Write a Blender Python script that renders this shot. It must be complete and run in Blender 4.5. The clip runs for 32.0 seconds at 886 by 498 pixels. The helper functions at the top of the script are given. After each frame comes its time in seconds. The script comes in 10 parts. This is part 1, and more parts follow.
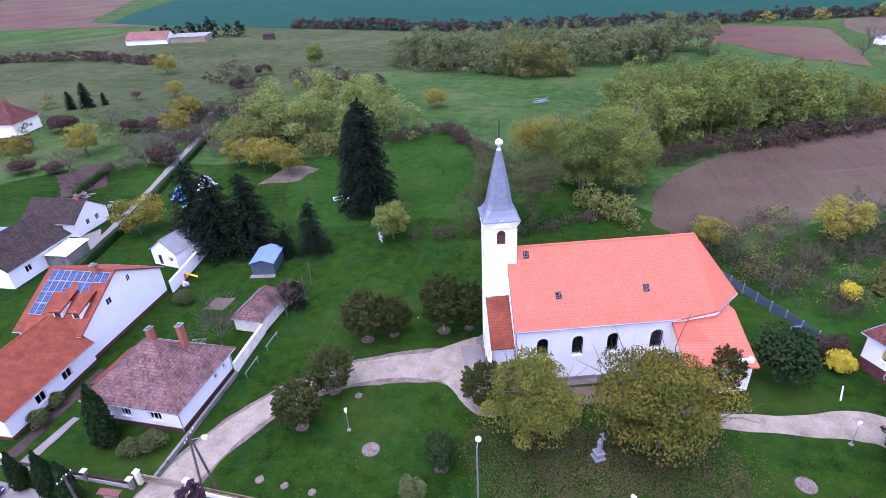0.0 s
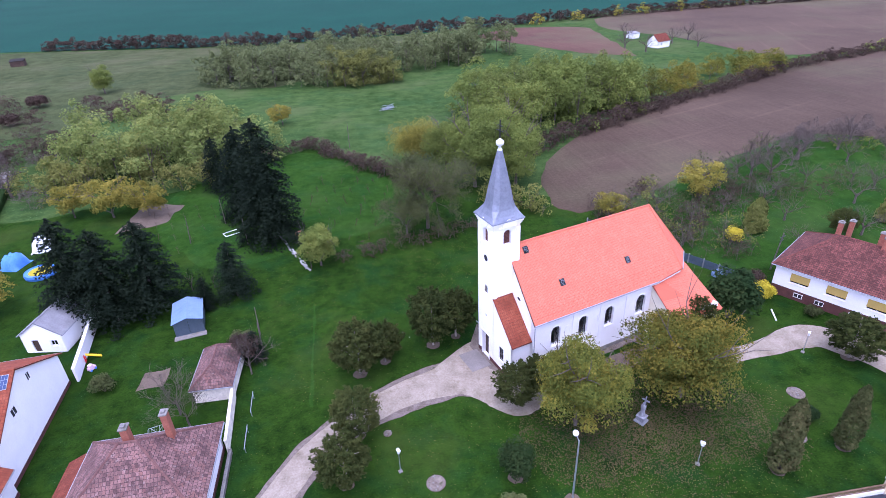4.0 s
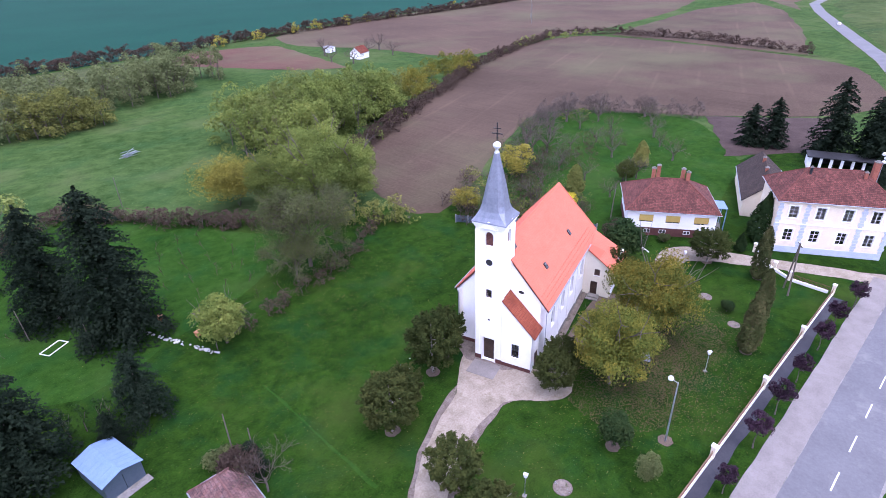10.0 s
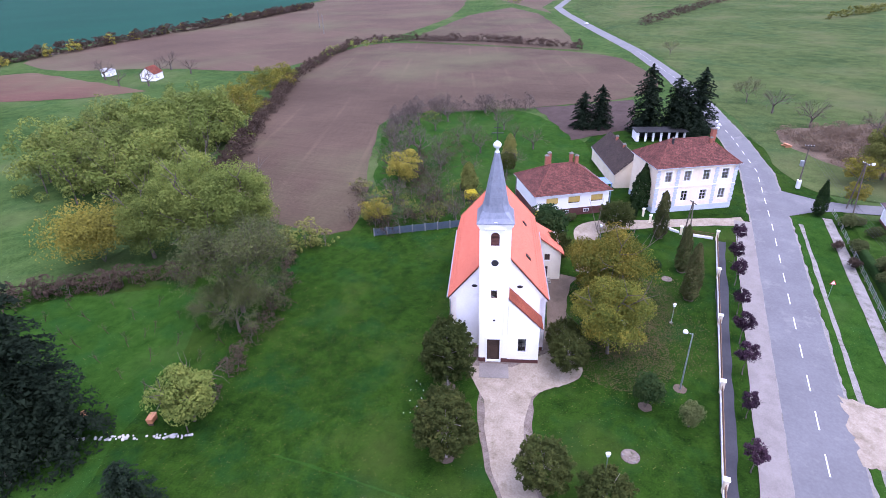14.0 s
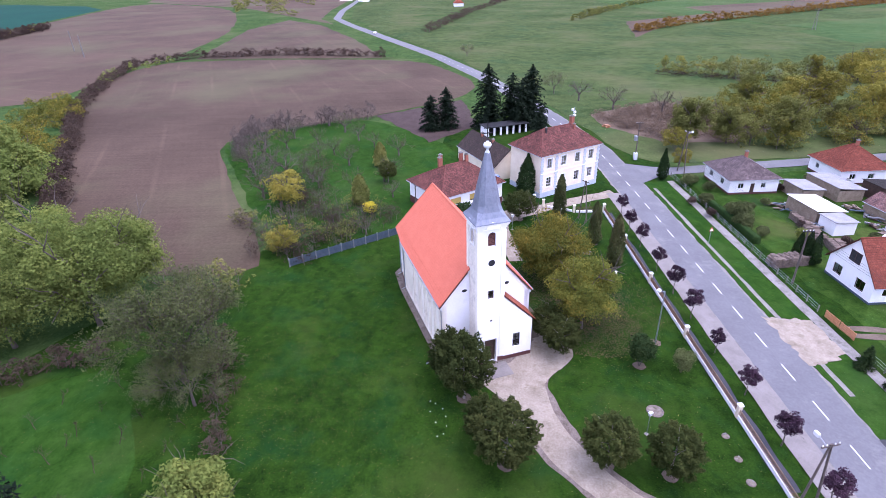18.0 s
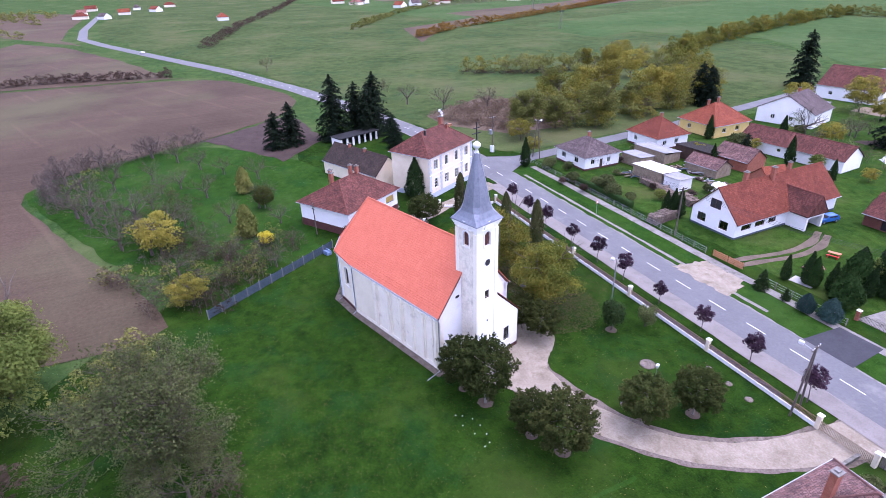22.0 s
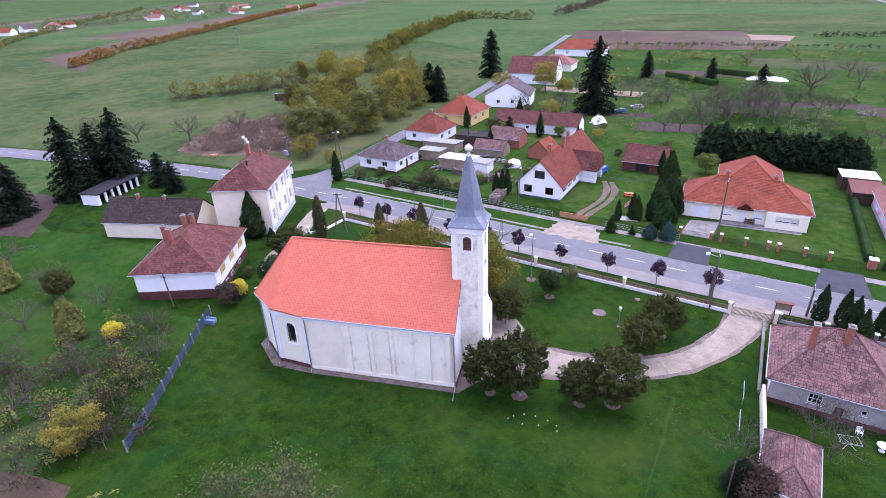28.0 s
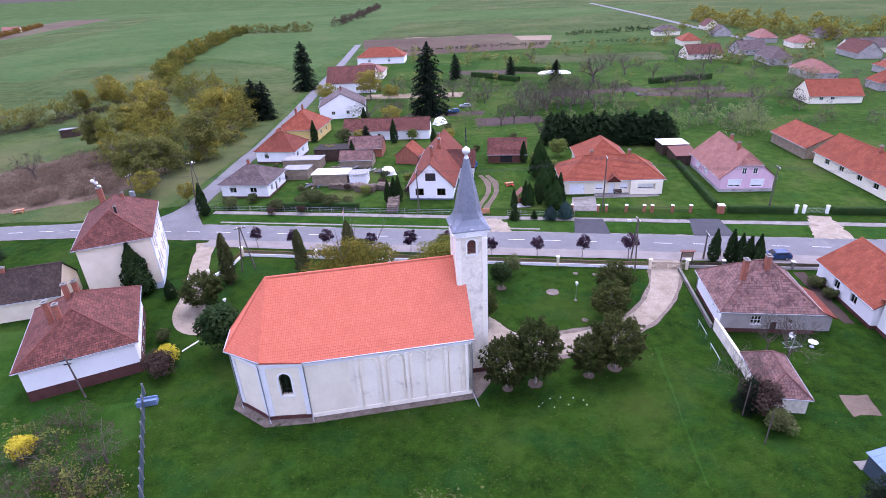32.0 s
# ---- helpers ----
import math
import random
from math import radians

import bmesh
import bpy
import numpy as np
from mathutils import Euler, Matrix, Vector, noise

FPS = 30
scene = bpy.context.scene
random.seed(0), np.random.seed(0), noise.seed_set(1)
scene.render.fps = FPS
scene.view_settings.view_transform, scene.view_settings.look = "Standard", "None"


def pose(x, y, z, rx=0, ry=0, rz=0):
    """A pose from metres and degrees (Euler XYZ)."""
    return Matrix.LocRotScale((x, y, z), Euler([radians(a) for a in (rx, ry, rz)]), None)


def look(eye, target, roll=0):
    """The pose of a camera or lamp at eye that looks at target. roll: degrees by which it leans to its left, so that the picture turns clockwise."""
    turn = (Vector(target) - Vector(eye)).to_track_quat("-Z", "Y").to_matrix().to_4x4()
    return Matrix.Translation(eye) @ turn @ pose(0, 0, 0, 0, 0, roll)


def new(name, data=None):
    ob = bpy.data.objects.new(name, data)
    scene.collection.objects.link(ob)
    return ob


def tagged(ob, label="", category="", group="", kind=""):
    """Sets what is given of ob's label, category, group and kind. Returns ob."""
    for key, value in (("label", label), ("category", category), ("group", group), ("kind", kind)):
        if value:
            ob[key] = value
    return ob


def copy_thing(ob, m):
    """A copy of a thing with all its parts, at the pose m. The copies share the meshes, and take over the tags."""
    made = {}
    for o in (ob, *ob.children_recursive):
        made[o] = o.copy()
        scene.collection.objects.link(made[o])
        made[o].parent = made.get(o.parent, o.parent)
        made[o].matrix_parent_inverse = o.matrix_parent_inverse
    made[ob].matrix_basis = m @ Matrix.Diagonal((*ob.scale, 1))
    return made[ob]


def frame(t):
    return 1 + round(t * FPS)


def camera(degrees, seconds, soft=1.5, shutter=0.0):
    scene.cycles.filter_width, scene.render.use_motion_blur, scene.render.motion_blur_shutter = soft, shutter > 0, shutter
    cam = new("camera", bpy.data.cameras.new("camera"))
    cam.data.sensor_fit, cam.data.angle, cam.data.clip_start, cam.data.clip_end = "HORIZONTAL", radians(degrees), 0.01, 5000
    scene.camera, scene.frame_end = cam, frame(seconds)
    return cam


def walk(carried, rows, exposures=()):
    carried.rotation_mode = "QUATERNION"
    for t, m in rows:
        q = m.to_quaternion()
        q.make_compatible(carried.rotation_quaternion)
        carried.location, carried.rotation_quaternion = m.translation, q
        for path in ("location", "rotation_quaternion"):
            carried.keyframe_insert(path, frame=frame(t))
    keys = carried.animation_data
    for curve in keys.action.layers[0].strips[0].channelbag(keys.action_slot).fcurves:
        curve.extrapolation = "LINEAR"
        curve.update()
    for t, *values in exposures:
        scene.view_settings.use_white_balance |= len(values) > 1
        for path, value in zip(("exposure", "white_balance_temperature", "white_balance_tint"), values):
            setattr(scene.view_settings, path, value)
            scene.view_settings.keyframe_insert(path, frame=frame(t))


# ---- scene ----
cam = camera(77.7, 32.0, soft=0.8)
METRES, EYE, TILT, LEAN, TURN = 176.5, 45.24, 0.0, 0.0, 14.0
ROWS = [
    (0.0, -0.0006, 0.001, 0.0005, -1.47, -28.93, 2.74),
    (0.5, -0.0163, 0.0031, -0.0003, -4.5, -28.91, 2.57),
    (1.0, -0.0317, 0.006, -0.0003, -7.27, -28.91, 2.53),
    (1.5, -0.0465, 0.0096, -0.0002, -10.23, -28.92, 2.52),
    (2.0, -0.0618, 0.0141, -0.0003, -13.14, -28.91, 2.44),
    (2.5, -0.0764, 0.0193, 0.0001, -15.86, -28.95, 2.42),
    (3.0, -0.0914, 0.0255, 0.0004, -18.71, -28.94, 2.34),
    (3.5, -0.1057, 0.032, 0.0004, -21.5, -28.93, 2.29),
    (5.5, -0.1607, 0.0645, 0.0019, -33.37, -28.86, 1.92),
    (6.0, -0.173, 0.0746, 0.0017, -36.42, -28.83, 1.89),
    (6.5, -0.1854, 0.0858, 0.0013, -39.53, -28.74, 1.8),
    (7.0, -0.1962, 0.097, 0.0007, -42.56, -28.67, 1.82),
    (7.5, -0.2073, 0.1093, 0.0002, -45.33, -28.58, 1.74),
    (8.0, -0.2171, 0.1217, 0.0002, -48.36, -28.58, 1.76),
    (8.5, -0.2267, 0.1345, -0.0004, -51.09, -28.5, 1.72),
    (9.0, -0.2358, 0.1479, -0.0007, -53.96, -28.44, 1.61),
    (9.5, -0.2438, 0.162, -0.0003, -56.54, -28.42, 1.6),
    (10.0, -0.2506, 0.1757, -0.0002, -59.52, -28.38, 1.66),
    (10.5, -0.2572, 0.1902, -0.0002, -62.59, -28.33, 1.71),
    (11.0, -0.2634, 0.2051, -0.0004, -65.9, -28.3, 1.72),
    (11.5, -0.2686, 0.2202, -0.0005, -68.77, -28.26, 1.71),
    (12.0, -0.2729, 0.2353, -0.0007, -71.56, -28.23, 1.64),
    (12.5, -0.2764, 0.2508, -0.0011, -74.1, -28.19, 1.52),
    (13.0, -0.2786, 0.2662, -0.0015, -76.98, -28.17, 1.5),
    (13.5, -0.2805, 0.2826, -0.0021, -79.93, -28.07, 1.43),
    (14.0, -0.2814, 0.2989, -0.0027, -82.56, -28.0, 1.36),
    (14.5, -0.2815, 0.3147, -0.003, -85.2, -27.95, 1.32),
    (16.5, -0.2748, 0.3763, -0.0044, -96.36, -27.64, 1.23),
    (17.0, -0.2719, 0.3906, -0.0052, -99.48, -27.59, 1.18),
    (17.5, -0.2678, 0.4048, -0.0055, -102.6, -27.51, 1.22),
    (18.0, -0.263, 0.4188, -0.0057, -105.68, -27.46, 1.34),
    (18.5, -0.2574, 0.4327, -0.0062, -108.79, -27.39, 1.4),
    (19.0, -0.2508, 0.4466, -0.0068, -111.88, -27.32, 1.44),
    (19.5, -0.2435, 0.4603, -0.007, -114.88, -27.3, 1.56),
    (20.0, -0.2357, 0.4731, -0.0072, -117.86, -27.25, 1.63),
    (20.5, -0.2276, 0.4862, -0.0073, -120.62, -27.23, 1.62),
    (21.0, -0.2185, 0.4989, -0.0074, -123.46, -27.21, 1.66),
    (21.5, -0.2088, 0.5117, -0.0078, -126.51, -27.13, 1.61),
    (22.0, -0.1985, 0.523, -0.0081, -129.23, -27.09, 1.64),
    (22.5, -0.1877, 0.534, -0.0085, -132.18, -26.98, 1.66),
    (23.0, -0.1765, 0.5447, -0.0088, -134.99, -26.89, 1.64),
    (23.5, -0.1647, 0.5543, -0.0091, -137.87, -26.84, 1.65),
    (24.0, -0.1525, 0.5632, -0.0094, -140.71, -26.81, 1.68),
    (24.5, -0.1398, 0.5719, -0.0095, -143.58, -26.76, 1.73),
    (25.0, -0.1269, 0.5798, -0.0095, -146.44, -26.74, 1.81),
    (25.5, -0.1138, 0.5869, -0.0095, -149.13, -26.73, 1.88),
    (27.5, -0.0557, 0.6098, -0.0087, -160.84, -26.81, 1.97),
    (28.0, -0.0406, 0.6134, -0.009, -163.86, -26.82, 2.02),
    (28.5, -0.0254, 0.6165, -0.0089, -166.66, -26.84, 2.04),
    (29.0, -0.0094, 0.6193, -0.0085, -169.59, -26.82, 2.09),
    (29.5, 0.0062, 0.6207, -0.0086, -172.62, -26.72, 2.12),
    (30.0, 0.0217, 0.6214, -0.0085, -175.66, -26.72, 2.26),
    (30.5, 0.0359, 0.6214, -0.0082, -178.26, -26.67, 2.31),
    (31.0, 0.0517, 0.6206, -0.0083, -181.28, -26.66, 2.36),
    (31.5, 0.0671, 0.6191, -0.0084, -184.22, -26.66, 2.37),
    (32.0, 0.0832, 0.6169, -0.0088, -187.19, -26.68, 2.45),
]
walk(cam, [(t, pose(0, 0, EYE, TILT, LEAN, TURN) @ pose(METRES * x, METRES * y, METRES * z, 90 + pitch, roll, yaw)) for t, x, y, z, yaw, pitch, roll in ROWS], [(0.0, 1.52, 5150, 36), (5.0, 1.54, 5180, 34), (12.0, 1.63, 5340, 33), (20.0, 1.59, 5360, 34), (32.0, 1.55, 5420, 36)])

# ---- light: an overcast late autumn day ----
world = bpy.data.worlds.new("overcast_sky")
scene.world = world
world.use_nodes = True
wn = world.node_tree.nodes
sky = wn.new("ShaderNodeTexSky")
sky.sky_type = "NISHITA"
sky.sun_disc = False
sky.sun_elevation, sky.sun_rotation = radians(72), radians(200)
sky.air_density, sky.dust_density, sky.ozone_density = 1.0, 4.0, 1.0
hsv = wn.new("ShaderNodeHueSaturation")
hsv.inputs["Saturation"].default_value = 0.6
world.node_tree.links.new(sky.outputs[0], hsv.inputs["Color"])
world.node_tree.links.new(hsv.outputs[0], wn["Background"].inputs["Color"])
wn["Background"].inputs["Strength"].default_value = 0.15
sun = new("sun", bpy.data.lights.new("sun", "SUN"))
sun.data.energy, sun.data.angle, sun.data.color = 0.7, radians(170), (1.0, 0.97, 0.95)
sun.matrix_world = look((0, 0, 200), (200 * 0.1, 200 * 0.08, 0))

# ---- materials ----
def nodes_of(name):
    m = bpy.data.materials.new(name)
    m.use_nodes = True
    nt = m.node_tree
    return m, nt, nt.nodes["Principled BSDF"]


def add(nt, kind, **values):
    n = nt.nodes.new(kind)
    for k, v in values.items():
        n.inputs[k.replace("_", " ")].default_value = v
    return n


def noise_at(nt, scale, detail=4.0, rough=0.6, where=None):
    n = add(nt, "ShaderNodeTexNoise", Scale=scale, Detail=detail, Roughness=rough)
    src = where or nt.nodes.get("Position") or nt.nodes.new("ShaderNodeNewGeometry")
    if where is None:
        src.name = "Position"
        nt.links.new(src.outputs["Position"], n.inputs["Vector"])
    else:
        nt.links.new(where, n.inputs["Vector"])
    return n


def ramp(nt, fac, stops):
    r = nt.nodes.new("ShaderNodeValToRGB")
    els = r.color_ramp.elements
    while len(els) < len(stops):
        els.new(0.5)
    for e, (p, c) in zip(els, stops):
        e.position, e.color = p, (*c, 1)
    nt.links.new(fac, r.inputs[0])
    return r


def mixed(nt, a, b, fac, mode="MIX"):
    m = nt.nodes.new("ShaderNodeMix")
    m.data_type, m.blend_type = "RGBA", mode
    for sock, v in ((m.inputs[0], fac), (m.inputs[6], a), (m.inputs[7], b)):
        if isinstance(v, (int, float)):
            sock.default_value = v
        elif isinstance(v, tuple):
            sock.default_value = (*v, 1)
        else:
            nt.links.new(v, sock)
    return m.outputs[2]


def bumped(nt, bsdf, height, strength=0.3, distance=0.02):
    b = add(nt, "ShaderNodeBump", Strength=strength, Distance=distance)
    nt.links.new(height, b.inputs["Height"])
    nt.links.new(b.outputs[0], bsdf.inputs["Normal"])


def surf(name, dark, light, scale=0.5, fine=6.0, rough=0.85, bump=0.3, distance=0.02, metal=0.0, stain=None, stain_scale=0.3, stain_from=0.55, stain_to=0.7, spec=0.35):
    """A surface that varies between two colours at two scales, with an optional stain colour in patches."""
    m, nt, bsdf = nodes_of(name)
    big = noise_at(nt, scale, 5, 0.65)
    small = noise_at(nt, fine, 4, 0.7)
    mid = nt.nodes.new("ShaderNodeMath")
    mid.operation = "MULTIPLY_ADD"
    nt.links.new(small.outputs[0], mid.inputs[0])
    mid.inputs[1].default_value = 0.45
    half = nt.nodes.new("ShaderNodeMath")
    half.operation = "MULTIPLY"
    nt.links.new(big.outputs[0], half.inputs[0])
    half.inputs[1].default_value = 0.6
    nt.links.new(half.outputs[0], mid.inputs[2])
    col = ramp(nt, mid.outputs[0], [(0.36, dark), (0.7, light)]).outputs[0]
    if stain:
        st = noise_at(nt, stain_scale, 6, 0.7)
        r = ramp(nt, st.outputs[0], [(stain_from, (0, 0, 0)), (stain_to, (1, 1, 1))])
        col = mixed(nt, col, stain, r.outputs[0])
    nt.links.new(col, bsdf.inputs["Base Color"])
    bsdf.inputs["Specular IOR Level"].default_value = spec
    bsdf.inputs["Roughness"].default_value, bsdf.inputs["Metallic"].default_value = rough, metal
    if bump:
        bumped(nt, bsdf, small.outputs[0], bump, distance)
    return m


RIDGE = {}


def tile_mat(name, colours, width=0.22, course=0.33, mortar=(0.05, 0.03, 0.025), moss=None, rough=0.8, gap=0.018, moss_from=0.5, blotch=0.6):
    """Roof tiles laid in courses, by the roof's own flat coordinates in metres."""
    m, nt, bsdf = nodes_of(name)
    uv = nt.nodes.new("ShaderNodeUVMap")
    uv.uv_map = "UVMap"
    br = nt.nodes.new("ShaderNodeTexBrick")
    br.offset, br.squash = 0.5, 1.0
    for k, v in (("Color1", (0, 0, 0, 1)), ("Color2", (1, 1, 1, 1)), ("Mortar", (0.5, 0.5, 0.5, 1)), ("Scale", 1.0), ("Mortar Size", gap), ("Mortar Smooth", 0.3), ("Bias", 0.0), ("Brick Width", width), ("Row Height", course)):
        br.inputs[k].default_value = v
    nt.links.new(uv.outputs[0], br.inputs["Vector"])
    n1 = noise_at(nt, 0.6, 6, 0.75)
    n2 = noise_at(nt, 3.0, 4, 0.7)
    r = ramp(nt, br.outputs["Color"], [(i / max(1, len(colours) - 1), c) for i, c in enumerate(colours)])
    col = mixed(nt, r.outputs[0], tuple(x * blotch for x in colours[0]), ramp(nt, n1.outputs[0], [(0.42, (0, 0, 0)), (0.72, (1, 1, 1))]).outputs[0])
    if moss:
        col = mixed(nt, col, moss, ramp(nt, n2.outputs[0], [(moss_from, (0, 0, 0)), (moss_from + 0.16, (0.85, 0.85, 0.85))]).outputs[0])
    col = mixed(nt, col, mortar, br.outputs["Fac"])
    nt.links.new(col, bsdf.inputs["Base Color"])
    bsdf.inputs["Roughness"].default_value = rough
    bsdf.inputs["Specular IOR Level"].default_value = 0.15
    inv = nt.nodes.new("ShaderNodeMath")
    inv.operation = "SUBTRACT"
    inv.inputs[0].default_value = 1.0
    nt.links.new(br.outputs["Fac"], inv.inputs[1])
    bumped(nt, bsdf, inv.outputs[0], 0.5, 0.03)
    RIDGE[name] = surf(name + "_ridge", tuple(c * 0.8 for c in colours[0]), colours[-1], 1.5, 5, rough, 0.2, 0.01, spec=0.15)
    return m


def leaf_mat(name, colours, rough=0.85):
    """Foliage: each leaf clump takes its own tint, and each plant a shift of its own."""
    m, nt, bsdf = nodes_of(name)
    geo = nt.nodes.new("ShaderNodeNewGeometry")
    info = nt.nodes.new("ShaderNodeObjectInfo")
    drift = noise_at(nt, 0.45, 3, 0.6)
    wide = nt.nodes.new("ShaderNodeMapRange")
    wide.inputs["From Min"].default_value, wide.inputs["From Max"].default_value = 0.32, 0.68
    nt.links.new(drift.outputs[0], wide.inputs["Value"])
    share = nt.nodes.new("ShaderNodeMath")
    share.operation = "MULTIPLY_ADD"
    nt.links.new(wide.outputs[0], share.inputs[0])
    share.inputs[1].default_value = 0.36
    stand = noise_at(nt, 0.075, 2, 0.5)
    grown = nt.nodes.new("ShaderNodeMapRange")
    grown.inputs["From Min"].default_value, grown.inputs["From Max"].default_value = 0.34, 0.66
    grown.inputs["To Max"].default_value = 0.3
    nt.links.new(stand.outputs[0], grown.inputs["Value"])
    part_of = nt.nodes.new("ShaderNodeMath")
    part_of.operation = "MULTIPLY"
    nt.links.new(geo.outputs["Random Per Island"], part_of.inputs[0])
    part_of.inputs[1].default_value = 0.4
    total = nt.nodes.new("ShaderNodeMath")
    total.operation = "ADD"
    nt.links.new(part_of.outputs[0], total.inputs[0])
    nt.links.new(grown.outputs[0], total.inputs[1])
    nt.links.new(total.outputs[0], share.inputs[2])
    r = ramp(nt, share.outputs[0], [(i / max(1, len(colours) - 1), c) for i, c in enumerate(colours)])
    h = add(nt, "ShaderNodeHueSaturation")
    val = nt.nodes.new("ShaderNodeMapRange")
    val.inputs["To Min"].default_value, val.inputs["To Max"].default_value = 0.8, 1.2
    nt.links.new(info.outputs["Random"], val.inputs["Value"])
    nt.links.new(val.outputs[0], h.inputs["Value"])
    nt.links.new(r.outputs[0], h.inputs["Color"])
    nt.links.new(h.outputs[0], bsdf.inputs["Base Color"])
    bsdf.inputs["Roughness"].default_value = rough
    bsdf.inputs["Specular IOR Level"].default_value = 0.05
    through_light = nt.nodes.new("ShaderNodeBsdfTranslucent")
    nt.links.new(h.outputs[0], through_light.inputs["Color"])
    both = nt.nodes.new("ShaderNodeMixShader")
    both.inputs[0].default_value = 0.3
    nt.links.new(bsdf.outputs[0], both.inputs[1])
    nt.links.new(through_light.outputs[0], both.inputs[2])
    nt.links.new(both.outputs[0], nt.nodes["Material Output"].inputs["Surface"])
    return m


def glass_mat(name):
    m, nt, bsdf = nodes_of(name)
    bsdf.inputs["Base Color"].default_value = (0.75, 0.8, 0.82, 1)
    bsdf.inputs["Roughness"].default_value = 0.04
    bsdf.inputs["Transmission Weight"].default_value = 1.0
    bsdf.inputs["IOR"].default_value = 1.45
    return m


M = {}


def grass_mat(name, dark, light, cool, dry, size=1.0):
    """Mown grass: blades, tufts, mottled damp and dry patches."""
    m, nt, bsdf = nodes_of(name)
    tuft, blade, wide, tint = noise_at(nt, 0.55 / size, 6, 0.72), noise_at(nt, 5.0 / size, 3, 0.8), noise_at(nt, 0.06 / size, 4, 0.6), noise_at(nt, 0.17 / size, 4, 0.6)
    f = mixed(nt, tuft.outputs[0], blade.outputs[0], 0.42)
    f = mixed(nt, f, wide.outputs[0], 0.28)
    col = ramp(nt, f, [(0.4, dark), (0.5, tuple((a + b) / 2 for a, b in zip(dark, light))), (0.61, light)]).outputs[0]
    col = mixed(nt, col, cool, ramp(nt, tint.outputs[0], [(0.5, (0, 0, 0)), (0.7, (0.55, 0.55, 0.55))]).outputs[0])
    col = mixed(nt, col, dry, ramp(nt, wide.outputs[0], [(0.52, (0, 0, 0)), (0.72, (0.6, 0.6, 0.6))]).outputs[0])
    nt.links.new(col, bsdf.inputs["Base Color"])
    bsdf.inputs["Roughness"].default_value = 0.95
    bsdf.inputs["Specular IOR Level"].default_value = 0.02
    speck = noise_at(nt, 7.5 / size, 1, 0.5)
    where_speck = mixed(nt, (0.0, 0.0, 0.0), ramp(nt, speck.outputs[0], [(0.71, (0, 0, 0)), (0.76, (0.55, 0.55, 0.55))]).outputs[0], ramp(nt, tint.outputs[0], [(0.38, (0, 0, 0)), (0.6, (1, 1, 1))]).outputs[0])
    col = mixed(nt, col, tuple(min(0.5, 2.2 * (a + 0.04)) for a in light), where_speck)
    nt.links.new(col, bsdf.inputs["Base Color"])
    bumped(nt, bsdf, f, 0.9, 0.12)
    return m


M["grass"] = grass_mat("lawn_grass", (0.0048, 0.0145, 0.002), (0.0251, 0.0581, 0.0062), (0.0078, 0.0345, 0.0084), (0.033, 0.0454, 0.0106))
M["garden_grass"] = grass_mat("garden_grass", (0.0096, 0.0268, 0.0037), (0.0445, 0.0863, 0.0126), (0.0178, 0.0562, 0.0107), (0.0681, 0.0654, 0.0239))
M["grass_light"] = grass_mat("orchard_grass", (0.0087, 0.0272, 0.0031), (0.029, 0.0711, 0.0094), (0.0116, 0.0452, 0.0094), (0.0338, 0.0581, 0.0145))
M["meadow"] = grass_mat("rough_meadow", (0.0243, 0.036, 0.0122), (0.0729, 0.0846, 0.0344), (0.0365, 0.0548, 0.0229), (0.0891, 0.0767, 0.0459), 3.0)
M["pasture"] = grass_mat("grazed_pasture", (0.0218, 0.04, 0.0116), (0.0744, 0.0982, 0.031), (0.0297, 0.0618, 0.0232), (0.0892, 0.0817, 0.0407), 3.0)
M["meadow_green"] = grass_mat("damp_green_meadow", (0.0171, 0.0399, 0.0085), (0.0617, 0.0997, 0.0266), (0.0247, 0.0627, 0.019), (0.0808, 0.0855, 0.038), 2.0)
M["stubble"] = surf("pale_stubble", (0.164, 0.123, 0.082), (0.246, 0.1968, 0.1394), 0.05, 1.5, 0.95, 0.4, 0.1, spec=0.08)
M["crop_blue"] = surf("rape_crop", (0.0034, 0.0344, 0.0208), (0.0067, 0.05, 0.0301), 0.01, 0.4, 0.95, 0.3, 0.2, spec=0.08)
M["crop_green"] = grass_mat("winter_crop", (0.0273, 0.0568, 0.015), (0.0651, 0.1029, 0.032), (0.0357, 0.0784, 0.026), (0.0735, 0.0833, 0.035), 4.0)
M["garden_soil"] = surf("dug_garden_soil", (0.0328, 0.023, 0.0197), (0.0697, 0.0492, 0.041), 0.3, 3, 0.95, 0.6, 0.08, spec=0.1)


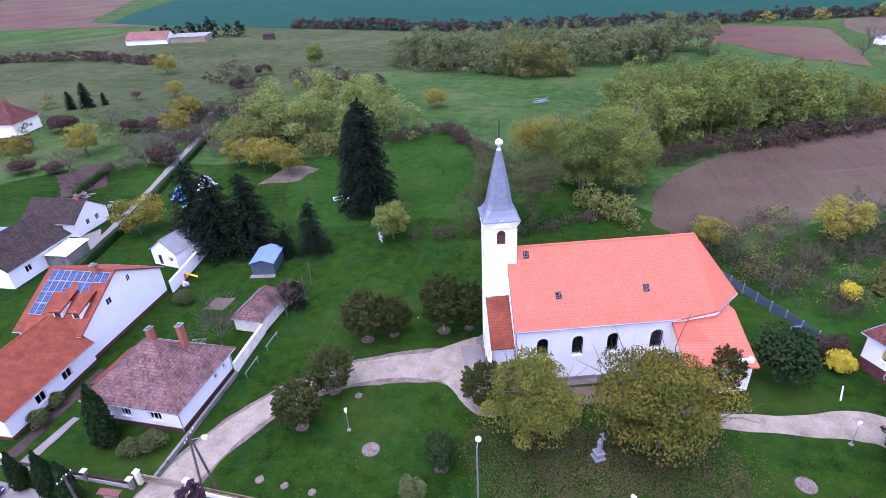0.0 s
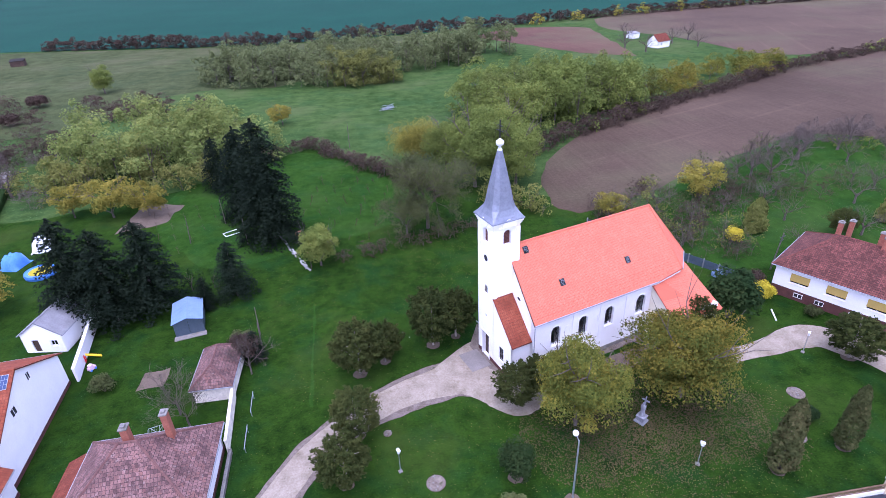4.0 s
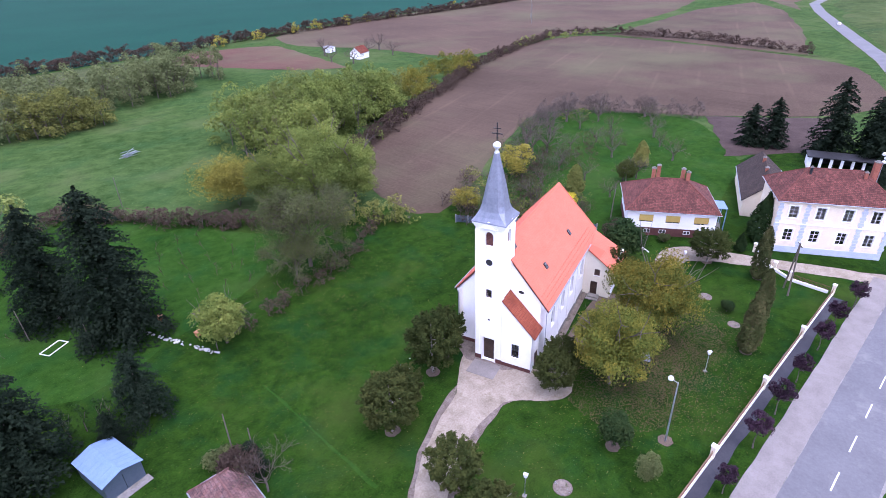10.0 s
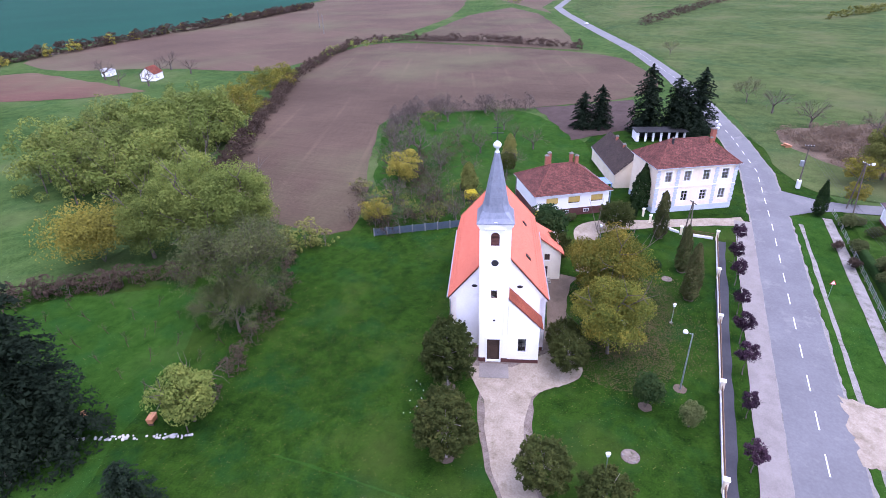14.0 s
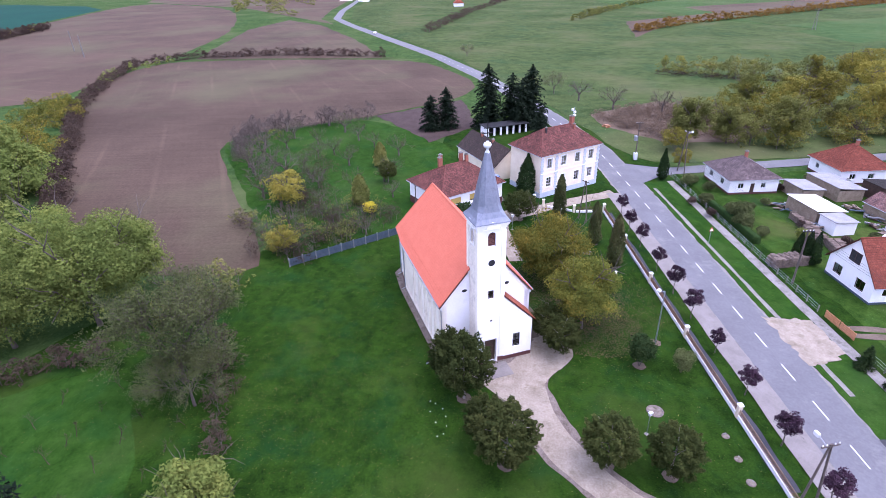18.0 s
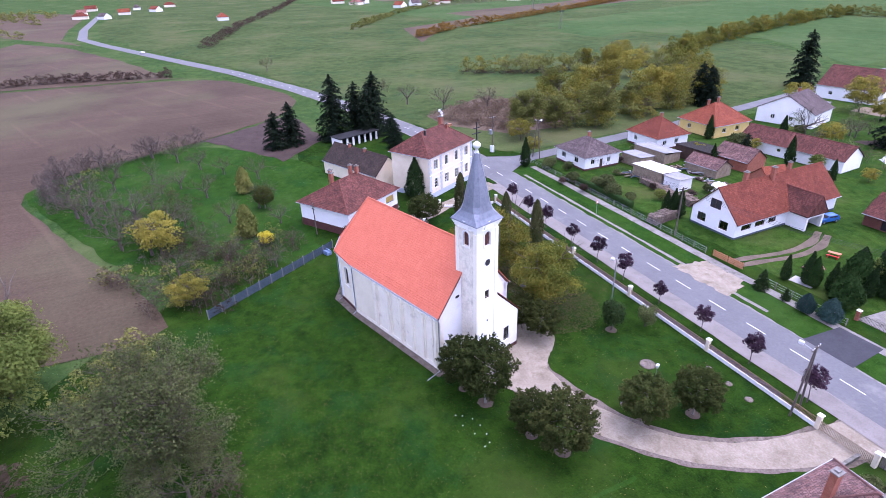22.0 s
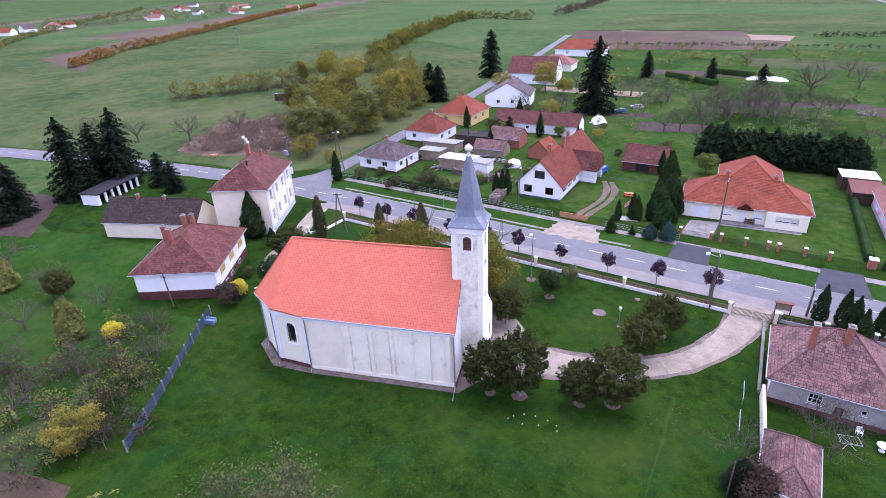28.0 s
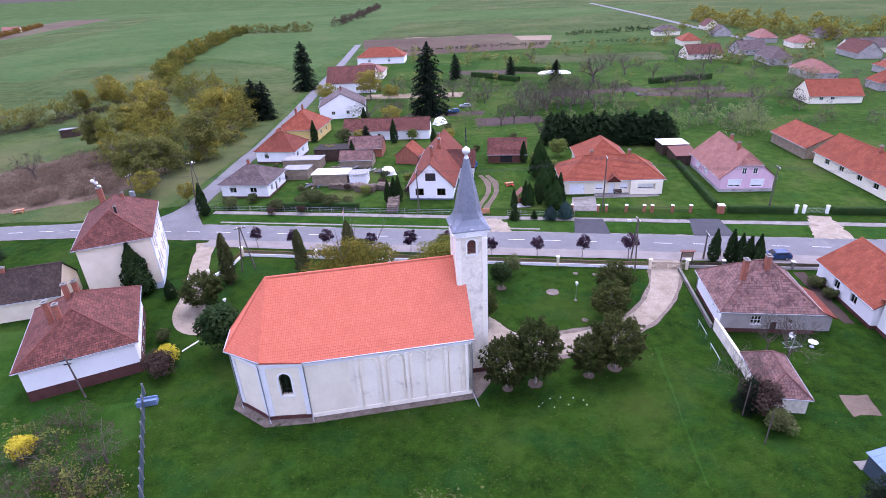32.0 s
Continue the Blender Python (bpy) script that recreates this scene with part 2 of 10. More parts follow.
def plough_mat(name, dark, light, angle, spacing=1.1):
    """Ploughed soil with furrows that run at an angle."""
    m, nt, bsdf = nodes_of(name)
    n1, n2 = noise_at(nt, 0.02, 5, 0.6), noise_at(nt, 1.6, 5, 0.75)
    mp = nt.nodes.new("ShaderNodeMapping")
    mp.inputs["Rotation"].default_value = (0, 0, radians(angle))
    nt.links.new(nt.nodes["Position"].outputs["Position"], mp.inputs["Vector"])
    wv = add(nt, "ShaderNodeTexWave", Scale=0.314 / spacing, Distortion=1.2, Detail=2.0)
    wv.inputs["Detail Scale"].default_value = 0.15
    nt.links.new(mp.outputs[0], wv.inputs["Vector"])
    straw = noise_at(nt, 2.6, 6, 0.85)
    lines = nt.nodes.new("ShaderNodeMapping")
    lines.inputs["Rotation"].default_value = (0, 0, radians(angle))
    lines.inputs["Scale"].default_value = (0.9, 0.03, 1)
    nt.links.new(nt.nodes["Position"].outputs["Position"], lines.inputs["Vector"])
    streak = noise_at(nt, 1.0, 5, 0.7, lines.outputs[0])
    f = mixed(nt, n2.outputs[0], wv.outputs[0], 0.02)
    f = mixed(nt, f, streak.outputs[0], 0.33)
    f = mixed(nt, f, n1.outputs[0], 0.4)
    col = ramp(nt, f, [(0.38, dark), (0.62, light)]).outputs[0]
    sprout = noise_at(nt, 0.011, 4, 0.65)
    col = mixed(nt, col, (0.095, 0.092, 0.047), ramp(nt, sprout.outputs[0], [(0.47, (0, 0, 0)), (0.66, (0.6, 0.6, 0.6))]).outputs[0])
    col = mixed(nt, col, tuple(min(1, c * 1.6) for c in light), ramp(nt, straw.outputs[0], [(0.57, (0, 0, 0)), (0.72, (0.85, 0.85, 0.85))]).outputs[0])
    tram = add(nt, "ShaderNodeTexWave", Scale=0.021, Distortion=0.8, Detail=2.0)
    tram.inputs["Detail Scale"].default_value = 0.3
    nt.links.new(mp.outputs[0], tram.inputs["Vector"])
    worn = nt.nodes.new("ShaderNodeMath")
    worn.operation = "MULTIPLY"
    nt.links.new(ramp(nt, tram.outputs[1], [(0.975, (0, 0, 0)), (0.998, (0.16, 0.16, 0.16))]).outputs[0], worn.inputs[0])
    nt.links.new(ramp(nt, n1.outputs[0], [(0.45, (0, 0, 0)), (0.6, (1, 1, 1))]).outputs[0], worn.inputs[1])
    col = mixed(nt, col, tuple(c * 1.8 for c in light), worn.outputs[0])
    nt.links.new(col, bsdf.inputs["Base Color"])
    bsdf.inputs["Roughness"].default_value = 0.95
    bsdf.inputs["Specular IOR Level"].default_value = 0.08
    bumped(nt, bsdf, f, 0.6, 0.15)
    return m


M["plough"] = plough_mat("ploughed_field", (0.0383, 0.0258, 0.0172), (0.0917, 0.0639, 0.0434), 70, 2.3)
M["plough_red"] = plough_mat("red_ploughed_field", (0.0613, 0.0304, 0.022), (0.1082, 0.0609, 0.0416), -20)
M["plough_far"] = plough_mat("far_ploughed_field", (0.0506, 0.0338, 0.0229), (0.0911, 0.062, 0.0418), 25, 2.6)
M["asphalt"] = surf("worn_asphalt", (0.0889, 0.0878, 0.0921), (0.1362, 0.1346, 0.1384), 0.15, 3, 0.85, 0.15, 0.01, stain=(0.1599, 0.1551, 0.1496), stain_scale=0.25)
M["asphalt_dark"] = surf("dark_asphalt", (0.0229, 0.0229, 0.028), (0.0432, 0.0432, 0.0508), 0.4, 5, 0.85, 0.2, 0.01)
M["paint"] = surf("road_paint", (0.451, 0.451, 0.451), (0.615, 0.615, 0.6068), 2, 9, 0.7, 0.1)
M["gravel"] = surf("pale_gravel", (0.1672, 0.1348, 0.0967), (0.3168, 0.2767, 0.2143), 0.5, 5, 0.9, 0.6, 0.04, stain=(0.132, 0.1044, 0.0655), stain_scale=0.55, stain_from=0.54, stain_to=0.74, spec=0.15)
M["gravel_rough"] = surf("brown_gravel_edge", (0.0772, 0.0597, 0.0456), (0.2106, 0.1755, 0.1474), 1.2, 6, 0.95, 0.8, 0.05, stain=(0.0351, 0.0491, 0.014), stain_scale=0.8, stain_from=0.58, stain_to=0.7, spec=0.1)
M["reed_litter"] = surf("brown_reed_litter", (0.0653, 0.0493, 0.0348), (0.174, 0.1276, 0.0899), 0.15, 2.5, 0.95, 0.8, 0.2, stain=(0.0725, 0.087, 0.029), stain_scale=0.08, stain_from=0.58, stain_to=0.7, spec=0.06)
M["sidewalk"] = surf("grey_gravel_walk", (0.1343, 0.1199, 0.1058), (0.217, 0.1965, 0.1796), 0.4, 7, 0.9, 0.4, 0.02, stain=(0.1033, 0.0969, 0.0738), stain_scale=0.5, stain_from=0.62, stain_to=0.8)
M["concrete"] = surf("weathered_concrete", (0.12, 0.112, 0.1), (0.25, 0.235, 0.215), 0.6, 6, 0.9, 0.3, 0.02, stain=(0.075, 0.07, 0.045), stain_scale=0.7, stain_from=0.52, stain_to=0.72, spec=0.15)
M["dirt"] = surf("trodden_earth", (0.0615, 0.0461, 0.0307), (0.1476, 0.1107, 0.0799), 0.4, 5, 0.95, 0.5, 0.03)
M["white"] = surf("white_render", (0.78, 0.77, 0.765), (0.88, 0.87, 0.865), 0.4, 6, 0.85, 0.12, 0.01, stain=(0.66, 0.63, 0.6), stain_scale=0.35, stain_from=0.62, stain_to=0.85)
M["white_old"] = surf("stained_white_render", (0.785, 0.7261, 0.6112), (0.9335, 0.8755, 0.7407), 0.35, 5, 0.88, 0.3, 0.02, stain=(0.5304, 0.4738, 0.3927), stain_scale=0.55, stain_from=0.57, stain_to=0.78)
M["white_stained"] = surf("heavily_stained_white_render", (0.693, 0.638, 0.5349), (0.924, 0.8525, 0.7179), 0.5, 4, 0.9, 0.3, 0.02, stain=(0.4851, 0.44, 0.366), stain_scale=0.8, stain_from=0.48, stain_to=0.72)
M["sheet_old"] = surf("dirty_white_sheet", (0.1778, 0.1778, 0.1778), (0.2808, 0.2808, 0.2855), 0.7, 5, 0.7, 0.2, 0.02, stain=(0.0936, 0.0889, 0.0842), stain_scale=0.8, stain_from=0.55, stain_to=0.75)
M["cream"] = surf("cream_render", (0.726, 0.66, 0.517), (0.88, 0.814, 0.66), 0.4, 6, 0.85, 0.12, 0.01)
M["yellow"] = surf("pale_yellow_render", (0.68, 0.58, 0.42), (0.82, 0.73, 0.57), 0.4, 6, 0.85, 0.15, 0.01, stain=(0.52, 0.47, 0.39), stain_scale=0.3, stain_from=0.6, stain_to=0.82)
M["ochre"] = surf("ochre_render", (0.6, 0.42, 0.13), (0.75, 0.56, 0.22), 0.4, 6, 0.85, 0.12, 0.01)
M["pink"] = surf("pink_render", (0.618, 0.3876, 0.4794), (0.7416, 0.51, 0.5916), 0.4, 6, 0.85, 0.1, 0.01)
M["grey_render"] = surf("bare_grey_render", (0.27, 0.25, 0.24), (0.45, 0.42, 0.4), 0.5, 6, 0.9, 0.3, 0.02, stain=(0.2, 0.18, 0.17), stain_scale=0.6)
M["plinth"] = surf("dark_red_plinth", (0.0574, 0.0205, 0.018), (0.1148, 0.0451, 0.0369), 0.8, 8, 0.85, 0.2, 0.01)
M["grey_blue"] = surf("blue_grey_trim", (0.38, 0.42, 0.48), (0.52, 0.56, 0.62), 0.8, 8, 0.85, 0.1, 0.01)
M["wood_dark"] = surf("dark_stained_wood", (0.0287, 0.0164, 0.0115), (0.082, 0.0492, 0.0328), 1.2, 9, 0.75, 0.2, 0.01)
M["wood_red"] = surf("red_brown_boards", (0.082, 0.0287, 0.0205), (0.164, 0.0656, 0.0451), 1.0, 8, 0.75, 0.2, 0.01)
M["rail_brown"] = surf("brown_painted_iron", (0.17, 0.1, 0.06), (0.28, 0.175, 0.11), 1.5, 9, 0.6, 0.1, 0.005)
M["wood_pale"] = surf("weathered_pale_wood", (0.164, 0.123, 0.082), (0.328, 0.2624, 0.1886), 1.0, 8, 0.85, 0.25, 0.01)
M["wood_orange"] = surf("varnished_orange_wood", (0.328, 0.1312, 0.0574), (0.451, 0.2132, 0.0984), 1.0, 8, 0.6, 0.15, 0.01)
M["logs"] = surf("stacked_grey_logs", (0.082, 0.0615, 0.0492), (0.246, 0.1886, 0.1476), 1.4, 6, 0.9, 0.4, 0.02)
M["iron"] = surf("dark_iron", (0.0246, 0.0246, 0.0262), (0.0574, 0.0574, 0.0615), 1.5, 9, 0.55, 0.1, 0.005, metal=0.6)
M["galv"] = surf("galvanised_steel", (0.2706, 0.287, 0.3116), (0.41, 0.4346, 0.4674), 0.9, 8, 0.45, 0.1, 0.005, metal=0.7)
M["spire_tin"] = surf("dull_spire_tin", (0.1474, 0.1643, 0.2041), (0.2494, 0.2664, 0.3118), 0.5, 3, 0.55, 0.12, 0.01, metal=0.35, stain=(0.1134, 0.1247, 0.153), stain_scale=0.5)
M["blue_tin"] = surf("blue_sheet_metal", (0.0631, 0.089, 0.1148), (0.0976, 0.1263, 0.1607), 0.8, 8, 0.5, 0.1, 0.01, metal=0.3)
M["blue_tin_pale"] = surf("pale_blue_roof_sheet", (0.12, 0.185, 0.31), (0.17, 0.24, 0.37), 0.8, 8, 0.65, 0.1, 0.01, spec=0.2)
M["grey_tin"] = surf("grey_roof_sheet", (0.1492, 0.1492, 0.1546), (0.2665, 0.2665, 0.2772), 0.5, 6, 0.7, 0.15, 0.01)
M["white_sheet"] = surf("white_plastic_sheet", (0.7, 0.71, 0.72), (0.85, 0.85, 0.86), 0.5, 4, 0.5, 0.2, 0.02)
M["brick"] = surf("red_chimney_brick", (0.2132, 0.0656, 0.041), (0.3444, 0.1312, 0.082), 2.0, 9, 0.85, 0.3, 0.01)
M["orange_blind"] = surf("ochre_roller_blind", (0.451, 0.3116, 0.0738), (0.5412, 0.3936, 0.1148), 1.0, 9, 0.6, 0.1, 0.005)
M["white_frame"] = surf("white_window_frame", (0.75, 0.75, 0.74), (0.84, 0.84, 0.83), 2, 9, 0.5, 0.05, 0.002)
M["brown_frame"] = surf("brown_window_frame", (0.0574, 0.0246, 0.0164), (0.1066, 0.0492, 0.0328), 2, 9, 0.5, 0.05, 0.002)
M["rust_louvre"] = surf("rusty_red_louvre", (0.1066, 0.041, 0.0328), (0.1804, 0.0738, 0.0574), 2, 9, 0.7, 0.2, 0.005)
M["dark_void"] = surf("dark_interior", (0.012, 0.012, 0.014), (0.03, 0.03, 0.032), 2, 9, 0.9, 0.0)
M["glass"] = glass_mat("window_glass")
M["solar"] = surf("solar_cells", (0.008, 0.022, 0.075), (0.018, 0.045, 0.13), 1.0, 8, 0.3, 0.0)
M["stone"] = surf("pale_grey_stone", (0.33, 0.32, 0.31), (0.5, 0.48, 0.46), 1.0, 8, 0.85, 0.3, 0.01)
M["stone_blue"] = surf("blue_grey_stone", (0.15, 0.1584, 0.1768), (0.27, 0.2736, 0.2924), 1.0, 8, 0.85, 0.3, 0.01)
M["bark"] = surf("grey_brown_bark", (0.0574, 0.0451, 0.0369), (0.1394, 0.1148, 0.0984), 1.0, 9, 0.95, 0.5, 0.02)
M["bark_pale"] = surf("limewashed_pale_bark", (0.1804, 0.1558, 0.1312), (0.2952, 0.2624, 0.2296), 1.0, 9, 0.95, 0.4, 0.02)
M["twig"] = surf("bare_twigs", (0.0555, 0.0422, 0.0337), (0.1109, 0.088, 0.0705), 0.3, 3, 0.95, 0.0)
M["car_blue"] = surf("dark_blue_car_paint", (0.02, 0.04, 0.1), (0.03, 0.06, 0.14), 1, 9, 0.2, 0.0)
M["car_bright"] = surf("bright_blue_car_paint", (0.03, 0.1, 0.3), (0.04, 0.13, 0.36), 1, 9, 0.2, 0.0)
M["rubber"] = surf("black_rubber", (0.015, 0.015, 0.015), (0.03, 0.03, 0.03), 2, 9, 0.8, 0.1)
M["toy_yellow"] = surf("yellow_plastic", (0.8, 0.5, 0.02), (0.85, 0.56, 0.03), 2, 9, 0.4, 0.0)
M["toy_red"] = surf("red_plastic", (0.6, 0.03, 0.03), (0.68, 0.05, 0.05), 2, 9, 0.4, 0.0)
M["toy_blue"] = surf("blue_tarpaulin", (0.05, 0.16, 0.5), (0.1, 0.25, 0.65), 1, 5, 0.5, 0.2, 0.05)
M["lamp_head"] = surf("pale_lamp_housing", (0.6, 0.62, 0.63), (0.75, 0.76, 0.77), 2, 9, 0.4, 0.0)
# roofs
M["tile_new"] = tile_mat("new_orange_tiles", [(0.53, 0.143, 0.085), (0.59, 0.172, 0.105)], 0.18, 0.3, (0.42, 0.108, 0.062), moss=(0.3, 0.095, 0.058), moss_from=0.68, blotch=0.94)
M["tile_orange"] = tile_mat("orange_clay_tiles", [(0.2175, 0.0536, 0.0267), (0.261, 0.0784, 0.0402)], 0.25, 0.35, (0.1087, 0.0289, 0.0178))
M["tile_red"] = tile_mat("brick_red_tiles", [(0.1353, 0.0335, 0.0183), (0.2004, 0.0599, 0.0343)], 0.25, 0.35, (0.0652, 0.0192, 0.0138))
M["tile_old"] = tile_mat("weathered_pink_tiles", [(0.0988, 0.056, 0.052), (0.228, 0.132, 0.116), (0.1824, 0.092, 0.076)], 0.3, 0.36, (0.038, 0.024, 0.0224), moss=(0.228, 0.176, 0.16), moss_from=0.56, blotch=0.55)
M["tile_mossy"] = tile_mat("mossy_red_tiles", [(0.0864, 0.0324, 0.0252), (0.18, 0.0648, 0.0504)], 0.25, 0.34, (0.0324, 0.0173, 0.0144), moss=(0.1728, 0.1224, 0.1008), moss_from=0.6, blotch=0.55)
M["tile_dark"] = tile_mat("dark_mossy_tiles", [(0.0316, 0.023, 0.0201), (0.0746, 0.0488, 0.0402)], 0.25, 0.35, (0.0172, 0.0143, 0.0115), moss=(0.0574, 0.0574, 0.0287), moss_from=0.55)
M["tile_grey"] = tile_mat("grey_brown_slates", [(0.0768, 0.0561, 0.0561), (0.1535, 0.1181, 0.1122)], 0.3, 0.36, (0.0413, 0.0325, 0.0295), moss=(0.1594, 0.1299, 0.1181), moss_from=0.58)
M["tile_pink"] = tile_mat("faded_pink_tiles", [(0.2338, 0.1039, 0.0832), (0.2857, 0.1455, 0.1195)], 0.3, 0.36, (0.1299, 0.0571, 0.0467))
# foliage
M["leaf_walnut"] = leaf_mat("yellow_green_leaves", [(0.0452, 0.0646, 0.0114), (0.0968, 0.1176, 0.0208), (0.1808, 0.1647, 0.0253), (0.3229, 0.2234, 0.0345)])
M["leaf_green"] = leaf_mat("green_leaves", [(0.0666, 0.0953, 0.0208), (0.1333, 0.1718, 0.0375), (0.2202, 0.2418, 0.0519)])
M["leaf_olive"] = leaf_mat("olive_leaves", [(0.0693, 0.0852, 0.0211), (0.1387, 0.1488, 0.0372), (0.2313, 0.2197, 0.0583)])
M["leaf_grey"] = leaf_mat("greyish_leaves", [(0.079, 0.0988, 0.0401), (0.141, 0.1667, 0.065), (0.1917, 0.2162, 0.0851)])
M["leaf_dull"] = leaf_mat("dull_last_leaves", [(0.0402, 0.0498, 0.0169), (0.0708, 0.0865, 0.0296), (0.1181, 0.131, 0.0475)])
M["leaf_light"] = leaf_mat("pale_green_leaves", [(0.073, 0.1062, 0.0251), (0.1403, 0.175, 0.0447), (0.2247, 0.2387, 0.0624)])
M["leaf_yellow"] = leaf_mat("yellow_autumn_leaves", [(0.0862, 0.092, 0.0207), (0.1955, 0.1782, 0.0299), (0.322, 0.2587, 0.046)])
M["leaf_orange"] = leaf_mat("rusty_autumn_leaves", [(0.1104, 0.0644, 0.0184), (0.2024, 0.1196, 0.0276), (0.276, 0.1748, 0.0368)])
M["leaf_purple"] = leaf_mat("dark_purple_leaves", [(0.0187, 0.0126, 0.0187), (0.0439, 0.025, 0.0376), (0.0782, 0.0406, 0.0595)])
M["leaf_brown"] = leaf_mat("brown_hedge_twigs", [(0.0378, 0.0267, 0.021), (0.0672, 0.0472, 0.0348), (0.0924, 0.067, 0.0486)])
M["needle"] = leaf_mat("dark_green_needles", [(0.0059, 0.0118, 0.0071), (0.013, 0.0212, 0.0118), (0.0207, 0.0307, 0.0166)])
M["needle_soft"] = leaf_mat("olive_green_needles", [(0.02, 0.031, 0.008), (0.043, 0.055, 0.014), (0.08, 0.084, 0.022)])
M["needle_red"] = leaf_mat("reddish_brown_green_needles", [(0.0275, 0.0416, 0.0132), (0.0625, 0.072, 0.024), (0.1063, 0.096, 0.0384)])
M["thuja"] = leaf_mat("thuja_green", [(0.0083, 0.0209, 0.007), (0.0181, 0.0362, 0.0111), (0.0348, 0.0523, 0.0153)])
M["hedge_leaf"] = leaf_mat("clipped_hedge_leaves", [(0.012, 0.03, 0.008), (0.026, 0.055, 0.014), (0.045, 0.08, 0.02)])
M["hedge_spruce"] = leaf_mat("mid_green_needles", [(0.009, 0.02, 0.008), (0.02, 0.036, 0.014), (0.034, 0.054, 0.02)])
M["leaf_mould"] = leaf_mat("brown_leaf_mould", [(0.03, 0.026, 0.014), (0.07, 0.052, 0.028), (0.13, 0.095, 0.05)])
M["needle_blue"] = leaf_mat("blue_green_needles", [(0.014, 0.034, 0.03), (0.03, 0.06, 0.052), (0.055, 0.092, 0.08)])
M["reed"] = leaf_mat("brown_reeds", [(0.1151, 0.0818, 0.0527), (0.1777, 0.1285, 0.0876), (0.2299, 0.1752, 0.1168)])
M["leaf_bright"] = leaf_mat("bright_yellow_leaves", [(0.3, 0.26, 0.02), (0.5, 0.42, 0.03), (0.6, 0.5, 0.05)])
M["leaf_litter"] = leaf_mat("pale_fallen_leaves", [(0.046, 0.046, 0.0138), (0.1196, 0.1012, 0.0276), (0.276, 0.23, 0.092)])


# ---- building helpers ----
def mesh_np(name, verts, faces, uvs=None):
    """A mesh from arrays; all faces have the same number of corners."""
    me = bpy.data.meshes.new(name)
    verts, faces = np.asarray(verts, np.float32), np.asarray(faces, np.int32)
    me.vertices.add(len(verts))
    me.vertices.foreach_set("co", verts.ravel())
    me.loops.add(faces.size)
    me.loops.foreach_set("vertex_index", faces.ravel())
    me.polygons.add(len(faces))
    me.polygons.foreach_set("loop_start", np.arange(0, faces.size, faces.shape[1], dtype=np.int32))
    me.update(calc_edges=True)
    return me


def thing(name, x, y, turn=0.0, label="", category="", group="", z=0.0, kind=""):
    ob = new(name)
    ob.matrix_basis = pose(x, y, z, 0, 0, turn)
    ob.empty_display_size = 0.3
    return tagged(ob, label, category, group, kind)


def part(name, bm, material, parent=None, label="", smooth=False):
    """Links a bmesh, or a finished mesh, as one object under a thing or a part."""
    if isinstance(bm, bmesh.types.BMesh):
        me = bpy.data.meshes.new(name)
        bm.to_mesh(me)
        bm.free()
    else:
        me = bm
    me.materials.append(material)
    if smooth:
        me.polygons.foreach_set("use_smooth", [True] * len(me.polygons))
    ob = new(name, me)
    if parent is not None:
        ob.parent = parent
    return tagged(ob, label)


def box(bm, x0, x1, y0, y1, z0, z1):
    v = [bm.verts.new(p) for p in ((x0, y0, z0), (x1, y0, z0), (x1, y1, z0), (x0, y1, z0), (x0, y0, z1), (x1, y0, z1), (x1, y1, z1), (x0, y1, z1))]
    for f in ((3, 2, 1, 0), (4, 5, 6, 7), (0, 1, 5, 4), (1, 2, 6, 5), (2, 3, 7, 6), (3, 0, 4, 7)):
        bm.faces.new([v[i] for i in f])
    return v


def boxes(*rows):
    bm = bmesh.new()
    for r in rows:
        box(bm, *r)
    return bm


def prism(bm, outline, z0, z1):
    """An upright block over a flat outline of (x, y), counter-clockwise."""
    lo = [bm.verts.new((x, y, z0)) for x, y in outline]
    hi = [bm.verts.new((x, y, z1)) for x, y in outline]
    n = len(outline)
    bm.faces.new(lo[::-1])
    bm.faces.new(hi)
    for i in range(n):
        bm.faces.new((lo[i], lo[(i + 1) % n], hi[(i + 1) % n], hi[i]))


def tube(bm, p0, p1, r0, r1=None, sides=8):
    """A tapered round bar from p0 to p1."""
    r1 = r0 if r1 is None else r1
    p0, p1 = Vector(p0), Vector(p1)
    q = (p1 - p0).to_track_quat("Z", "Y")
    rings = []
    for p, r in ((p0, r0), (p1, r1)):
        rings.append([bm.verts.new(p + q @ Vector((r * math.cos(a), r * math.sin(a), 0))) for a in (2 * math.pi * i / sides for i in range(sides))])
    for i in range(sides):
        j = (i + 1) % sides
        bm.faces.new((rings[0][i], rings[0][j], rings[1][j], rings[1][i]))
    bm.faces.new(rings[0][::-1])
    bm.faces.new(rings[1])


def lathe(bm, profile, sides=16, centre=(0, 0)):
    """A turned shape from (radius, height) pairs, from the bottom up."""
    rings = [[bm.verts.new((centre[0] + r * math.cos(2 * math.pi * i / sides), centre[1] + r * math.sin(2 * math.pi * i / sides), z)) for i in range(sides)] for r, z in profile]
    for a, b in zip(rings, rings[1:]):
        for i in range(sides):
            j = (i + 1) % sides
            bm.faces.new((a[i], a[j], b[j], b[i]))
    bm.faces.new(rings[0][::-1])
    bm.faces.new(rings[-1])


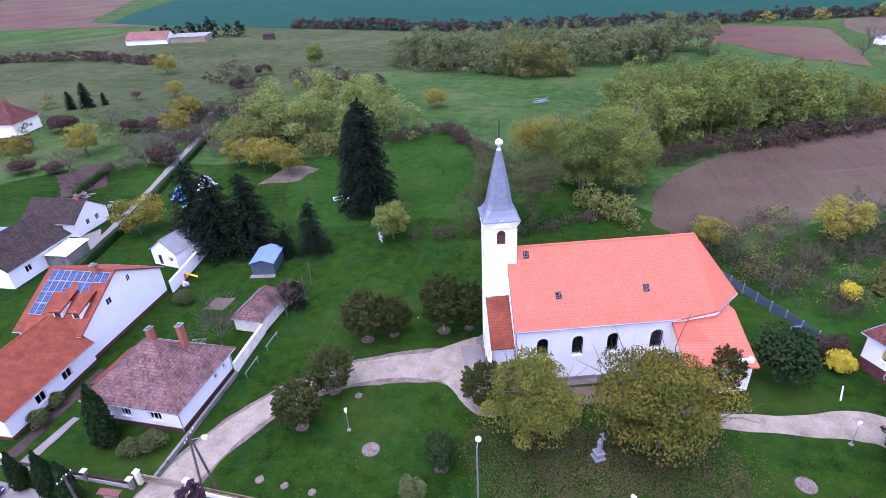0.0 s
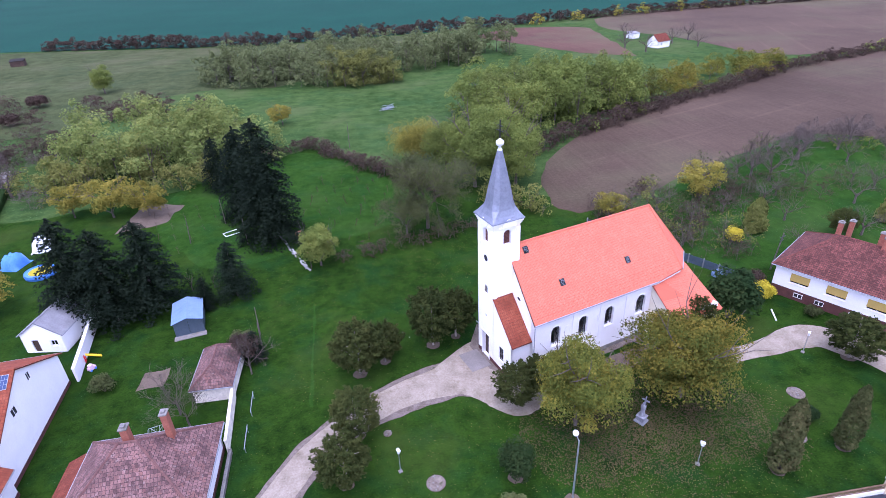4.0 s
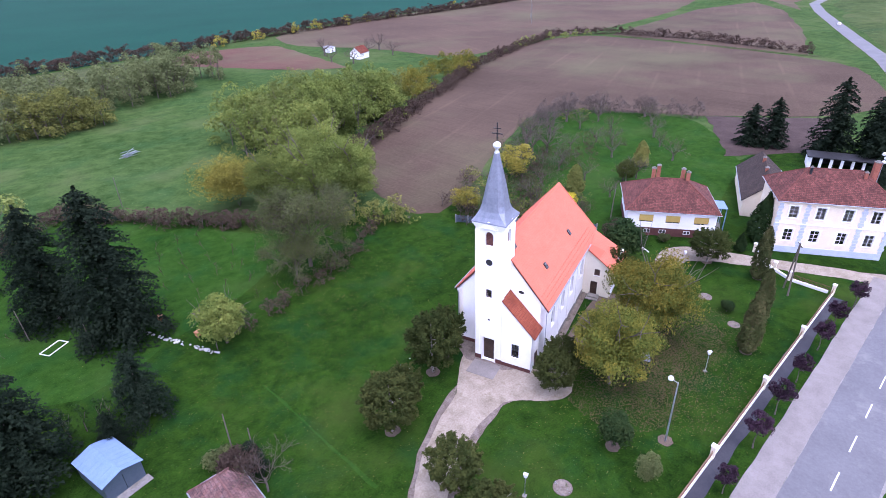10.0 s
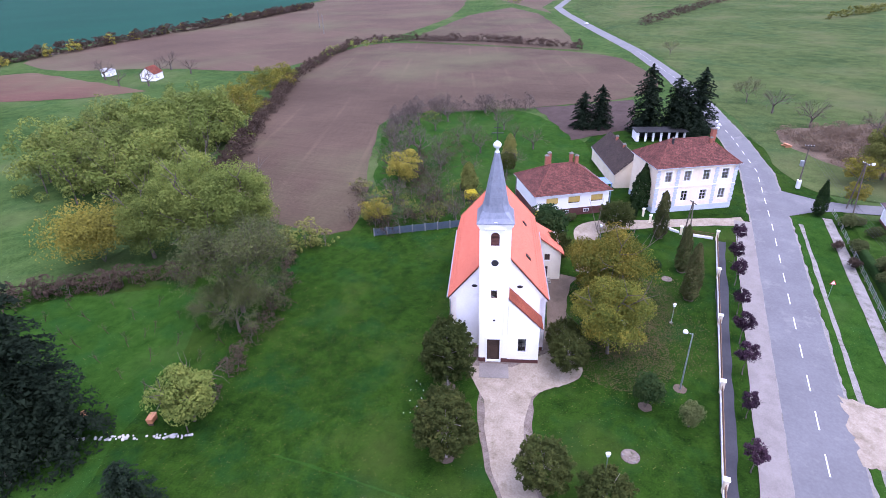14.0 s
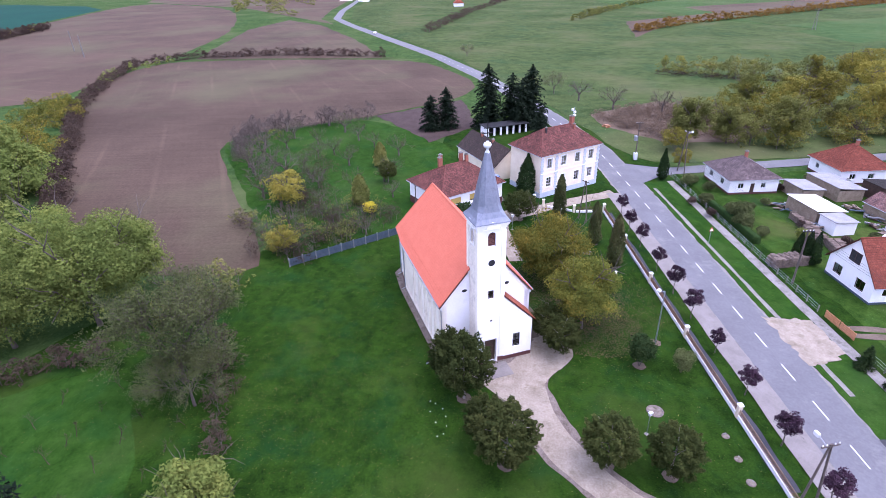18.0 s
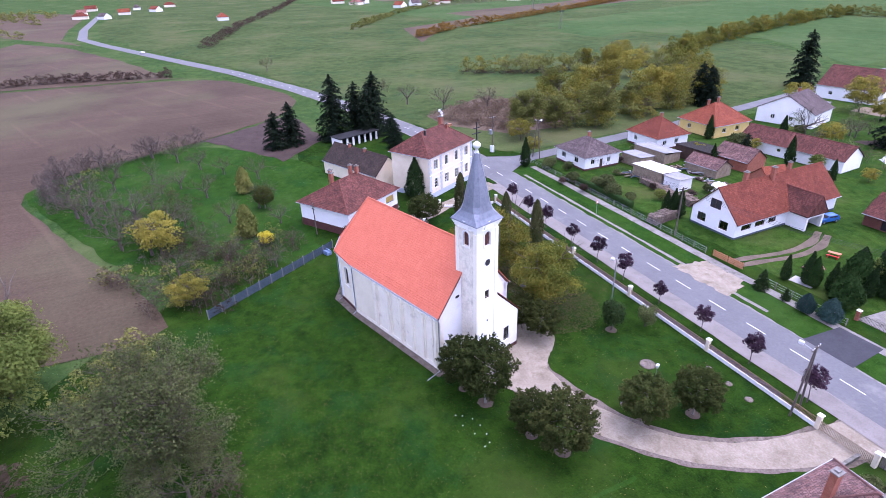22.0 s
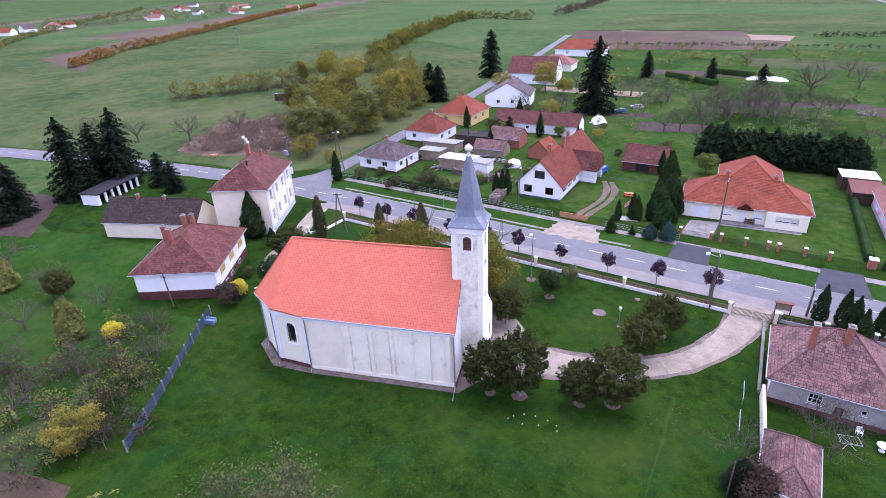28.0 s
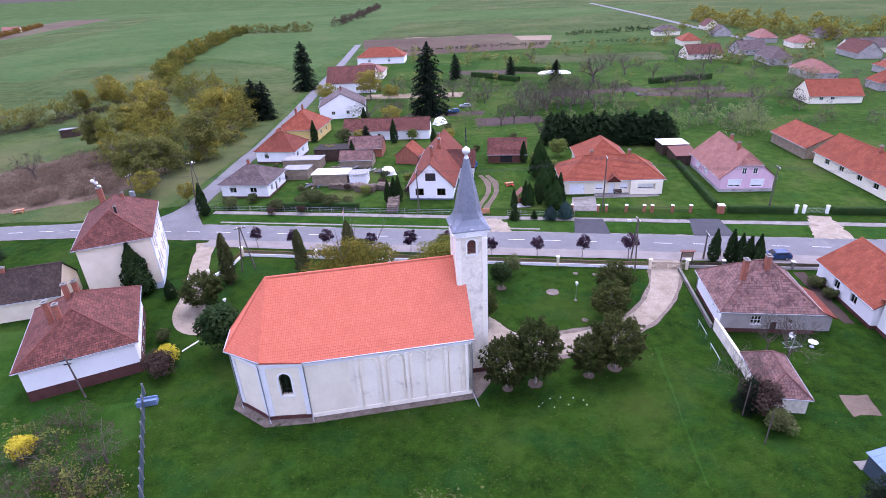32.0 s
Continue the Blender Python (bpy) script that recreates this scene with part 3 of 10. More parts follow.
class Wall:
    """A straight upright wall from a to b (x, y), its face to the right of that way, with holes that go through it."""

    def __init__(self, a, b, z0, z1, thick=0.35, holes=()):
        self.a, self.b, self.z0, self.z1, self.thick, self.holes = Vector((*a, 0)), Vector((*b, 0)), z0, z1, thick, list(holes)
        self.d = (self.b - self.a).normalized()
        self.n = Vector((self.d.y, -self.d.x, 0))
        self.length = (self.b - self.a).length

    def at(self, s, out, z):
        return self.a + self.d * s + self.n * out + Vector((0, 0, z))

    def block(self, bm, s0, s1, o0, o1, z0, z1):
        v = [bm.verts.new(self.at(*p)) for p in ((s0, o1, z0), (s1, o1, z0), (s1, o0, z0), (s0, o0, z0), (s0, o1, z1), (s1, o1, z1), (s1, o0, z1), (s0, o0, z1))]
        for f in ((3, 2, 1, 0), (4, 5, 6, 7), (0, 1, 5, 4), (1, 2, 6, 5), (2, 3, 7, 6), (3, 0, 4, 7)):
            bm.faces.new([v[i] for i in f])

    def build(self, bm):
        cuts = sorted({0.0, self.length, *[h[0] for h in self.holes], *[h[1] for h in self.holes]})
        for s0, s1 in zip(cuts, cuts[1:]):
            if s1 - s0 < 1e-4:
                continue
            mid = (s0 + s1) / 2
            z = self.z0
            for h in sorted((h for h in self.holes if h[0] < mid < h[1]), key=lambda h: h[2]):
                if h[2] > z + 1e-4:
                    self.block(bm, s0, s1, -self.thick, 0, z, h[2])
                z = h[3]
            if self.z1 > z + 1e-4:
                self.block(bm, s0, s1, -self.thick, 0, z, self.z1)
        bmesh.ops.remove_doubles(bm, verts=bm.verts, dist=0.001)

    def window(self, parent, hole, frame=None, bars=(1, 1), glass=None, sill=True, deep=0.12, name="window", surround=None, label=""):
        """Frame with glazing bars, panes and a sill in a hole (s0, s1, z0, z1)."""
        s0, s1, z0, z1 = hole[:4]
        bm = bmesh.new()
        t = min(0.09, (s1 - s0) * 0.12)
        for r in ((s0, s0 + t, z0, z1), (s1 - t, s1, z0, z1), (s0 + t, s1 - t, z0, z0 + t), (s0 + t, s1 - t, z1 - t, z1)):
            self.block(bm, r[0], r[1], -deep - 0.06, -deep, r[2], r[3])
        nx, nz = bars
        for i in range(1, nx):
            s = s0 + (s1 - s0) * i / nx
            self.block(bm, s - 0.035, s + 0.035, -deep - 0.05, -deep - 0.01, z0 + t, z1 - t)
        for i in range(1, nz):
            z = z0 + (z1 - z0) * i / nz
            self.block(bm, s0 + t, s1 - t, -deep - 0.045, -deep - 0.015, z - 0.03, z + 0.03)
        w = part(name, bm, frame or M["white_frame"], parent, label)
        bm = bmesh.new()
        self.block(bm, s0 + t * 0.5, s1 - t * 0.5, -deep - 0.04, -deep - 0.03, z0 + t * 0.5, z1 - t * 0.5)
        part("pane", bm, glass or M["glass"], w)
        if sill:
            bm = bmesh.new()
            self.block(bm, s0 - 0.08, s1 + 0.08, -deep, 0.07, z0 - 0.06, z0 - 0.004)
            part("sill", bm, M["white_frame"] if surround is None else surround, w)
        if surround is not None:
            bm = bmesh.new()
            for r in ((s0 - 0.18, s0, z0, z1), (s1, s1 + 0.18, z0, z1), (s0 - 0.24, s1 + 0.24, z1, z1 + 0.2)):
                self.block(bm, r[0], r[1], 0.003, 0.05, r[2], r[3])
            part("surround", bm, surround, w)
        return w

    def door(self, parent, hole, material, deep=0.15, panels=2, name="door"):
        s0, s1, z0, z1 = hole[:4]
        bm = bmesh.new()
        self.block(bm, s0, s1, -deep - 0.06, -deep, z0, z1)
        h = (z1 - z0) / panels
        for i in range(panels):
            self.block(bm, s0 + 0.12, s1 - 0.12, -deep + 0.002, -deep + 0.025, z0 + i * h + 0.12, z0 + (i + 1) * h - 0.12)
        d = part(name, bm, material, parent)
        bm = bmesh.new()
        self.block(bm, s1 - 0.16, s1 - 0.1, -deep + 0.03, -deep + 0.09, (z0 + z1) / 2 - 0.12, (z0 + z1) / 2 + 0.06)
        part("handle", bm, M["iron"], d)
        return d


def clip_poly(pts, lo, hi):
    """The part of a flat convex outline of (e, s) between two heights s."""
    for bound, keep in ((lo, 1), (hi, -1)):
        out = []
        for i, p in enumerate(pts):
            q = pts[(i + 1) % len(pts)]
            a, b = keep * (p[1] - bound), keep * (q[1] - bound)
            if a >= 0:
                out.append(p)
            if a * b < 0:
                k = a / (a - b)
                out.append((p[0] + (q[0] - p[0]) * k, p[1] + (q[1] - p[1]) * k))
        pts = out
        if len(pts) < 3:
            return []
    return pts


def tiled_roof(planes, material, parent, course=0.33, step=0.03, thick=0.14, name="roof", label="", ridge=True):
    """A roof of flat planes, each an outline whose first edge is the eave, laid in stepped courses, with a soffit under it and ridge tiles."""
    bm = bmesh.new()
    uv = bm.loops.layers.uv.new("UVMap")
    edges = {}
    for outline in planes:
        pts = [Vector(p) for p in outline]
        e = (pts[1] - pts[0]).normalized()
        n = Vector((0, 0, 0))
        for i in range(1, len(pts) - 1):
            n += (pts[i] - pts[0]).cross(pts[i + 1] - pts[0])
        n.normalize()
        up = n.cross(e)
        flat = [((p - pts[0]).dot(e), (p - pts[0]).dot(up)) for p in pts]
        top = max(s for _, s in flat)
        low = min(s for _, s in flat)
        k = 0
        while low + k * course < top - 1e-3:
            s0, s1 = low + k * course, min(top, low + (k + 1) * course)
            piece = clip_poly(flat, s0, s1)
            k += 1
            if len(piece) < 3:
                continue
            vs = [bm.verts.new(pts[0] + e * a + up * b + n * (0.004 + step * (1 - (b - s0) / course))) for a, b in piece]
            f = bm.faces.new(vs)
            for loop, (a, b) in zip(f.loops, piece):
                loop[uv].uv = (a + 0.11 * (k % 2), b - low)
            lower = [i for i in range(len(piece)) if abs(piece[i][1] - s0) < 1e-5 and abs(piece[(i + 1) % len(piece)][1] - s0) < 1e-5]
            for i in lower:
                j = (i + 1) % len(piece)
                a = [bm.verts.new(vs[m].co - n * step) for m in (i, j)]
                bm.faces.new((a[0], a[1], vs[j], vs[i]))
        under = [bm.verts.new(p - Vector((0, 0, thick))) for p in pts]
        bm.faces.new(under[::-1])
        for i in range(len(pts)):
            j = (i + 1) % len(pts)
            key = tuple(sorted((tuple(round(c, 2) for c in pts[i]), tuple(round(c, 2) for c in pts[j]))))
            edges[key] = edges.get(key, 0) + 1
            top_i, top_j = bm.verts.new(pts[i] + n * 0.004), bm.verts.new(pts[j] + n * 0.004)
            bm.faces.new((under[i], under[j], top_j, top_i))
    bmesh.ops.remove_doubles(bm, verts=bm.verts, dist=0.012)
    roof = part(name, bm, material, parent, label)
    if ridge:
        for (a, b), count in edges.items():
            if count > 1:
                a, b = Vector(a), Vector(b)
                rb = bmesh.new()
                length = (b - a).length
                tiles = max(2, int(length / 0.4))
                d = (b - a) / tiles
                for i in range(tiles):
                    tube(rb, a + d * (i - 0.08), a + d * (i + 1), 0.1, 0.125, 6)
                tagged(part("ridge_cap", rb, RIDGE.get(material.name, material), roof), kind="stuff")
    return roof


def hip_planes(x0, x1, y0, y1, z, ridge_z, over, inset=None):
    """Hipped roof over a rectangle; the ridge runs along the longer side."""
    x0, x1, y0, y1 = x0 - over, x1 + over, y0 - over, y1 + over
    if x1 - x0 >= y1 - y0:
        i = (y1 - y0) / 2 if inset is None else inset
        i = min(i, (x1 - x0) / 2 - 0.05)
        ym = (y0 + y1) / 2
        a, b = (x0 + i, ym, ridge_z), (x1 - i, ym, ridge_z)
        return [[(x0, y0, z), (x1, y0, z), b, a], [(x1, y1, z), (x0, y1, z), a, b], [(x1, y0, z), (x1, y1, z), b], [(x0, y1, z), (x0, y0, z), a]]
    i = (x1 - x0) / 2 if inset is None else inset
    i = min(i, (y1 - y0) / 2 - 0.05)
    xm = (x0 + x1) / 2
    a, b = (xm, y0 + i, ridge_z), (xm, y1 - i, ridge_z)
    return [[(x1, y0, z), (x1, y1, z), b, a], [(x0, y1, z), (x0, y0, z), a, b], [(x0, y0, z), (x1, y0, z), a], [(x1, y1, z), (x0, y1, z), b]]


def gable_planes(x0, x1, y0, y1, z, ridge_z, over, along="x"):
    if along == "x":
        x0, x1 = x0 - over * 0.6, x1 + over * 0.6
        ym, drop = (y0 + y1) / 2, over * (ridge_z - z) / ((y1 - y0) / 2)
        y0, y1, z = y0 - over, y1 + over, z - drop
        return [[(x0, y0, z), (x1, y0, z), (x1, ym, ridge_z), (x0, ym, ridge_z)], [(x1, y1, z), (x0, y1, z), (x0, ym, ridge_z), (x1, ym, ridge_z)]]
    y0, y1 = y0 - over * 0.6, y1 + over * 0.6
    xm, drop = (x0 + x1) / 2, over * (ridge_z - z) / ((x1 - x0) / 2)
    x0, x1, z = x0 - over, x1 + over, z - drop
    return [[(x1, y0, z), (x1, y1, z), (xm, y1, ridge_z), (xm, y0, ridge_z)], [(x0, y1, z), (x0, y0, z), (xm, y0, ridge_z), (xm, y1, ridge_z)]]


def chimney(parent, x, y, z0, z1, w=0.55, d=0.55, material=None, cap=True):
    c = part("chimney", boxes((x - w / 2, x + w / 2, y - d / 2, y + d / 2, z0, z1)), material or M["brick"], parent)
    if cap:
        part("chimney_cap", boxes((x - w / 2 - 0.08, x + w / 2 + 0.08, y - d / 2 - 0.08, y + d / 2 + 0.08, z1 + 0.003, z1 + 0.12), (x - w * 0.3, x + w * 0.3, y - d * 0.3, y + d * 0.3, z1 + 0.12, z1 + 0.3)), M["concrete"], c)
    return c


def house(name, x, y, turn, w, d, h, ridge, roof_mat, wall_mat, label, category="house", roof="hip", over=0.5, inset=None, along="x", plinth=0.0, plinth_mat=None, windows=(), doors=(), chimneys=(), frame=None, surround=None, group="", blind=None, thick=0.35, roof_label="", wall_mats=None):
    """A house over the rectangle 0..w, 0..d in its own axes. windows: (side, s0, s1, z0, z1, bars across, bars up); sides s, e, n, w."""
    t = thing(name, x, y, turn, label, category, group)
    corners = {"s": ((0, 0), (w, 0)), "e": ((w, 0), (w, d)), "n": ((w, d), (0, d)), "w": ((0, d), (0, 0))}
    sides = {}
    for k, (a, b) in corners.items():
        holes = [r[1:5] for r in windows if r[0] == k and r[4] <= h] + [r[1:5] for r in doors if r[0] == k]
        shift = thick if k in "ew" else 0.0
        dx = (Vector(b) - Vector(a)).normalized() * shift
        wl = Wall((a[0] + dx.x, a[1] + dx.y), (b[0] - dx.x, b[1] - dx.y), 0, h, thick, [(q[0] - shift, q[1] - shift, q[2], q[3]) for q in holes])
        sides[k] = (wl, shift)
        bm = bmesh.new()
        wl.build(bm)
        if roof != "hip" and ((along == "x" and k in "ew") or (along == "y" and k in "sn")):
            n, d3 = wl.n, wl.d
            pts = [wl.at(-shift, 0, h), wl.at(wl.length + shift, 0, h), wl.at(wl.length / 2, 0, ridge - 0.16)]
            if roof == "half_hip" and k == "n":
                pts[2:] = [pts[1].lerp(pts[2], 0.5), pts[0].lerp(pts[2], 0.5)]
            front = [bm.verts.new(p) for p in pts]
            back = [bm.verts.new(p - n * thick) for p in pts]
            bm.faces.new(front)
            bm.faces.new(back[::-1])
            for i in range(len(pts)):
                j = (i + 1) % len(pts)
                bm.faces.new((front[j], front[i], back[i], back[j]))
        part("wall", bm, (wall_mats or {}).get(k, wall_mat), t)
        if plinth:
            bm = bmesh.new()
            wl.block(bm, -shift - (0.04 if k in "sn" else -0.0), wl.length + shift + (0.04 if k in "sn" else 0.0), 0.003, 0.05, 0, plinth)
            part("plinth", bm, plinth_mat or M["plinth"], t)
    for r in windows:
        wl, shift = sides[r[0]]
        hole = (r[1] - shift, r[2] - shift, r[3], r[4])
        out = 0.0
        if r[4] > h:
            bm = bmesh.new()
            wl.block(bm, hole[0], hole[1], 0.004, 0.03, hole[2], hole[3])
            wd = part("window", bm, frame or M["white_frame"], t)
            bm = bmesh.new()
            mid = (hole[0] + hole[1]) / 2
            wl.block(bm, hole[0] + 0.08, mid - 0.04, 0.032, 0.04, hole[2] + 0.08, hole[3] - 0.08)
            wl.block(bm, mid + 0.04, hole[1] - 0.08, 0.032, 0.04, hole[2] + 0.08, hole[3] - 0.08)
            part("pane", bm, M["dark_void"], wd)
            continue
        bars = (r[5], r[6]) if len(r) > 6 else (2, 1)
        wd = wl.window(t, hole, frame, bars, surround=surround)
        if blind:
            bm = bmesh.new()
            wl.block(bm, hole[0] + 0.03, hole[1] - 0.03, -0.1, -0.06, hole[2] + 0.04 + 0.2 * (hole[3] - hole[2]), hole[3] - 0.03)
            part("roller_blind", bm, blind, wd)
    for r in doors:
        wl, shift = sides[r[0]]
        wl.door(t, (r[1] - shift, r[2] - shift, r[3], r[4]), r[5] if len(r) > 5 else M["wood_dark"])
    if roof == "hip":
        planes = hip_planes(0, w, 0, d, h, ridge, over, inset)
    else:
        planes = gable_planes(0, w, 0, d, h, ridge, over, along)
    if roof == "half_hip":
        east, west = planes
        b, a, top = Vector(east[1]).lerp(east[2], 0.56), Vector(west[0]).lerp(west[3], 0.56), Vector(east[2]) - Vector((0, 1.9, 0))
        planes = [east[:2] + [tuple(b), tuple(top), east[3]], west[:3] + [tuple(top), tuple(a)], [tuple(b), tuple(a), tuple(top)]]
    rf = tiled_roof(planes, roof_mat, t, label=roof_label)
    part("ceiling_slab", boxes((thick, w - thick, thick, d - thick, h - 0.2, h - 0.05)), M["concrete"], t)
    for outline in planes:
        part("gutter", gutter_mesh([outline], over), M["galv"], rf)
    for c in chimneys:
        chimney(t, *c)
    return t


def gutter_mesh(planes, over):
    bm = bmesh.new()
    for outline in planes:
        a, b = Vector(outline[0]), Vector(outline[1])
        d = (b - a).normalized()
        n = Vector((d.y, -d.x, 0))
        tube(bm, a + n * 0.07 - Vector((0, 0, 0.06)), b + n * 0.07 - Vector((0, 0, 0.06)), 0.065, sides=6)
    return bm


def ribbon(points, half, z=0.03, step=1.0, wobble=0.0, seed=0):
    """A flat strip along a line of (x, y), smooth, with uneven edges."""
    rng = np.random.default_rng(seed)
    p = np.array(points, float)
    t = np.concatenate([[0], np.cumsum(np.linalg.norm(np.diff(p, axis=0), axis=1))])
    n = max(8, int(t[-1] / step))
    s = np.linspace(0, t[-1], n)
    c = np.stack([np.interp(s, t, p[:, k]) for k in (0, 1)], 1)
    w = max(1, int(3.0 / step))
    if len(points) > 2:
        k = np.ones(2 * w + 1) / (2 * w + 1)
        pad = np.concatenate([np.repeat(c[:1], w, 0), c, np.repeat(c[-1:], w, 0)])
        c = np.stack([np.convolve(pad[:, i], k, "valid") for i in (0, 1)], 1)
    d = np.gradient(c, axis=0)
    d /= np.linalg.norm(d, axis=1)[:, None]
    nn = np.stack([-d[:, 1], d[:, 0]], 1)
    h = np.interp(s, t, half) if isinstance(half, (list, tuple)) else np.full(n, float(half))
    soft = np.array([0.15, 0.35, 0.35, 0.15])
    edge_l, edge_r = (np.convolve(rng.normal(0, 1, n + 3), soft, "valid") * wobble * 1.7 for _ in range(2))
    l = c + nn * (h + edge_l)[:, None]
    r = c - nn * (h + edge_r)[:, None]
    verts = np.zeros((2 * n, 3))
    verts[0::2, :2], verts[1::2, :2], verts[:, 2] = r, l, z
    i = np.arange(n - 1) * 2
    faces = np.stack([i, i + 2, i + 3, i + 1], 1)
    return verts, faces


def patch(name, outline, material, z=0.03, label="", category="", rag=0.0, step=2.0, seed=0, kind="structure", soften=False):
    """A flat piece of ground with an outline of (x, y), its edge a little ragged."""
    rng = np.random.default_rng(seed + 5)
    for _ in range(2 if soften or (rag >= 0.3 and len(outline) > 8) else 0):
        outline = [(a[0] + (b[0] - a[0]) * f, a[1] + (b[1] - a[1]) * f) for a, b in zip(outline, list(outline[1:]) + [outline[0]]) for f in (0.22, 0.78)]
    pts = []
    for i, a in enumerate(outline):
        b = outline[(i + 1) % len(outline)]
        n = max(1, int(math.dist(a, b) / step)) if rag else 1
        for k in range(n):
            f = k / n
            pts.append((a[0] + (b[0] - a[0]) * f + rng.normal(0, rag), a[1] + (b[1] - a[1]) * f + rng.normal(0, rag)))
    bm = bmesh.new()
    f = bm.faces.new([bm.verts.new((x, y, z)) for x, y in pts])
    f.normal_update()
    bmesh.ops.triangulate(bm, faces=[f])
    for f in bm.faces:
        if f.normal.z < 0:
            f.normal_flip()
    ob = part(name, bm, material)
    return tagged(ob, label, category, kind=kind)


# ---- plants ----
def leaves(rng, centre, spread, count, size, up=0.35, flat=1.0):
    """Small three-cornered leaf sprays, scattered on the shells of rounded masses."""
    count, size = int(count * 1.55), size * 0.79
    which = rng.integers(0, len(centre), count)
    d = rng.normal(0, 1, (count, 3))
    d /= np.linalg.norm(d, axis=1)[:, None]
    d[:, 2] = np.where(d[:, 2] < -0.55, -d[:, 2], d[:, 2])
    r = spread[which] * (0.5 + 0.62 * rng.random(count) ** 0.6)[:, None]
    p = centre[which] + d * r
    nrm = d + rng.normal(0, 0.6, (count, 3)) + np.array([0, 0, up])
    nrm /= np.linalg.norm(nrm, axis=1)[:, None]
    return quads_at(rng, p, nrm, size, flat)


def quads_at(rng, p, nrm, size, flat=1.0):
    """One leaf spray, a bent three-cornered blade, at each point."""
    count = len(p)
    a = np.cross(nrm, rng.normal(0, 1, (count, 3)))
    a /= np.linalg.norm(a, axis=1)[:, None] + 1e-9
    b = np.cross(nrm, a)
    s = size * (0.5 + 1.0 * rng.random((count, 1)))
    s2 = s * flat
    bend = nrm * s * 0.22
    verts = np.stack([p - a * s - b * s2 * 0.55 - bend, p + a * s * 0.75 - b * s2 * 0.35, p + a * s * 0.15 + b * s2 * 1.2 + bend], 1).reshape(-1, 3)
    return verts, np.arange(count * 3).reshape(-1, 3)


def joined(items):
    vs, fs, n = [], [], 0
    for v, f in items:
        vs.append(v)
        fs.append(f + n)
        n += len(v)
    return np.concatenate(vs), np.concatenate(fs)


def sticks(rows, sides=5):
    """Tapered round sticks as one array pair; rows of (p0, p1, r0, r1)."""
    p0 = np.array([r[0] for r in rows], float)
    p1 = np.array([r[1] for r in rows], float)
    r0 = np.array([r[2] for r in rows], float)[:, None]
    r1 = np.array([r[3] for r in rows], float)[:, None]
    d = p1 - p0
    d /= np.linalg.norm(d, axis=1)[:, None] + 1e-9
    ref = np.where(np.abs(d[:, 2:3]) > 0.9, np.array([[1.0, 0, 0]]), np.array([[0, 0, 1.0]]))
    a = np.cross(d, ref)
    a /= np.linalg.norm(a, axis=1)[:, None] + 1e-9
    b = np.cross(d, a)
    ang = [2 * math.pi * i / sides for i in range(sides)]
    lo = np.stack([p0 + (a * math.cos(t) + b * math.sin(t)) * r0 for t in ang], 1)
    hi = np.stack([p1 + (a * math.cos(t) + b * math.sin(t)) * r1 for t in ang], 1)
    verts = np.concatenate([lo, hi], 1).reshape(-1, 3)
    base = (np.arange(len(rows)) * sides * 2)[:, None, None]
    quad = np.array([[i, (i + 1) % sides, sides + (i + 1) % sides, sides + i] for i in range(sides)])[None]
    return verts, (base + quad).reshape(-1, 4)


def limb_rows(rng, base, way, length, radius, depth, fork=3, spread=0.7, droop=0.0):
    """Rows for sticks: a limb that bends and forks, down to twigs."""
    rows = []
    p, d = np.array(base, float), np.array(way, float)
    seg = 3 if depth > 0 else 2
    for i in range(seg):
        d = d + rng.normal(0, 0.16, 3) + np.array([0, 0, 0.06 - droop])
        d /= np.linalg.norm(d)
        q = p + d * length / seg
        ra, rb = radius * (1 - 0.45 * i / seg), radius * (1 - 0.45 * (i + 1) / seg)
        rows.append((p, q, ra, rb if depth > 0 or i < seg - 1 else rb * 0.4))
        if depth > 0 and i > 0:
            for _ in range(fork if i == seg - 1 else max(1, fork - 1)):
                e = d + rng.normal(0, spread, 3)
                e /= np.linalg.norm(e)
                rows += limb_rows(rng, q, e, length * (0.55 + 0.25 * rng.random()), radius * 0.5, depth - 1, fork, spread, droop)
        p = q
    return rows


def trunk_and_limbs(rng, h, w, radius, crown_from=0.3, limbs=6):
    rows, p = [], np.array([0.0, 0, -0.1])
    top = h * 0.75
    for i in range(5):
        q = np.array([rng.normal(0, 0.012 * h), rng.normal(0, 0.012 * h), top * (i + 1) / 5])
        rows.append((p, q, radius * (1.25 if i == 0 else 1 - 0.17 * i), radius * (1 - 0.17 * (i + 1))))
        p = q
    for i in range(limbs):
        a = 2 * math.pi * (i + rng.random() * 0.6) / limbs
        z = h * (crown_from + (0.65 - crown_from) * rng.random())
        rows += limb_rows(rng, (0, 0, z), (math.cos(a), math.sin(a), 0.7), w * 0.42, radius * 0.42, 1, 2, 0.5)
    return rows


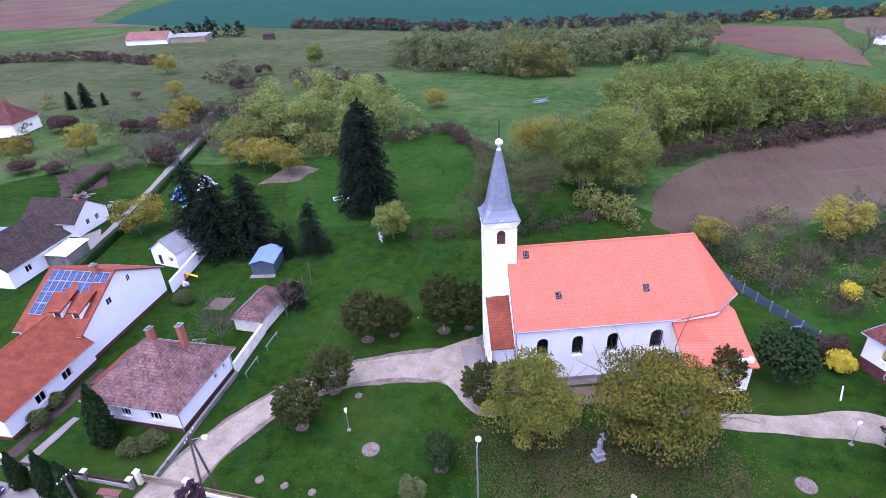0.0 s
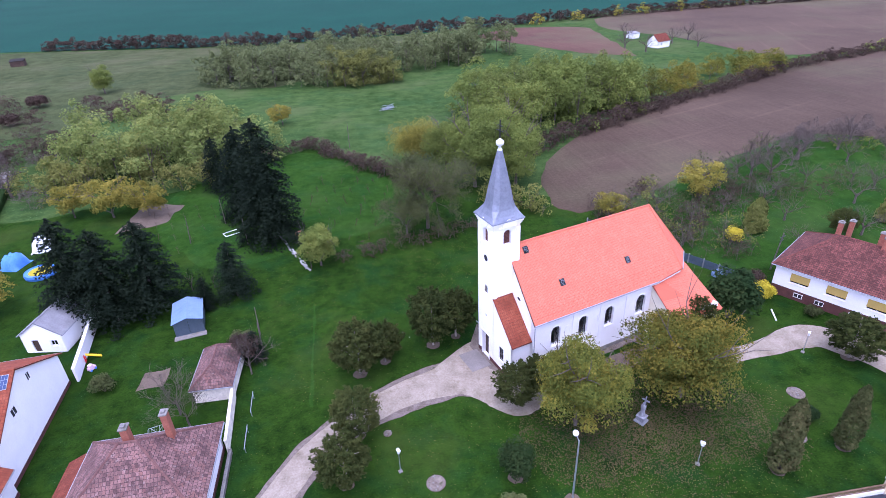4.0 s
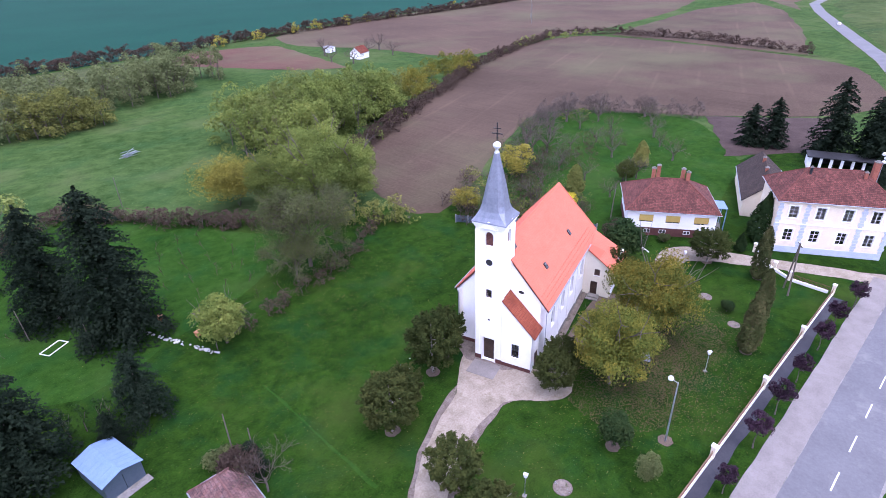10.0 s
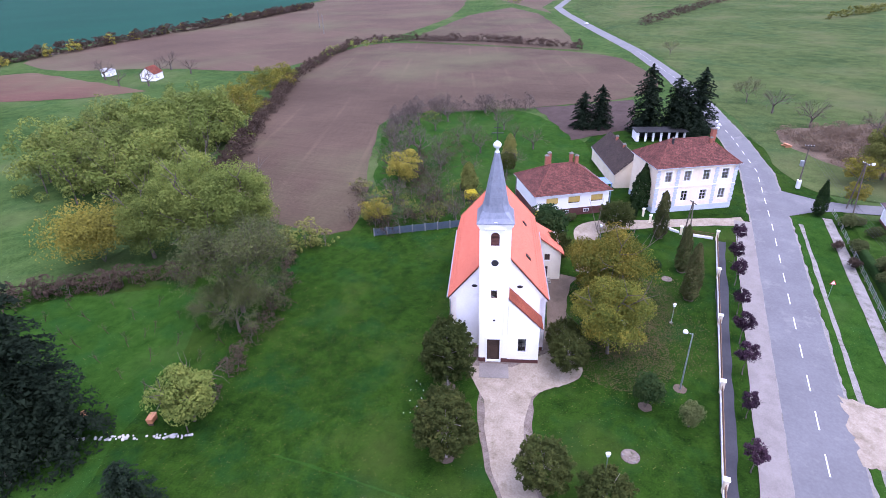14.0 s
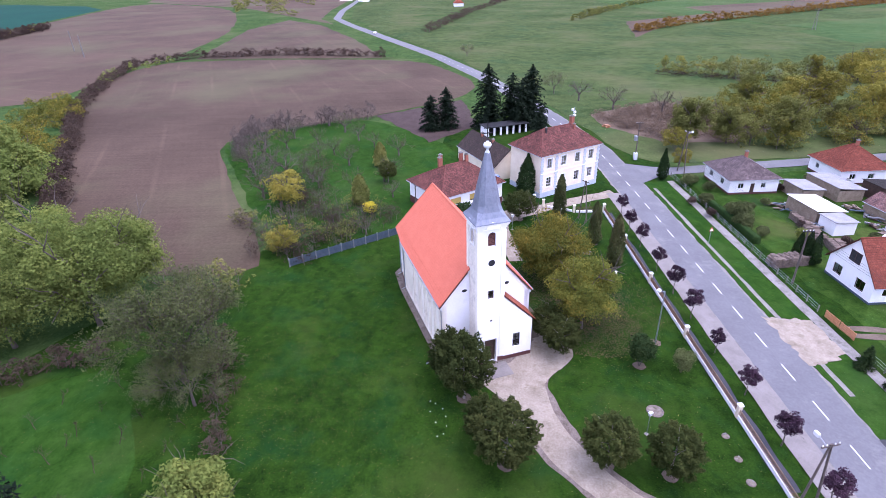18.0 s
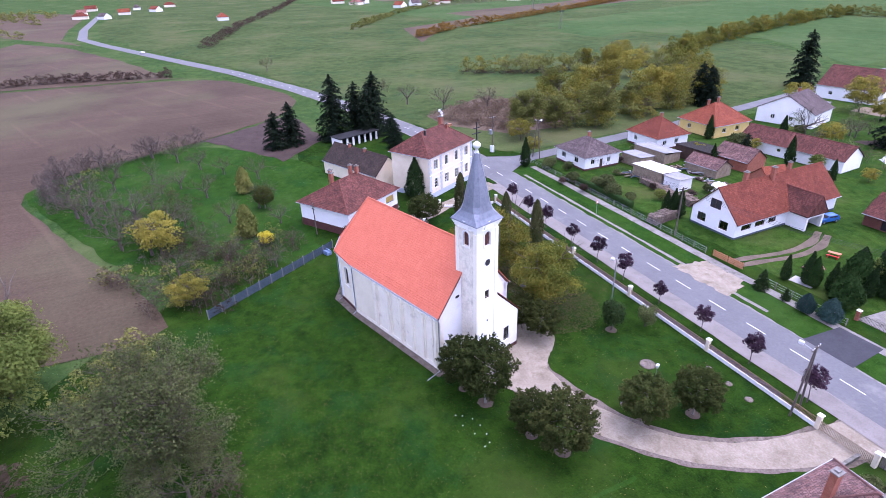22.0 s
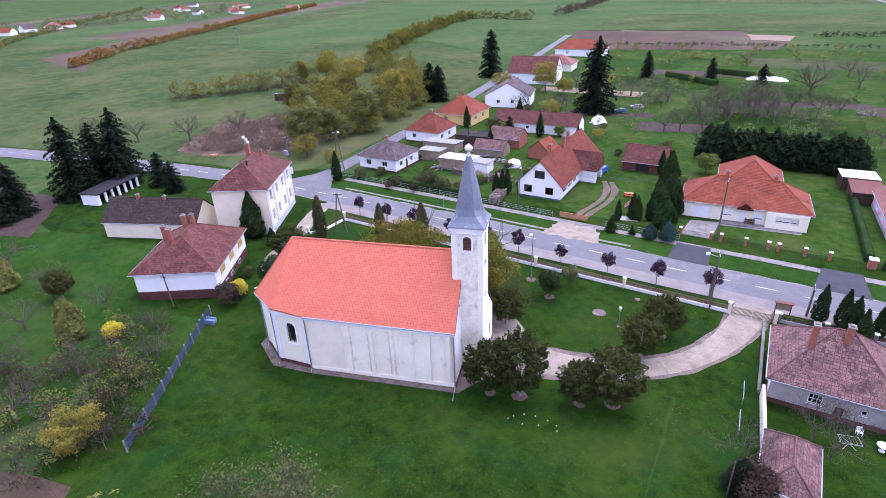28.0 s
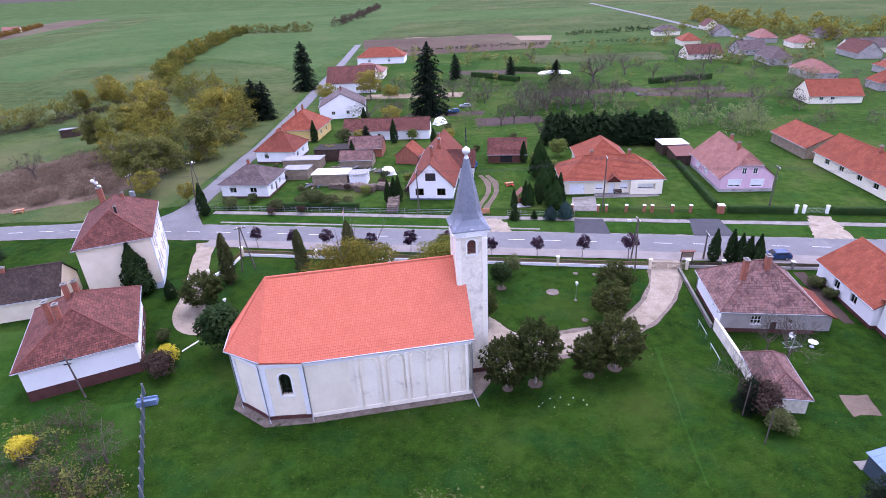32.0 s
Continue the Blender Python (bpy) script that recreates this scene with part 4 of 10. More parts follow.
def broadleaf(name, seed, h, w, count, size, leaf, label, category="tree", crown_from=0.28, blobs=22, group="", gaps=0.0, bark=None, radius=None):
    rng = np.random.default_rng(seed)
    t = thing(name, 0, 0, 0, label, category, group)
    v, f = sticks(trunk_and_limbs(rng, h, w, radius or 0.022 * h, crown_from), 6)
    part("trunk", mesh_np("trunk", v, f), bark or M["bark"], t)
    zc, zr = h * (1 + crown_from) / 2, h * (1 - crown_from) / 2
    blobs = int(blobs * 2.2)
    d = rng.normal(0, 1, (blobs, 3))
    d /= np.linalg.norm(d, axis=1)[:, None]
    lobe = rng.random((4, 3)) * 2 - 1
    swell = 0.86 + 0.3 * np.max(d @ (lobe / np.linalg.norm(lobe, axis=1)[:, None]).T, axis=1, keepdims=True) ** 2
    rad = (0.3 + 0.55 * rng.random((blobs, 1)) ** 0.6) * swell
    c = d * rad * np.array([w / 2, w / 2, zr]) + np.array([0, 0, zc])
    sp = (0.085 + 0.095 * rng.random((blobs, 1))) * np.array([[w, w, zr * 1.5]])
    v, f = leaves(rng, c, sp, count, size)
    keep = v.reshape(-1, 3, 3)[:, 0, 2] > h * crown_from * 0.6
    keep &= rng.random(len(keep)) > gaps
    v = v.reshape(-1, 3, 3)[keep].reshape(-1, 3)
    part("crown", mesh_np("crown", v, np.arange(len(v)).reshape(-1, 3)), leaf, t)
    return t


def conifer(name, seed, h, w, leaf, label, whorls=26, per=11, size=0.34, group="", bare=0.08, droop=0.25, power=0.85, ragged=0.2, dome=False):
    """A spruce: drooping boughs in whorls round a straight trunk."""
    rng = np.random.default_rng(seed)
    t = thing(name, 0, 0, 0, label, "conifer tree", group)
    v, f = sticks([((0, 0, -0.1), (0, 0, h * 0.55), 0.02 * h, 0.012 * h), ((0, 0, h * 0.55), (0, 0, h * 0.99), 0.012 * h, 0.002 * h)], 7)
    part("trunk", mesh_np("trunk", v, f), M["bark_pale"] if dome else M["bark"], t)
    pts, nrm = [], []
    for i in range(whorls):
        f0 = i / (whorls - 1)
        z = h * (bare + (0.99 - bare) * f0)
        reach = w / 2 * (math.sin(math.pi * (0.17 + 0.81 * f0)) ** 0.75 if dome else (1 - f0) ** power) + 0.15
        for k in range(max(5, int(per * (1 - 0.5 * f0)))):
            a = rng.random() * 2 * math.pi
            r = reach * (1 - ragged * 1.6 * rng.random() ** 2)
            n = max(5, int(r / size * 3.6))
            s = (np.arange(n) + rng.random(n)) / n
            side = rng.normal(0, 0.16 * r * 0.6, n) * s
            x, y = math.cos(a), math.sin(a)
            rise = 0.18 * s - (droop + 0.3) * s ** 2
            p = np.stack([x * r * s - y * side, y * r * s + x * side, z + r * rise + rng.normal(0, 0.12, n)], 1)
            pts.append(p)
            m = np.stack([np.full(n, x * 0.35), np.full(n, y * 0.35), np.full(n, 0.9)], 1) + rng.normal(0, 0.35, (n, 3))
            nrm.append(m / np.linalg.norm(m, axis=1)[:, None])
    v, f = quads_at(rng, np.concatenate(pts), np.concatenate(nrm), size * 0.95, 0.6)
    part("crown", mesh_np("crown", v, f), leaf, t)
    return t


def juniper(name, seed, h, w, leaf, label, group="", clumps=130, per=88):
    """A round-headed conifer on a short pale stem: upswept pointed sprays with dark gaps between."""
    rng = np.random.default_rng(seed)
    t = thing(name, 0, 0, 0, label, "conifer tree", group)
    v, f = sticks([((0, 0, -0.1), (0.05, 0, h * 0.3), 0.17, 0.13), ((0.05, 0, h * 0.3), (0, 0, h * 0.85), 0.13, 0.03)] + [((0, 0, h * (0.2 + 0.06 * k)), (0.34 * w * math.cos(2.4 * k), 0.34 * w * math.sin(2.4 * k), h * (0.3 + 0.07 * k)), 0.06, 0.02) for k in range(8)], 6)
    part("trunk", mesh_np("trunk", v, f), M["bark_pale"], t)
    q = (np.arange(clumps) + 0.5) / clumps
    az = np.arange(clumps) * 2.39996 + rng.normal(0, 0.25, clumps)
    zz = -0.75 + 1.73 * q
    rr = np.sqrt(np.clip(1 - zz ** 2, 0.02, 1)) * (0.72 + 0.36 * rng.random(clumps))
    base = np.stack([0.36 * w * rr * np.cos(az), 0.36 * w * rr * np.sin(az), h * (0.53 + 0.33 * zz)], 1)
    way = np.stack([np.cos(az) * rr, np.sin(az) * rr, 0.45 + 0.55 * np.clip(zz, -0.3, 1)], 1) + rng.normal(0, 0.14, (clumps, 3))
    way /= np.linalg.norm(way, axis=1)[:, None]
    reach = w * (0.13 + 0.1 * rng.random(clumps))
    k = np.repeat(np.arange(clumps), per)
    s = rng.random(len(k)) ** 0.8
    fan = rng.normal(0, 1, (len(k), 3)) * (reach[k] * 0.3 * (1.15 - s))[:, None]
    p = base[k] + way[k] * (reach[k] * (1.25 * s - 0.35))[:, None] + fan
    nrm = rng.normal(0, 0.55, (len(k), 3)) + way[k] * 0.3 + np.array([0, 0, 0.9])
    v, f = quads_at(rng, p, nrm / np.linalg.norm(nrm, axis=1)[:, None], w * 0.021, 0.75)
    part("crown", mesh_np("crown", v, f), leaf, t)
    return t


def column_tree(name, seed, h, w, leaf, label, count=2600, size=0.16, group="", lean=0.0, blunt=0.6):
    """A narrow upright thuja or cypress."""
    rng = np.random.default_rng(seed)
    t = thing(name, 0, 0, 0, label, "conifer tree", group)
    v, f = sticks([((0, 0, -0.1), (lean * 0.3, 0, h * 0.6), 0.09, 0.04)], 6)
    part("trunk", mesh_np("trunk", v, f), M["bark"], t)
    z = rng.random(count)
    a = rng.random(count) * 2 * math.pi
    prof = np.minimum(1, 5.5 * z + 0.35) * (1 - z ** 3) ** blunt * (1 - 0.15 * z)
    lump = 1 + 0.14 * np.sin(a * 3 + z * 9 + seed) + 0.1 * np.sin(a * 7 - z * 21)
    r = w / 2 * prof * lump * (0.8 + 0.25 * rng.random(count))
    p = np.stack([r * np.cos(a) + lean * z, r * np.sin(a), 0.12 + h * z * 0.99], 1)
    m = np.stack([np.cos(a), np.sin(a), np.full(count, 0.35)], 1) + rng.normal(0, 0.4, (count, 3))
    v, f = quads_at(rng, p, m / np.linalg.norm(m, axis=1)[:, None], size, 1.3)
    part("crown", mesh_np("crown", v, f), leaf, t)
    return t


def bush(name, seed, w, h, count, size, leaf, label, category="shrub", group="", blobs=9, low=0.0):
    rng = np.random.default_rng(seed)
    t = thing(name, 0, 0, 0, label, category, group)
    rows = []
    for i in range(5):
        a = 2 * math.pi * (i + rng.random()) / 5
        rows.append(((0.05 * math.cos(a), 0.05 * math.sin(a), -0.05), (w * 0.22 * math.cos(a), w * 0.22 * math.sin(a), h * 0.6), 0.035, 0.012))
    v, f = sticks(rows, 5)
    part("stems", mesh_np("stems", v, f), M["bark"], t)
    blobs = int(blobs * 1.8)
    a = rng.random(blobs) * 2 * math.pi
    r = w * 0.32 * rng.random(blobs) ** 0.5
    c = np.stack([r * np.cos(a), r * np.sin(a), h * (0.35 + low + 0.3 * rng.random(blobs))], 1)
    sp = np.stack([np.full(blobs, w * 0.28), np.full(blobs, w * 0.28), np.full(blobs, h * 0.32)], 1) * (0.55 + 0.5 * rng.random((blobs, 1)))
    v, f = leaves(rng, c, sp, count, size)
    v[:, 2] = np.maximum(v[:, 2], 0.03)
    part("crown", mesh_np("crown", v, f), leaf, t)
    return t


def bare_tree(name, seed, h, w, label, depth=3, group="", mat=None, haze=0, leaf=None, size=0.12, radius=None, fork=3, limbs=5):
    """A leafless tree: trunk, and branches that fork down to twigs; haze adds a few last leaves."""
    rng = np.random.default_rng(seed)
    t = thing(name, 0, 0, 0, label, "tree", group)
    r = radius or 0.02 * h
    v, f = sticks([((0, 0, -0.1), (0.05, 0, h * 0.16), r * 1.25, r), ((0.05, 0, h * 0.16), (0, 0.05, h * 0.34), r, r * 0.8)], 7)
    part("trunk", mesh_np("trunk", v, f), M["bark"], t)
    rows = []
    for i in range(limbs):
        a = 2 * math.pi * (i + 0.5 * rng.random()) / limbs
        rows += limb_rows(rng, (0, 0, h * (0.2 + 0.14 * rng.random())), (math.cos(a) * w / h, math.sin(a) * w / h, 0.9), h * 0.36, r * 0.5, depth, fork, 0.55)
    v, f = sticks(rows, 3)
    v[:, 2] = np.maximum(v[:, 2], 0.05)
    part("crown", mesh_np("crown", v, f), mat or M["twig"], t)
    if haze:
        tips = np.array([q[1] for q in rows if q[3] < r * 0.12] or [q[1] for q in rows])
        p = tips[rng.integers(0, len(tips), haze)] + rng.normal(0, 0.25, (haze, 3))
        m = rng.normal(0, 1, (haze, 3)) + np.array([0, 0, 0.5])
        v, f = quads_at(rng, p, m / np.linalg.norm(m, axis=1)[:, None], size)
        part("last_leaves", mesh_np("last_leaves", v, f), leaf, t)
    return t


def put(ob, x, y, scale=1.0, turn=0.0, tall=1.0, z=0.0):
    """A copy of a plant at a place."""
    return copy_thing(ob, pose(x, y, z, 0, 0, turn) @ Matrix.Diagonal((scale, scale, scale * tall, 1)))


def leafy_mass(name, spots, leaf, label, category, seed=0, size=0.5, per=260, trunk=None, kind="stuff", blob=17, flat=1.0):
    """A wood or thicket: spots of (x, y, width, height), as one object of stuff, with its stems as a part."""
    rng = np.random.default_rng(seed)
    t = thing(name, 0, 0, 0, label, category, kind=kind)
    items, rows = [], []
    for x, y, w, h in spots:
        n = max(20, int(per * (w * h / 50.0)))
        a = rng.random(blob) * 2 * math.pi
        r = rng.random(blob) ** 0.5
        top = np.sqrt(1 - 0.75 * r ** 2)
        c = np.stack([x + w * 0.42 * r * np.cos(a), y + w * 0.42 * r * np.sin(a), h * (0.1 + 0.76 * top * (0.25 + 0.75 * rng.random(blob) ** 0.6))], 1)
        low = max(2, blob // 4)
        c[-low:, 2] = h * (0.03 + 0.2 * rng.random(low))
        c[0] = (x, y, h * 0.84)
        sp = np.stack([w * (0.1 + 0.1 * rng.random(blob)), w * (0.1 + 0.1 * rng.random(blob)), h * (0.08 + 0.07 * rng.random(blob))], 1)
        items.append(leaves(rng, c, sp, int(n * (1.35 if flat < 0.35 else 0.9)), size * (0.65 if flat < 0.35 else 0.95), 0.8, 0.26 if flat < 0.35 else flat))
        rows.append(((x, y, -0.1), (x + rng.normal(0, 0.3), y, h * 0.6), 0.012 * h + 0.03, 0.02))
        for k in range(3):
            b = rng.random() * 6.28
            rows.append(((x, y, h * 0.3), (x + math.cos(b) * w * 0.35, y + math.sin(b) * w * 0.35, h * 0.7), 0.007 * h, 0.02))
    v, f = joined(items)
    v[:, 2] = np.maximum(v[:, 2], 0.04)
    part("foliage", mesh_np("foliage", v, f), leaf, t)
    v, f = sticks(rows, 4)
    part("stems", mesh_np("stems", v, f), trunk or M["bark"], t)
    return t


def clipped_hedge(points, w, h, leaf, label, seed):
    """A clipped hedge: a solid twiggy body along a line, clad in small leaves."""
    rng = np.random.default_rng(seed)
    t = thing("clipped_hedge", 0, 0, 0, label, "hedge", "clipped hedges")
    p = np.array(points, float)
    s = np.concatenate([[0], np.cumsum(np.linalg.norm(np.diff(p, axis=0), axis=1))])
    q = np.arange(0, s[-1] + 0.3, 0.5)
    c = np.stack([np.interp(q, s, p[:, 0]), np.interp(q, s, p[:, 1])], 1)
    d = np.gradient(c, axis=0)
    d /= np.linalg.norm(d, axis=1)[:, None] + 1e-9
    side = np.stack([-d[:, 1], d[:, 0]], 1)
    prof = np.array([(-0.5, 0.0), (-0.52, 0.5), (-0.47, 0.9), (-0.36, 1.0), (0.36, 1.0), (0.47, 0.9), (0.52, 0.5), (0.5, 0.0)])
    k = len(prof)
    tall = h * (0.95 + 0.1 * rng.random(len(q)))
    v = np.zeros((len(q), k, 3))
    v[:, :, :2] = c[:, None] + side[:, None] * (prof[None, :, :1] * w * (0.92 + 0.1 * rng.random((len(q), 1, 1))))
    v[:, :, 2] = prof[None, :, 1] * tall[:, None]
    a = (np.arange(len(q) - 1)[:, None] * k + np.arange(k - 1)[None]).ravel()
    faces = [tuple(r) for r in np.stack([a, a + k, a + k + 1, a + 1], 1)] + [tuple(o + m for m in r) for o in (0, (len(q) - 1) * k) for r in ((0, 1, 6, 7), (1, 2, 5, 6), (2, 3, 4, 5))]
    part("twiggy_body", mesh_np("twiggy_body", v.reshape(-1, 3), faces), leaf, t)
    n = int(s[-1] * (w + 2 * h) * 55)
    i, j = rng.integers(0, len(q) - 1, n), rng.integers(0, k - 1, n)
    f, g = rng.random((n, 1)), rng.random((n, 1))
    pts = (v[i, j] * (1 - f) + v[i + 1, j] * f) * (1 - g) + (v[i, j + 1] * (1 - f) + v[i + 1, j + 1] * f) * g
    m = np.concatenate([side[i] * prof[j, :1] * 2, prof[j, 1:]], 1) + rng.normal(0, 0.5, (n, 3))
    vv, ff = quads_at(rng, pts, m / np.linalg.norm(m, axis=1)[:, None], 0.075)
    tagged(part("leaves", mesh_np("leaves", vv, ff), leaf, t), kind="stuff")
    return t


def along(rng, points, gap, width, height, jitter=0.6):
    """Spots for a hedge or thicket along a line."""
    p = np.array(points, float)
    t = np.concatenate([[0], np.cumsum(np.linalg.norm(np.diff(p, axis=0), axis=1))])
    out = []
    s = 0.0
    while s < t[-1]:
        x, y = np.interp(s, t, p[:, 0]), np.interp(s, t, p[:, 1])
        out.append((x + rng.normal(0, jitter), y + rng.normal(0, jitter), width * (0.75 + 0.5 * rng.random()), height * (0.65 + 0.6 * rng.random())))
        s += gap * (0.7 + 0.6 * rng.random())
    return out


def inside(rng, outline, count, width, height):
    """Spots scattered in an outline of (x, y)."""
    o = np.array(outline, float)
    lo, hi = o.min(0), o.max(0)
    out = []
    while len(out) < count:
        x, y = lo + rng.random(2) * (hi - lo)
        odd = False
        for i in range(len(o)):
            a, b = o[i], o[i - 1]
            if (a[1] > y) != (b[1] > y) and x < (b[0] - a[0]) * (y - a[1]) / (b[1] - a[1]) + a[0]:
                odd = not odd
        if odd:
            out.append((x, y, width * (0.7 + 0.6 * rng.random()), height * (0.7 + 0.5 * rng.random())))
    return out


# ---- ground, fields and roads ----
ROAD = [(-400, 30), (-150, 22.6), (-60, 20.2), (0, 18.6), (45, 17.4), (75, 17.2), (100, 20.5), (125, 25), (150, 29.5), (183, 37), (245, 55), (323, 84), (436, 125), (500, 145), (600, 153), (900, 158)]
SIDE = [(57, 15), (58, 0), (60, -20), (62, -45), (66.5, -80), (73, -124), (84, -200), (100, -300)]


def ground_sheet():
    """One sheet to the horizon, finer towards the middle."""
    g = np.concatenate([-np.geomspace(2600, 90, 26), np.linspace(-84, 84, 43), np.geomspace(90, 2600, 26)])
    x, y = np.meshgrid(g, g + 40)
    n = len(g)
    z = 0.05 * np.sin(x * 0.11 + 1) * np.sin(y * 0.09) * (np.hypot(x, y - 40) < 80) - 0.08
    v = np.stack([x, y, z], -1).reshape(-1, 3)
    i = (np.arange(n - 1)[:, None] * n + np.arange(n - 1)[None]).ravel()
    return mesh_np("ground", v, np.stack([i, i + 1, i + n + 1, i + n], 1))


tagged(part("ground", ground_sheet(), M["meadow_green"]), "pale green grassland between the fields", "ground", kind="structure")


def strip(name, points, half, material, z, label, category, wobble=0.0, step=1.0, seed=0):
    v, f = ribbon(points, half, z, step, wobble, seed)
    return tagged(part(name, mesh_np(name, v, f), material), label, category, kind="structure")


patch("lawn", [(-150, 2), (60, 2), (100, 14), (120, 30), (112, 50), (80, 60), (50, 50), (44, 66), (24, 90), (6, 108), (-10, 118), (-30, 150), (-56, 124), (-80, 116), (-120, 112), (-150, 80)], M["grass"], 0.003, "mown green lawn with damp darker patches", "lawn", 0.5, 4, 44)
patch("field_ploughed", [(14, 92), (22, 89), (60, 108), (98, 124), (119, 79), (141, 50), (165, 40), (196, 48), (240, 68), (257, 196), (236, 207), (210, 209), (144, 192), (93, 167), (52, 149), (30, 128), (18, 112)], M["plough"], 0.016, "brown ploughed field with long furrows", "field", 0.35, 4, 1)
patch("field_red_soil", [(50, 320), (80, 345), (110, 335), (122, 325), (109, 257), (104, 232), (85, 250)], M["plough_red"], 0.020, "reddish ploughed field", "field", 0.5, 6, 2)
patch("field_crop", [(-325, 406), (-187, 374), (-65, 340), (72, 352), (146, 388), (280, 402), (444, 432), (900, 520), (1200, 1700), (-900, 1700), (-420, 440)], M["crop_blue"], 0.024, "dark blue-green crop field", "field", 0.5, 10, 3)
patch("field_brown_north", [(124, 322), (150, 262), (150, 204), (236, 216), (262, 204), (420, 215), (700, 300), (900, 510), (444, 424), (280, 392), (150, 378)], M["plough_far"], 0.028, "wide pale brown ploughed field", "field", 0.5, 10, 4)
patch("field_brown_east", [(262, 190), (246, 84), (330, 108), (440, 150), (500, 190), (420, 205)], M["plough"], 0.032, "dark brown ploughed field", "field", 0.5, 10, 5)
patch("field_soil_west", [(-900, 380), (-330, 410), (-425, 445), (-900, 1200)], M["plough_red"], 0.036, "reddish bare field", "field", 0.5, 10, 6)
patch("field_dark_plot", [(119, 78), (139, 49), (104, 46), (86, 60)], M["garden_soil"], 0.040, "dark freshly dug plot", "field", 0.5, 3, 7)
patch("meadow_west", [(-330, 330), (-322, 400), (-187, 370), (-65, 335), (60, 345), (48, 318), (-40, 230), (-100, 190), (-130, 176), (-150, 160), (-200, 150), (-270, 170), (-380, 200), (-420, 300)], M["meadow"], 0.044, "dry yellowish meadow", "field", 0.5, 8, 8)
patch("meadow_north", [(-64, 142), (-92, 158), (-100, 200), (-84, 232), (-40, 222), (-14, 214), (16, 212), (40, 190), (30, 150), (4, 124), (-16, 125), (-32, 150), (-46, 139)], M["meadow_green"], 0.048, "pale green meadow", "field", 0.5, 5, 9)
patch("pasture_south_east", [(66, -60), (62, 8), (78, 12), (103, 16), (130, 21), (190, 33), (250, 49), (330, 79), (440, 118), (520, 60), (420, -160), (180, -240), (92, -180)], M["pasture"], 0.052, "wide pale grazed pasture", "field", 0.5, 8, 10)
patch("field_green_south", [(95, -190), (180, -245), (420, -165), (900, -120), (900, -900), (110, -900)], M["crop_green"], 0.056, "green winter crop field", "field", 0.5, 10, 11)
patch("field_far_east", [(445, 140), (505, 160), (620, 168), (900, 172), (1500, 700), (900, 500), (700, 290)], M["plough_far"], 0.060, "far brown field", "field", 0.5, 10, 12)
patch("pasture_far_east", [(442, 112), (500, 132), (620, 142), (1500, 150), (1500, -100), (900, -115), (425, -160), (522, 60)], M["pasture"], 0.064, "far green pasture", "field", 0.5, 10, 13)

patch("field_strip_east", [(300, -70), (400, -96), (520, -310), (500, -330), (372, -118)], M["plough_far"], 0.068, "narrow brown field strip", "field", 0.5, 8, 14)
patch("field_strip_south", [(64, -262), (-30, -250), (-36, -290), (68, -306)], M["plough"], 0.068, "dark brown field strip behind the gardens", "field", 0.5, 6, 15)
patch("stubble_strip_south", [(68, -306), (-36, -292), (-38, -320), (72, -338)], M["stubble"], 0.072, "pale stubble strip", "field", 0.5, 6, 16)
patch("garden_plot_a", [(-2, -84), (24, -82), (26, -76), (-1, -78)], M["garden_soil"], 0.024, "dug garden plot", "field", 0.4, 2, 17)
patch("garden_plot_b", [(-58, -112), (-98, -106), (-96, -98), (-58, -104)], M["garden_soil"], 0.024, "dug garden plot", "field", 0.4, 2, 18)

patch("pasture_south", [(-30, -345), (100, -350), (112, -900), (-900, -900), (-900, -210), (-420, -300), (-260, -370), (-110, -350)], M["pasture"], 0.076, "pale green fields behind the village", "field", 0.5, 10, 19)
patch("field_south_strip", [(-60, -480), (106, -490), (108, -640), (-200, -600)], M["crop_green"], 0.08, "green crop strip", "field", 0.5, 10, 20)
patch("orchard_lawn", [(24, 66), (46, 63), (52, 50), (84, 56), (96, 64), (116, 80), (104, 110), (96, 122), (60, 106), (38, 95), (30, 86), (36, 78)], M["grass_light"], 0.012, "lighter green rough grass under the fruit trees", "lawn", 0.4, 3, 21)
patch("plot_lawn", [(-34, 88), (-12, 96), (-6, 103), (-22, 128), (-35, 145), (-46, 134), (-64, 122), (-60, 100), (-48, 84)], M["grass_light"], 0.012, "lighter green grass of the fenced plot", "lawn", 0.4, 3, 22)
patch("garden_lawn", [(-130, 4), (52, 4), (56, -40), (62, -100), (66, -240), (-100, -260), (-140, -120)], M["garden_grass"], 0.010, "green garden grass with worn brownish patches", "lawn", 0.4, 5, 23)
for k, (m, lab) in enumerate((("crop_green", "green crop strip"), ("pasture", "pale green strip"), ("plough_far", "brown field strip"), ("crop_green", "green crop strip"), ("meadow", "dry grass strip"), ("pasture", "pale green strip"), ("plough", "dark brown field strip"), ("crop_green", "green crop strip"))):
    o, w = 250 + 95 * k, 60 + 12 * (k % 3)
    patch("field_band", [(o, -150 - 0.1 * o), (o + w, -150 - 0.1 * o), (o + w + 190, -780), (o + 190, -780)], M[m], 0.084 + 0.004 * k, lab + " in the distance", "field", 0.5, 10, 30 + k)
patch("reed_ground", [(113, 9), (98, 9), (81, -2), (78, -20), (90, -38), (114, -38), (127, -18)], M["reed_litter"], 0.058, "brown ground of the reed bed", "field", 0.5, 3, 40)
strip("road_shoulder", ROAD, 3.62, M["concrete"], 0.07, "earthy gravel shoulder of the road", "road", 0.1, 0.5, 7)
strip("road_far", [(-153, -240), (-146, -300), (-136, -426), (-108, -693)], 2.6, M["asphalt"], 0.09, "far country road", "road", 0.1, 6.0)
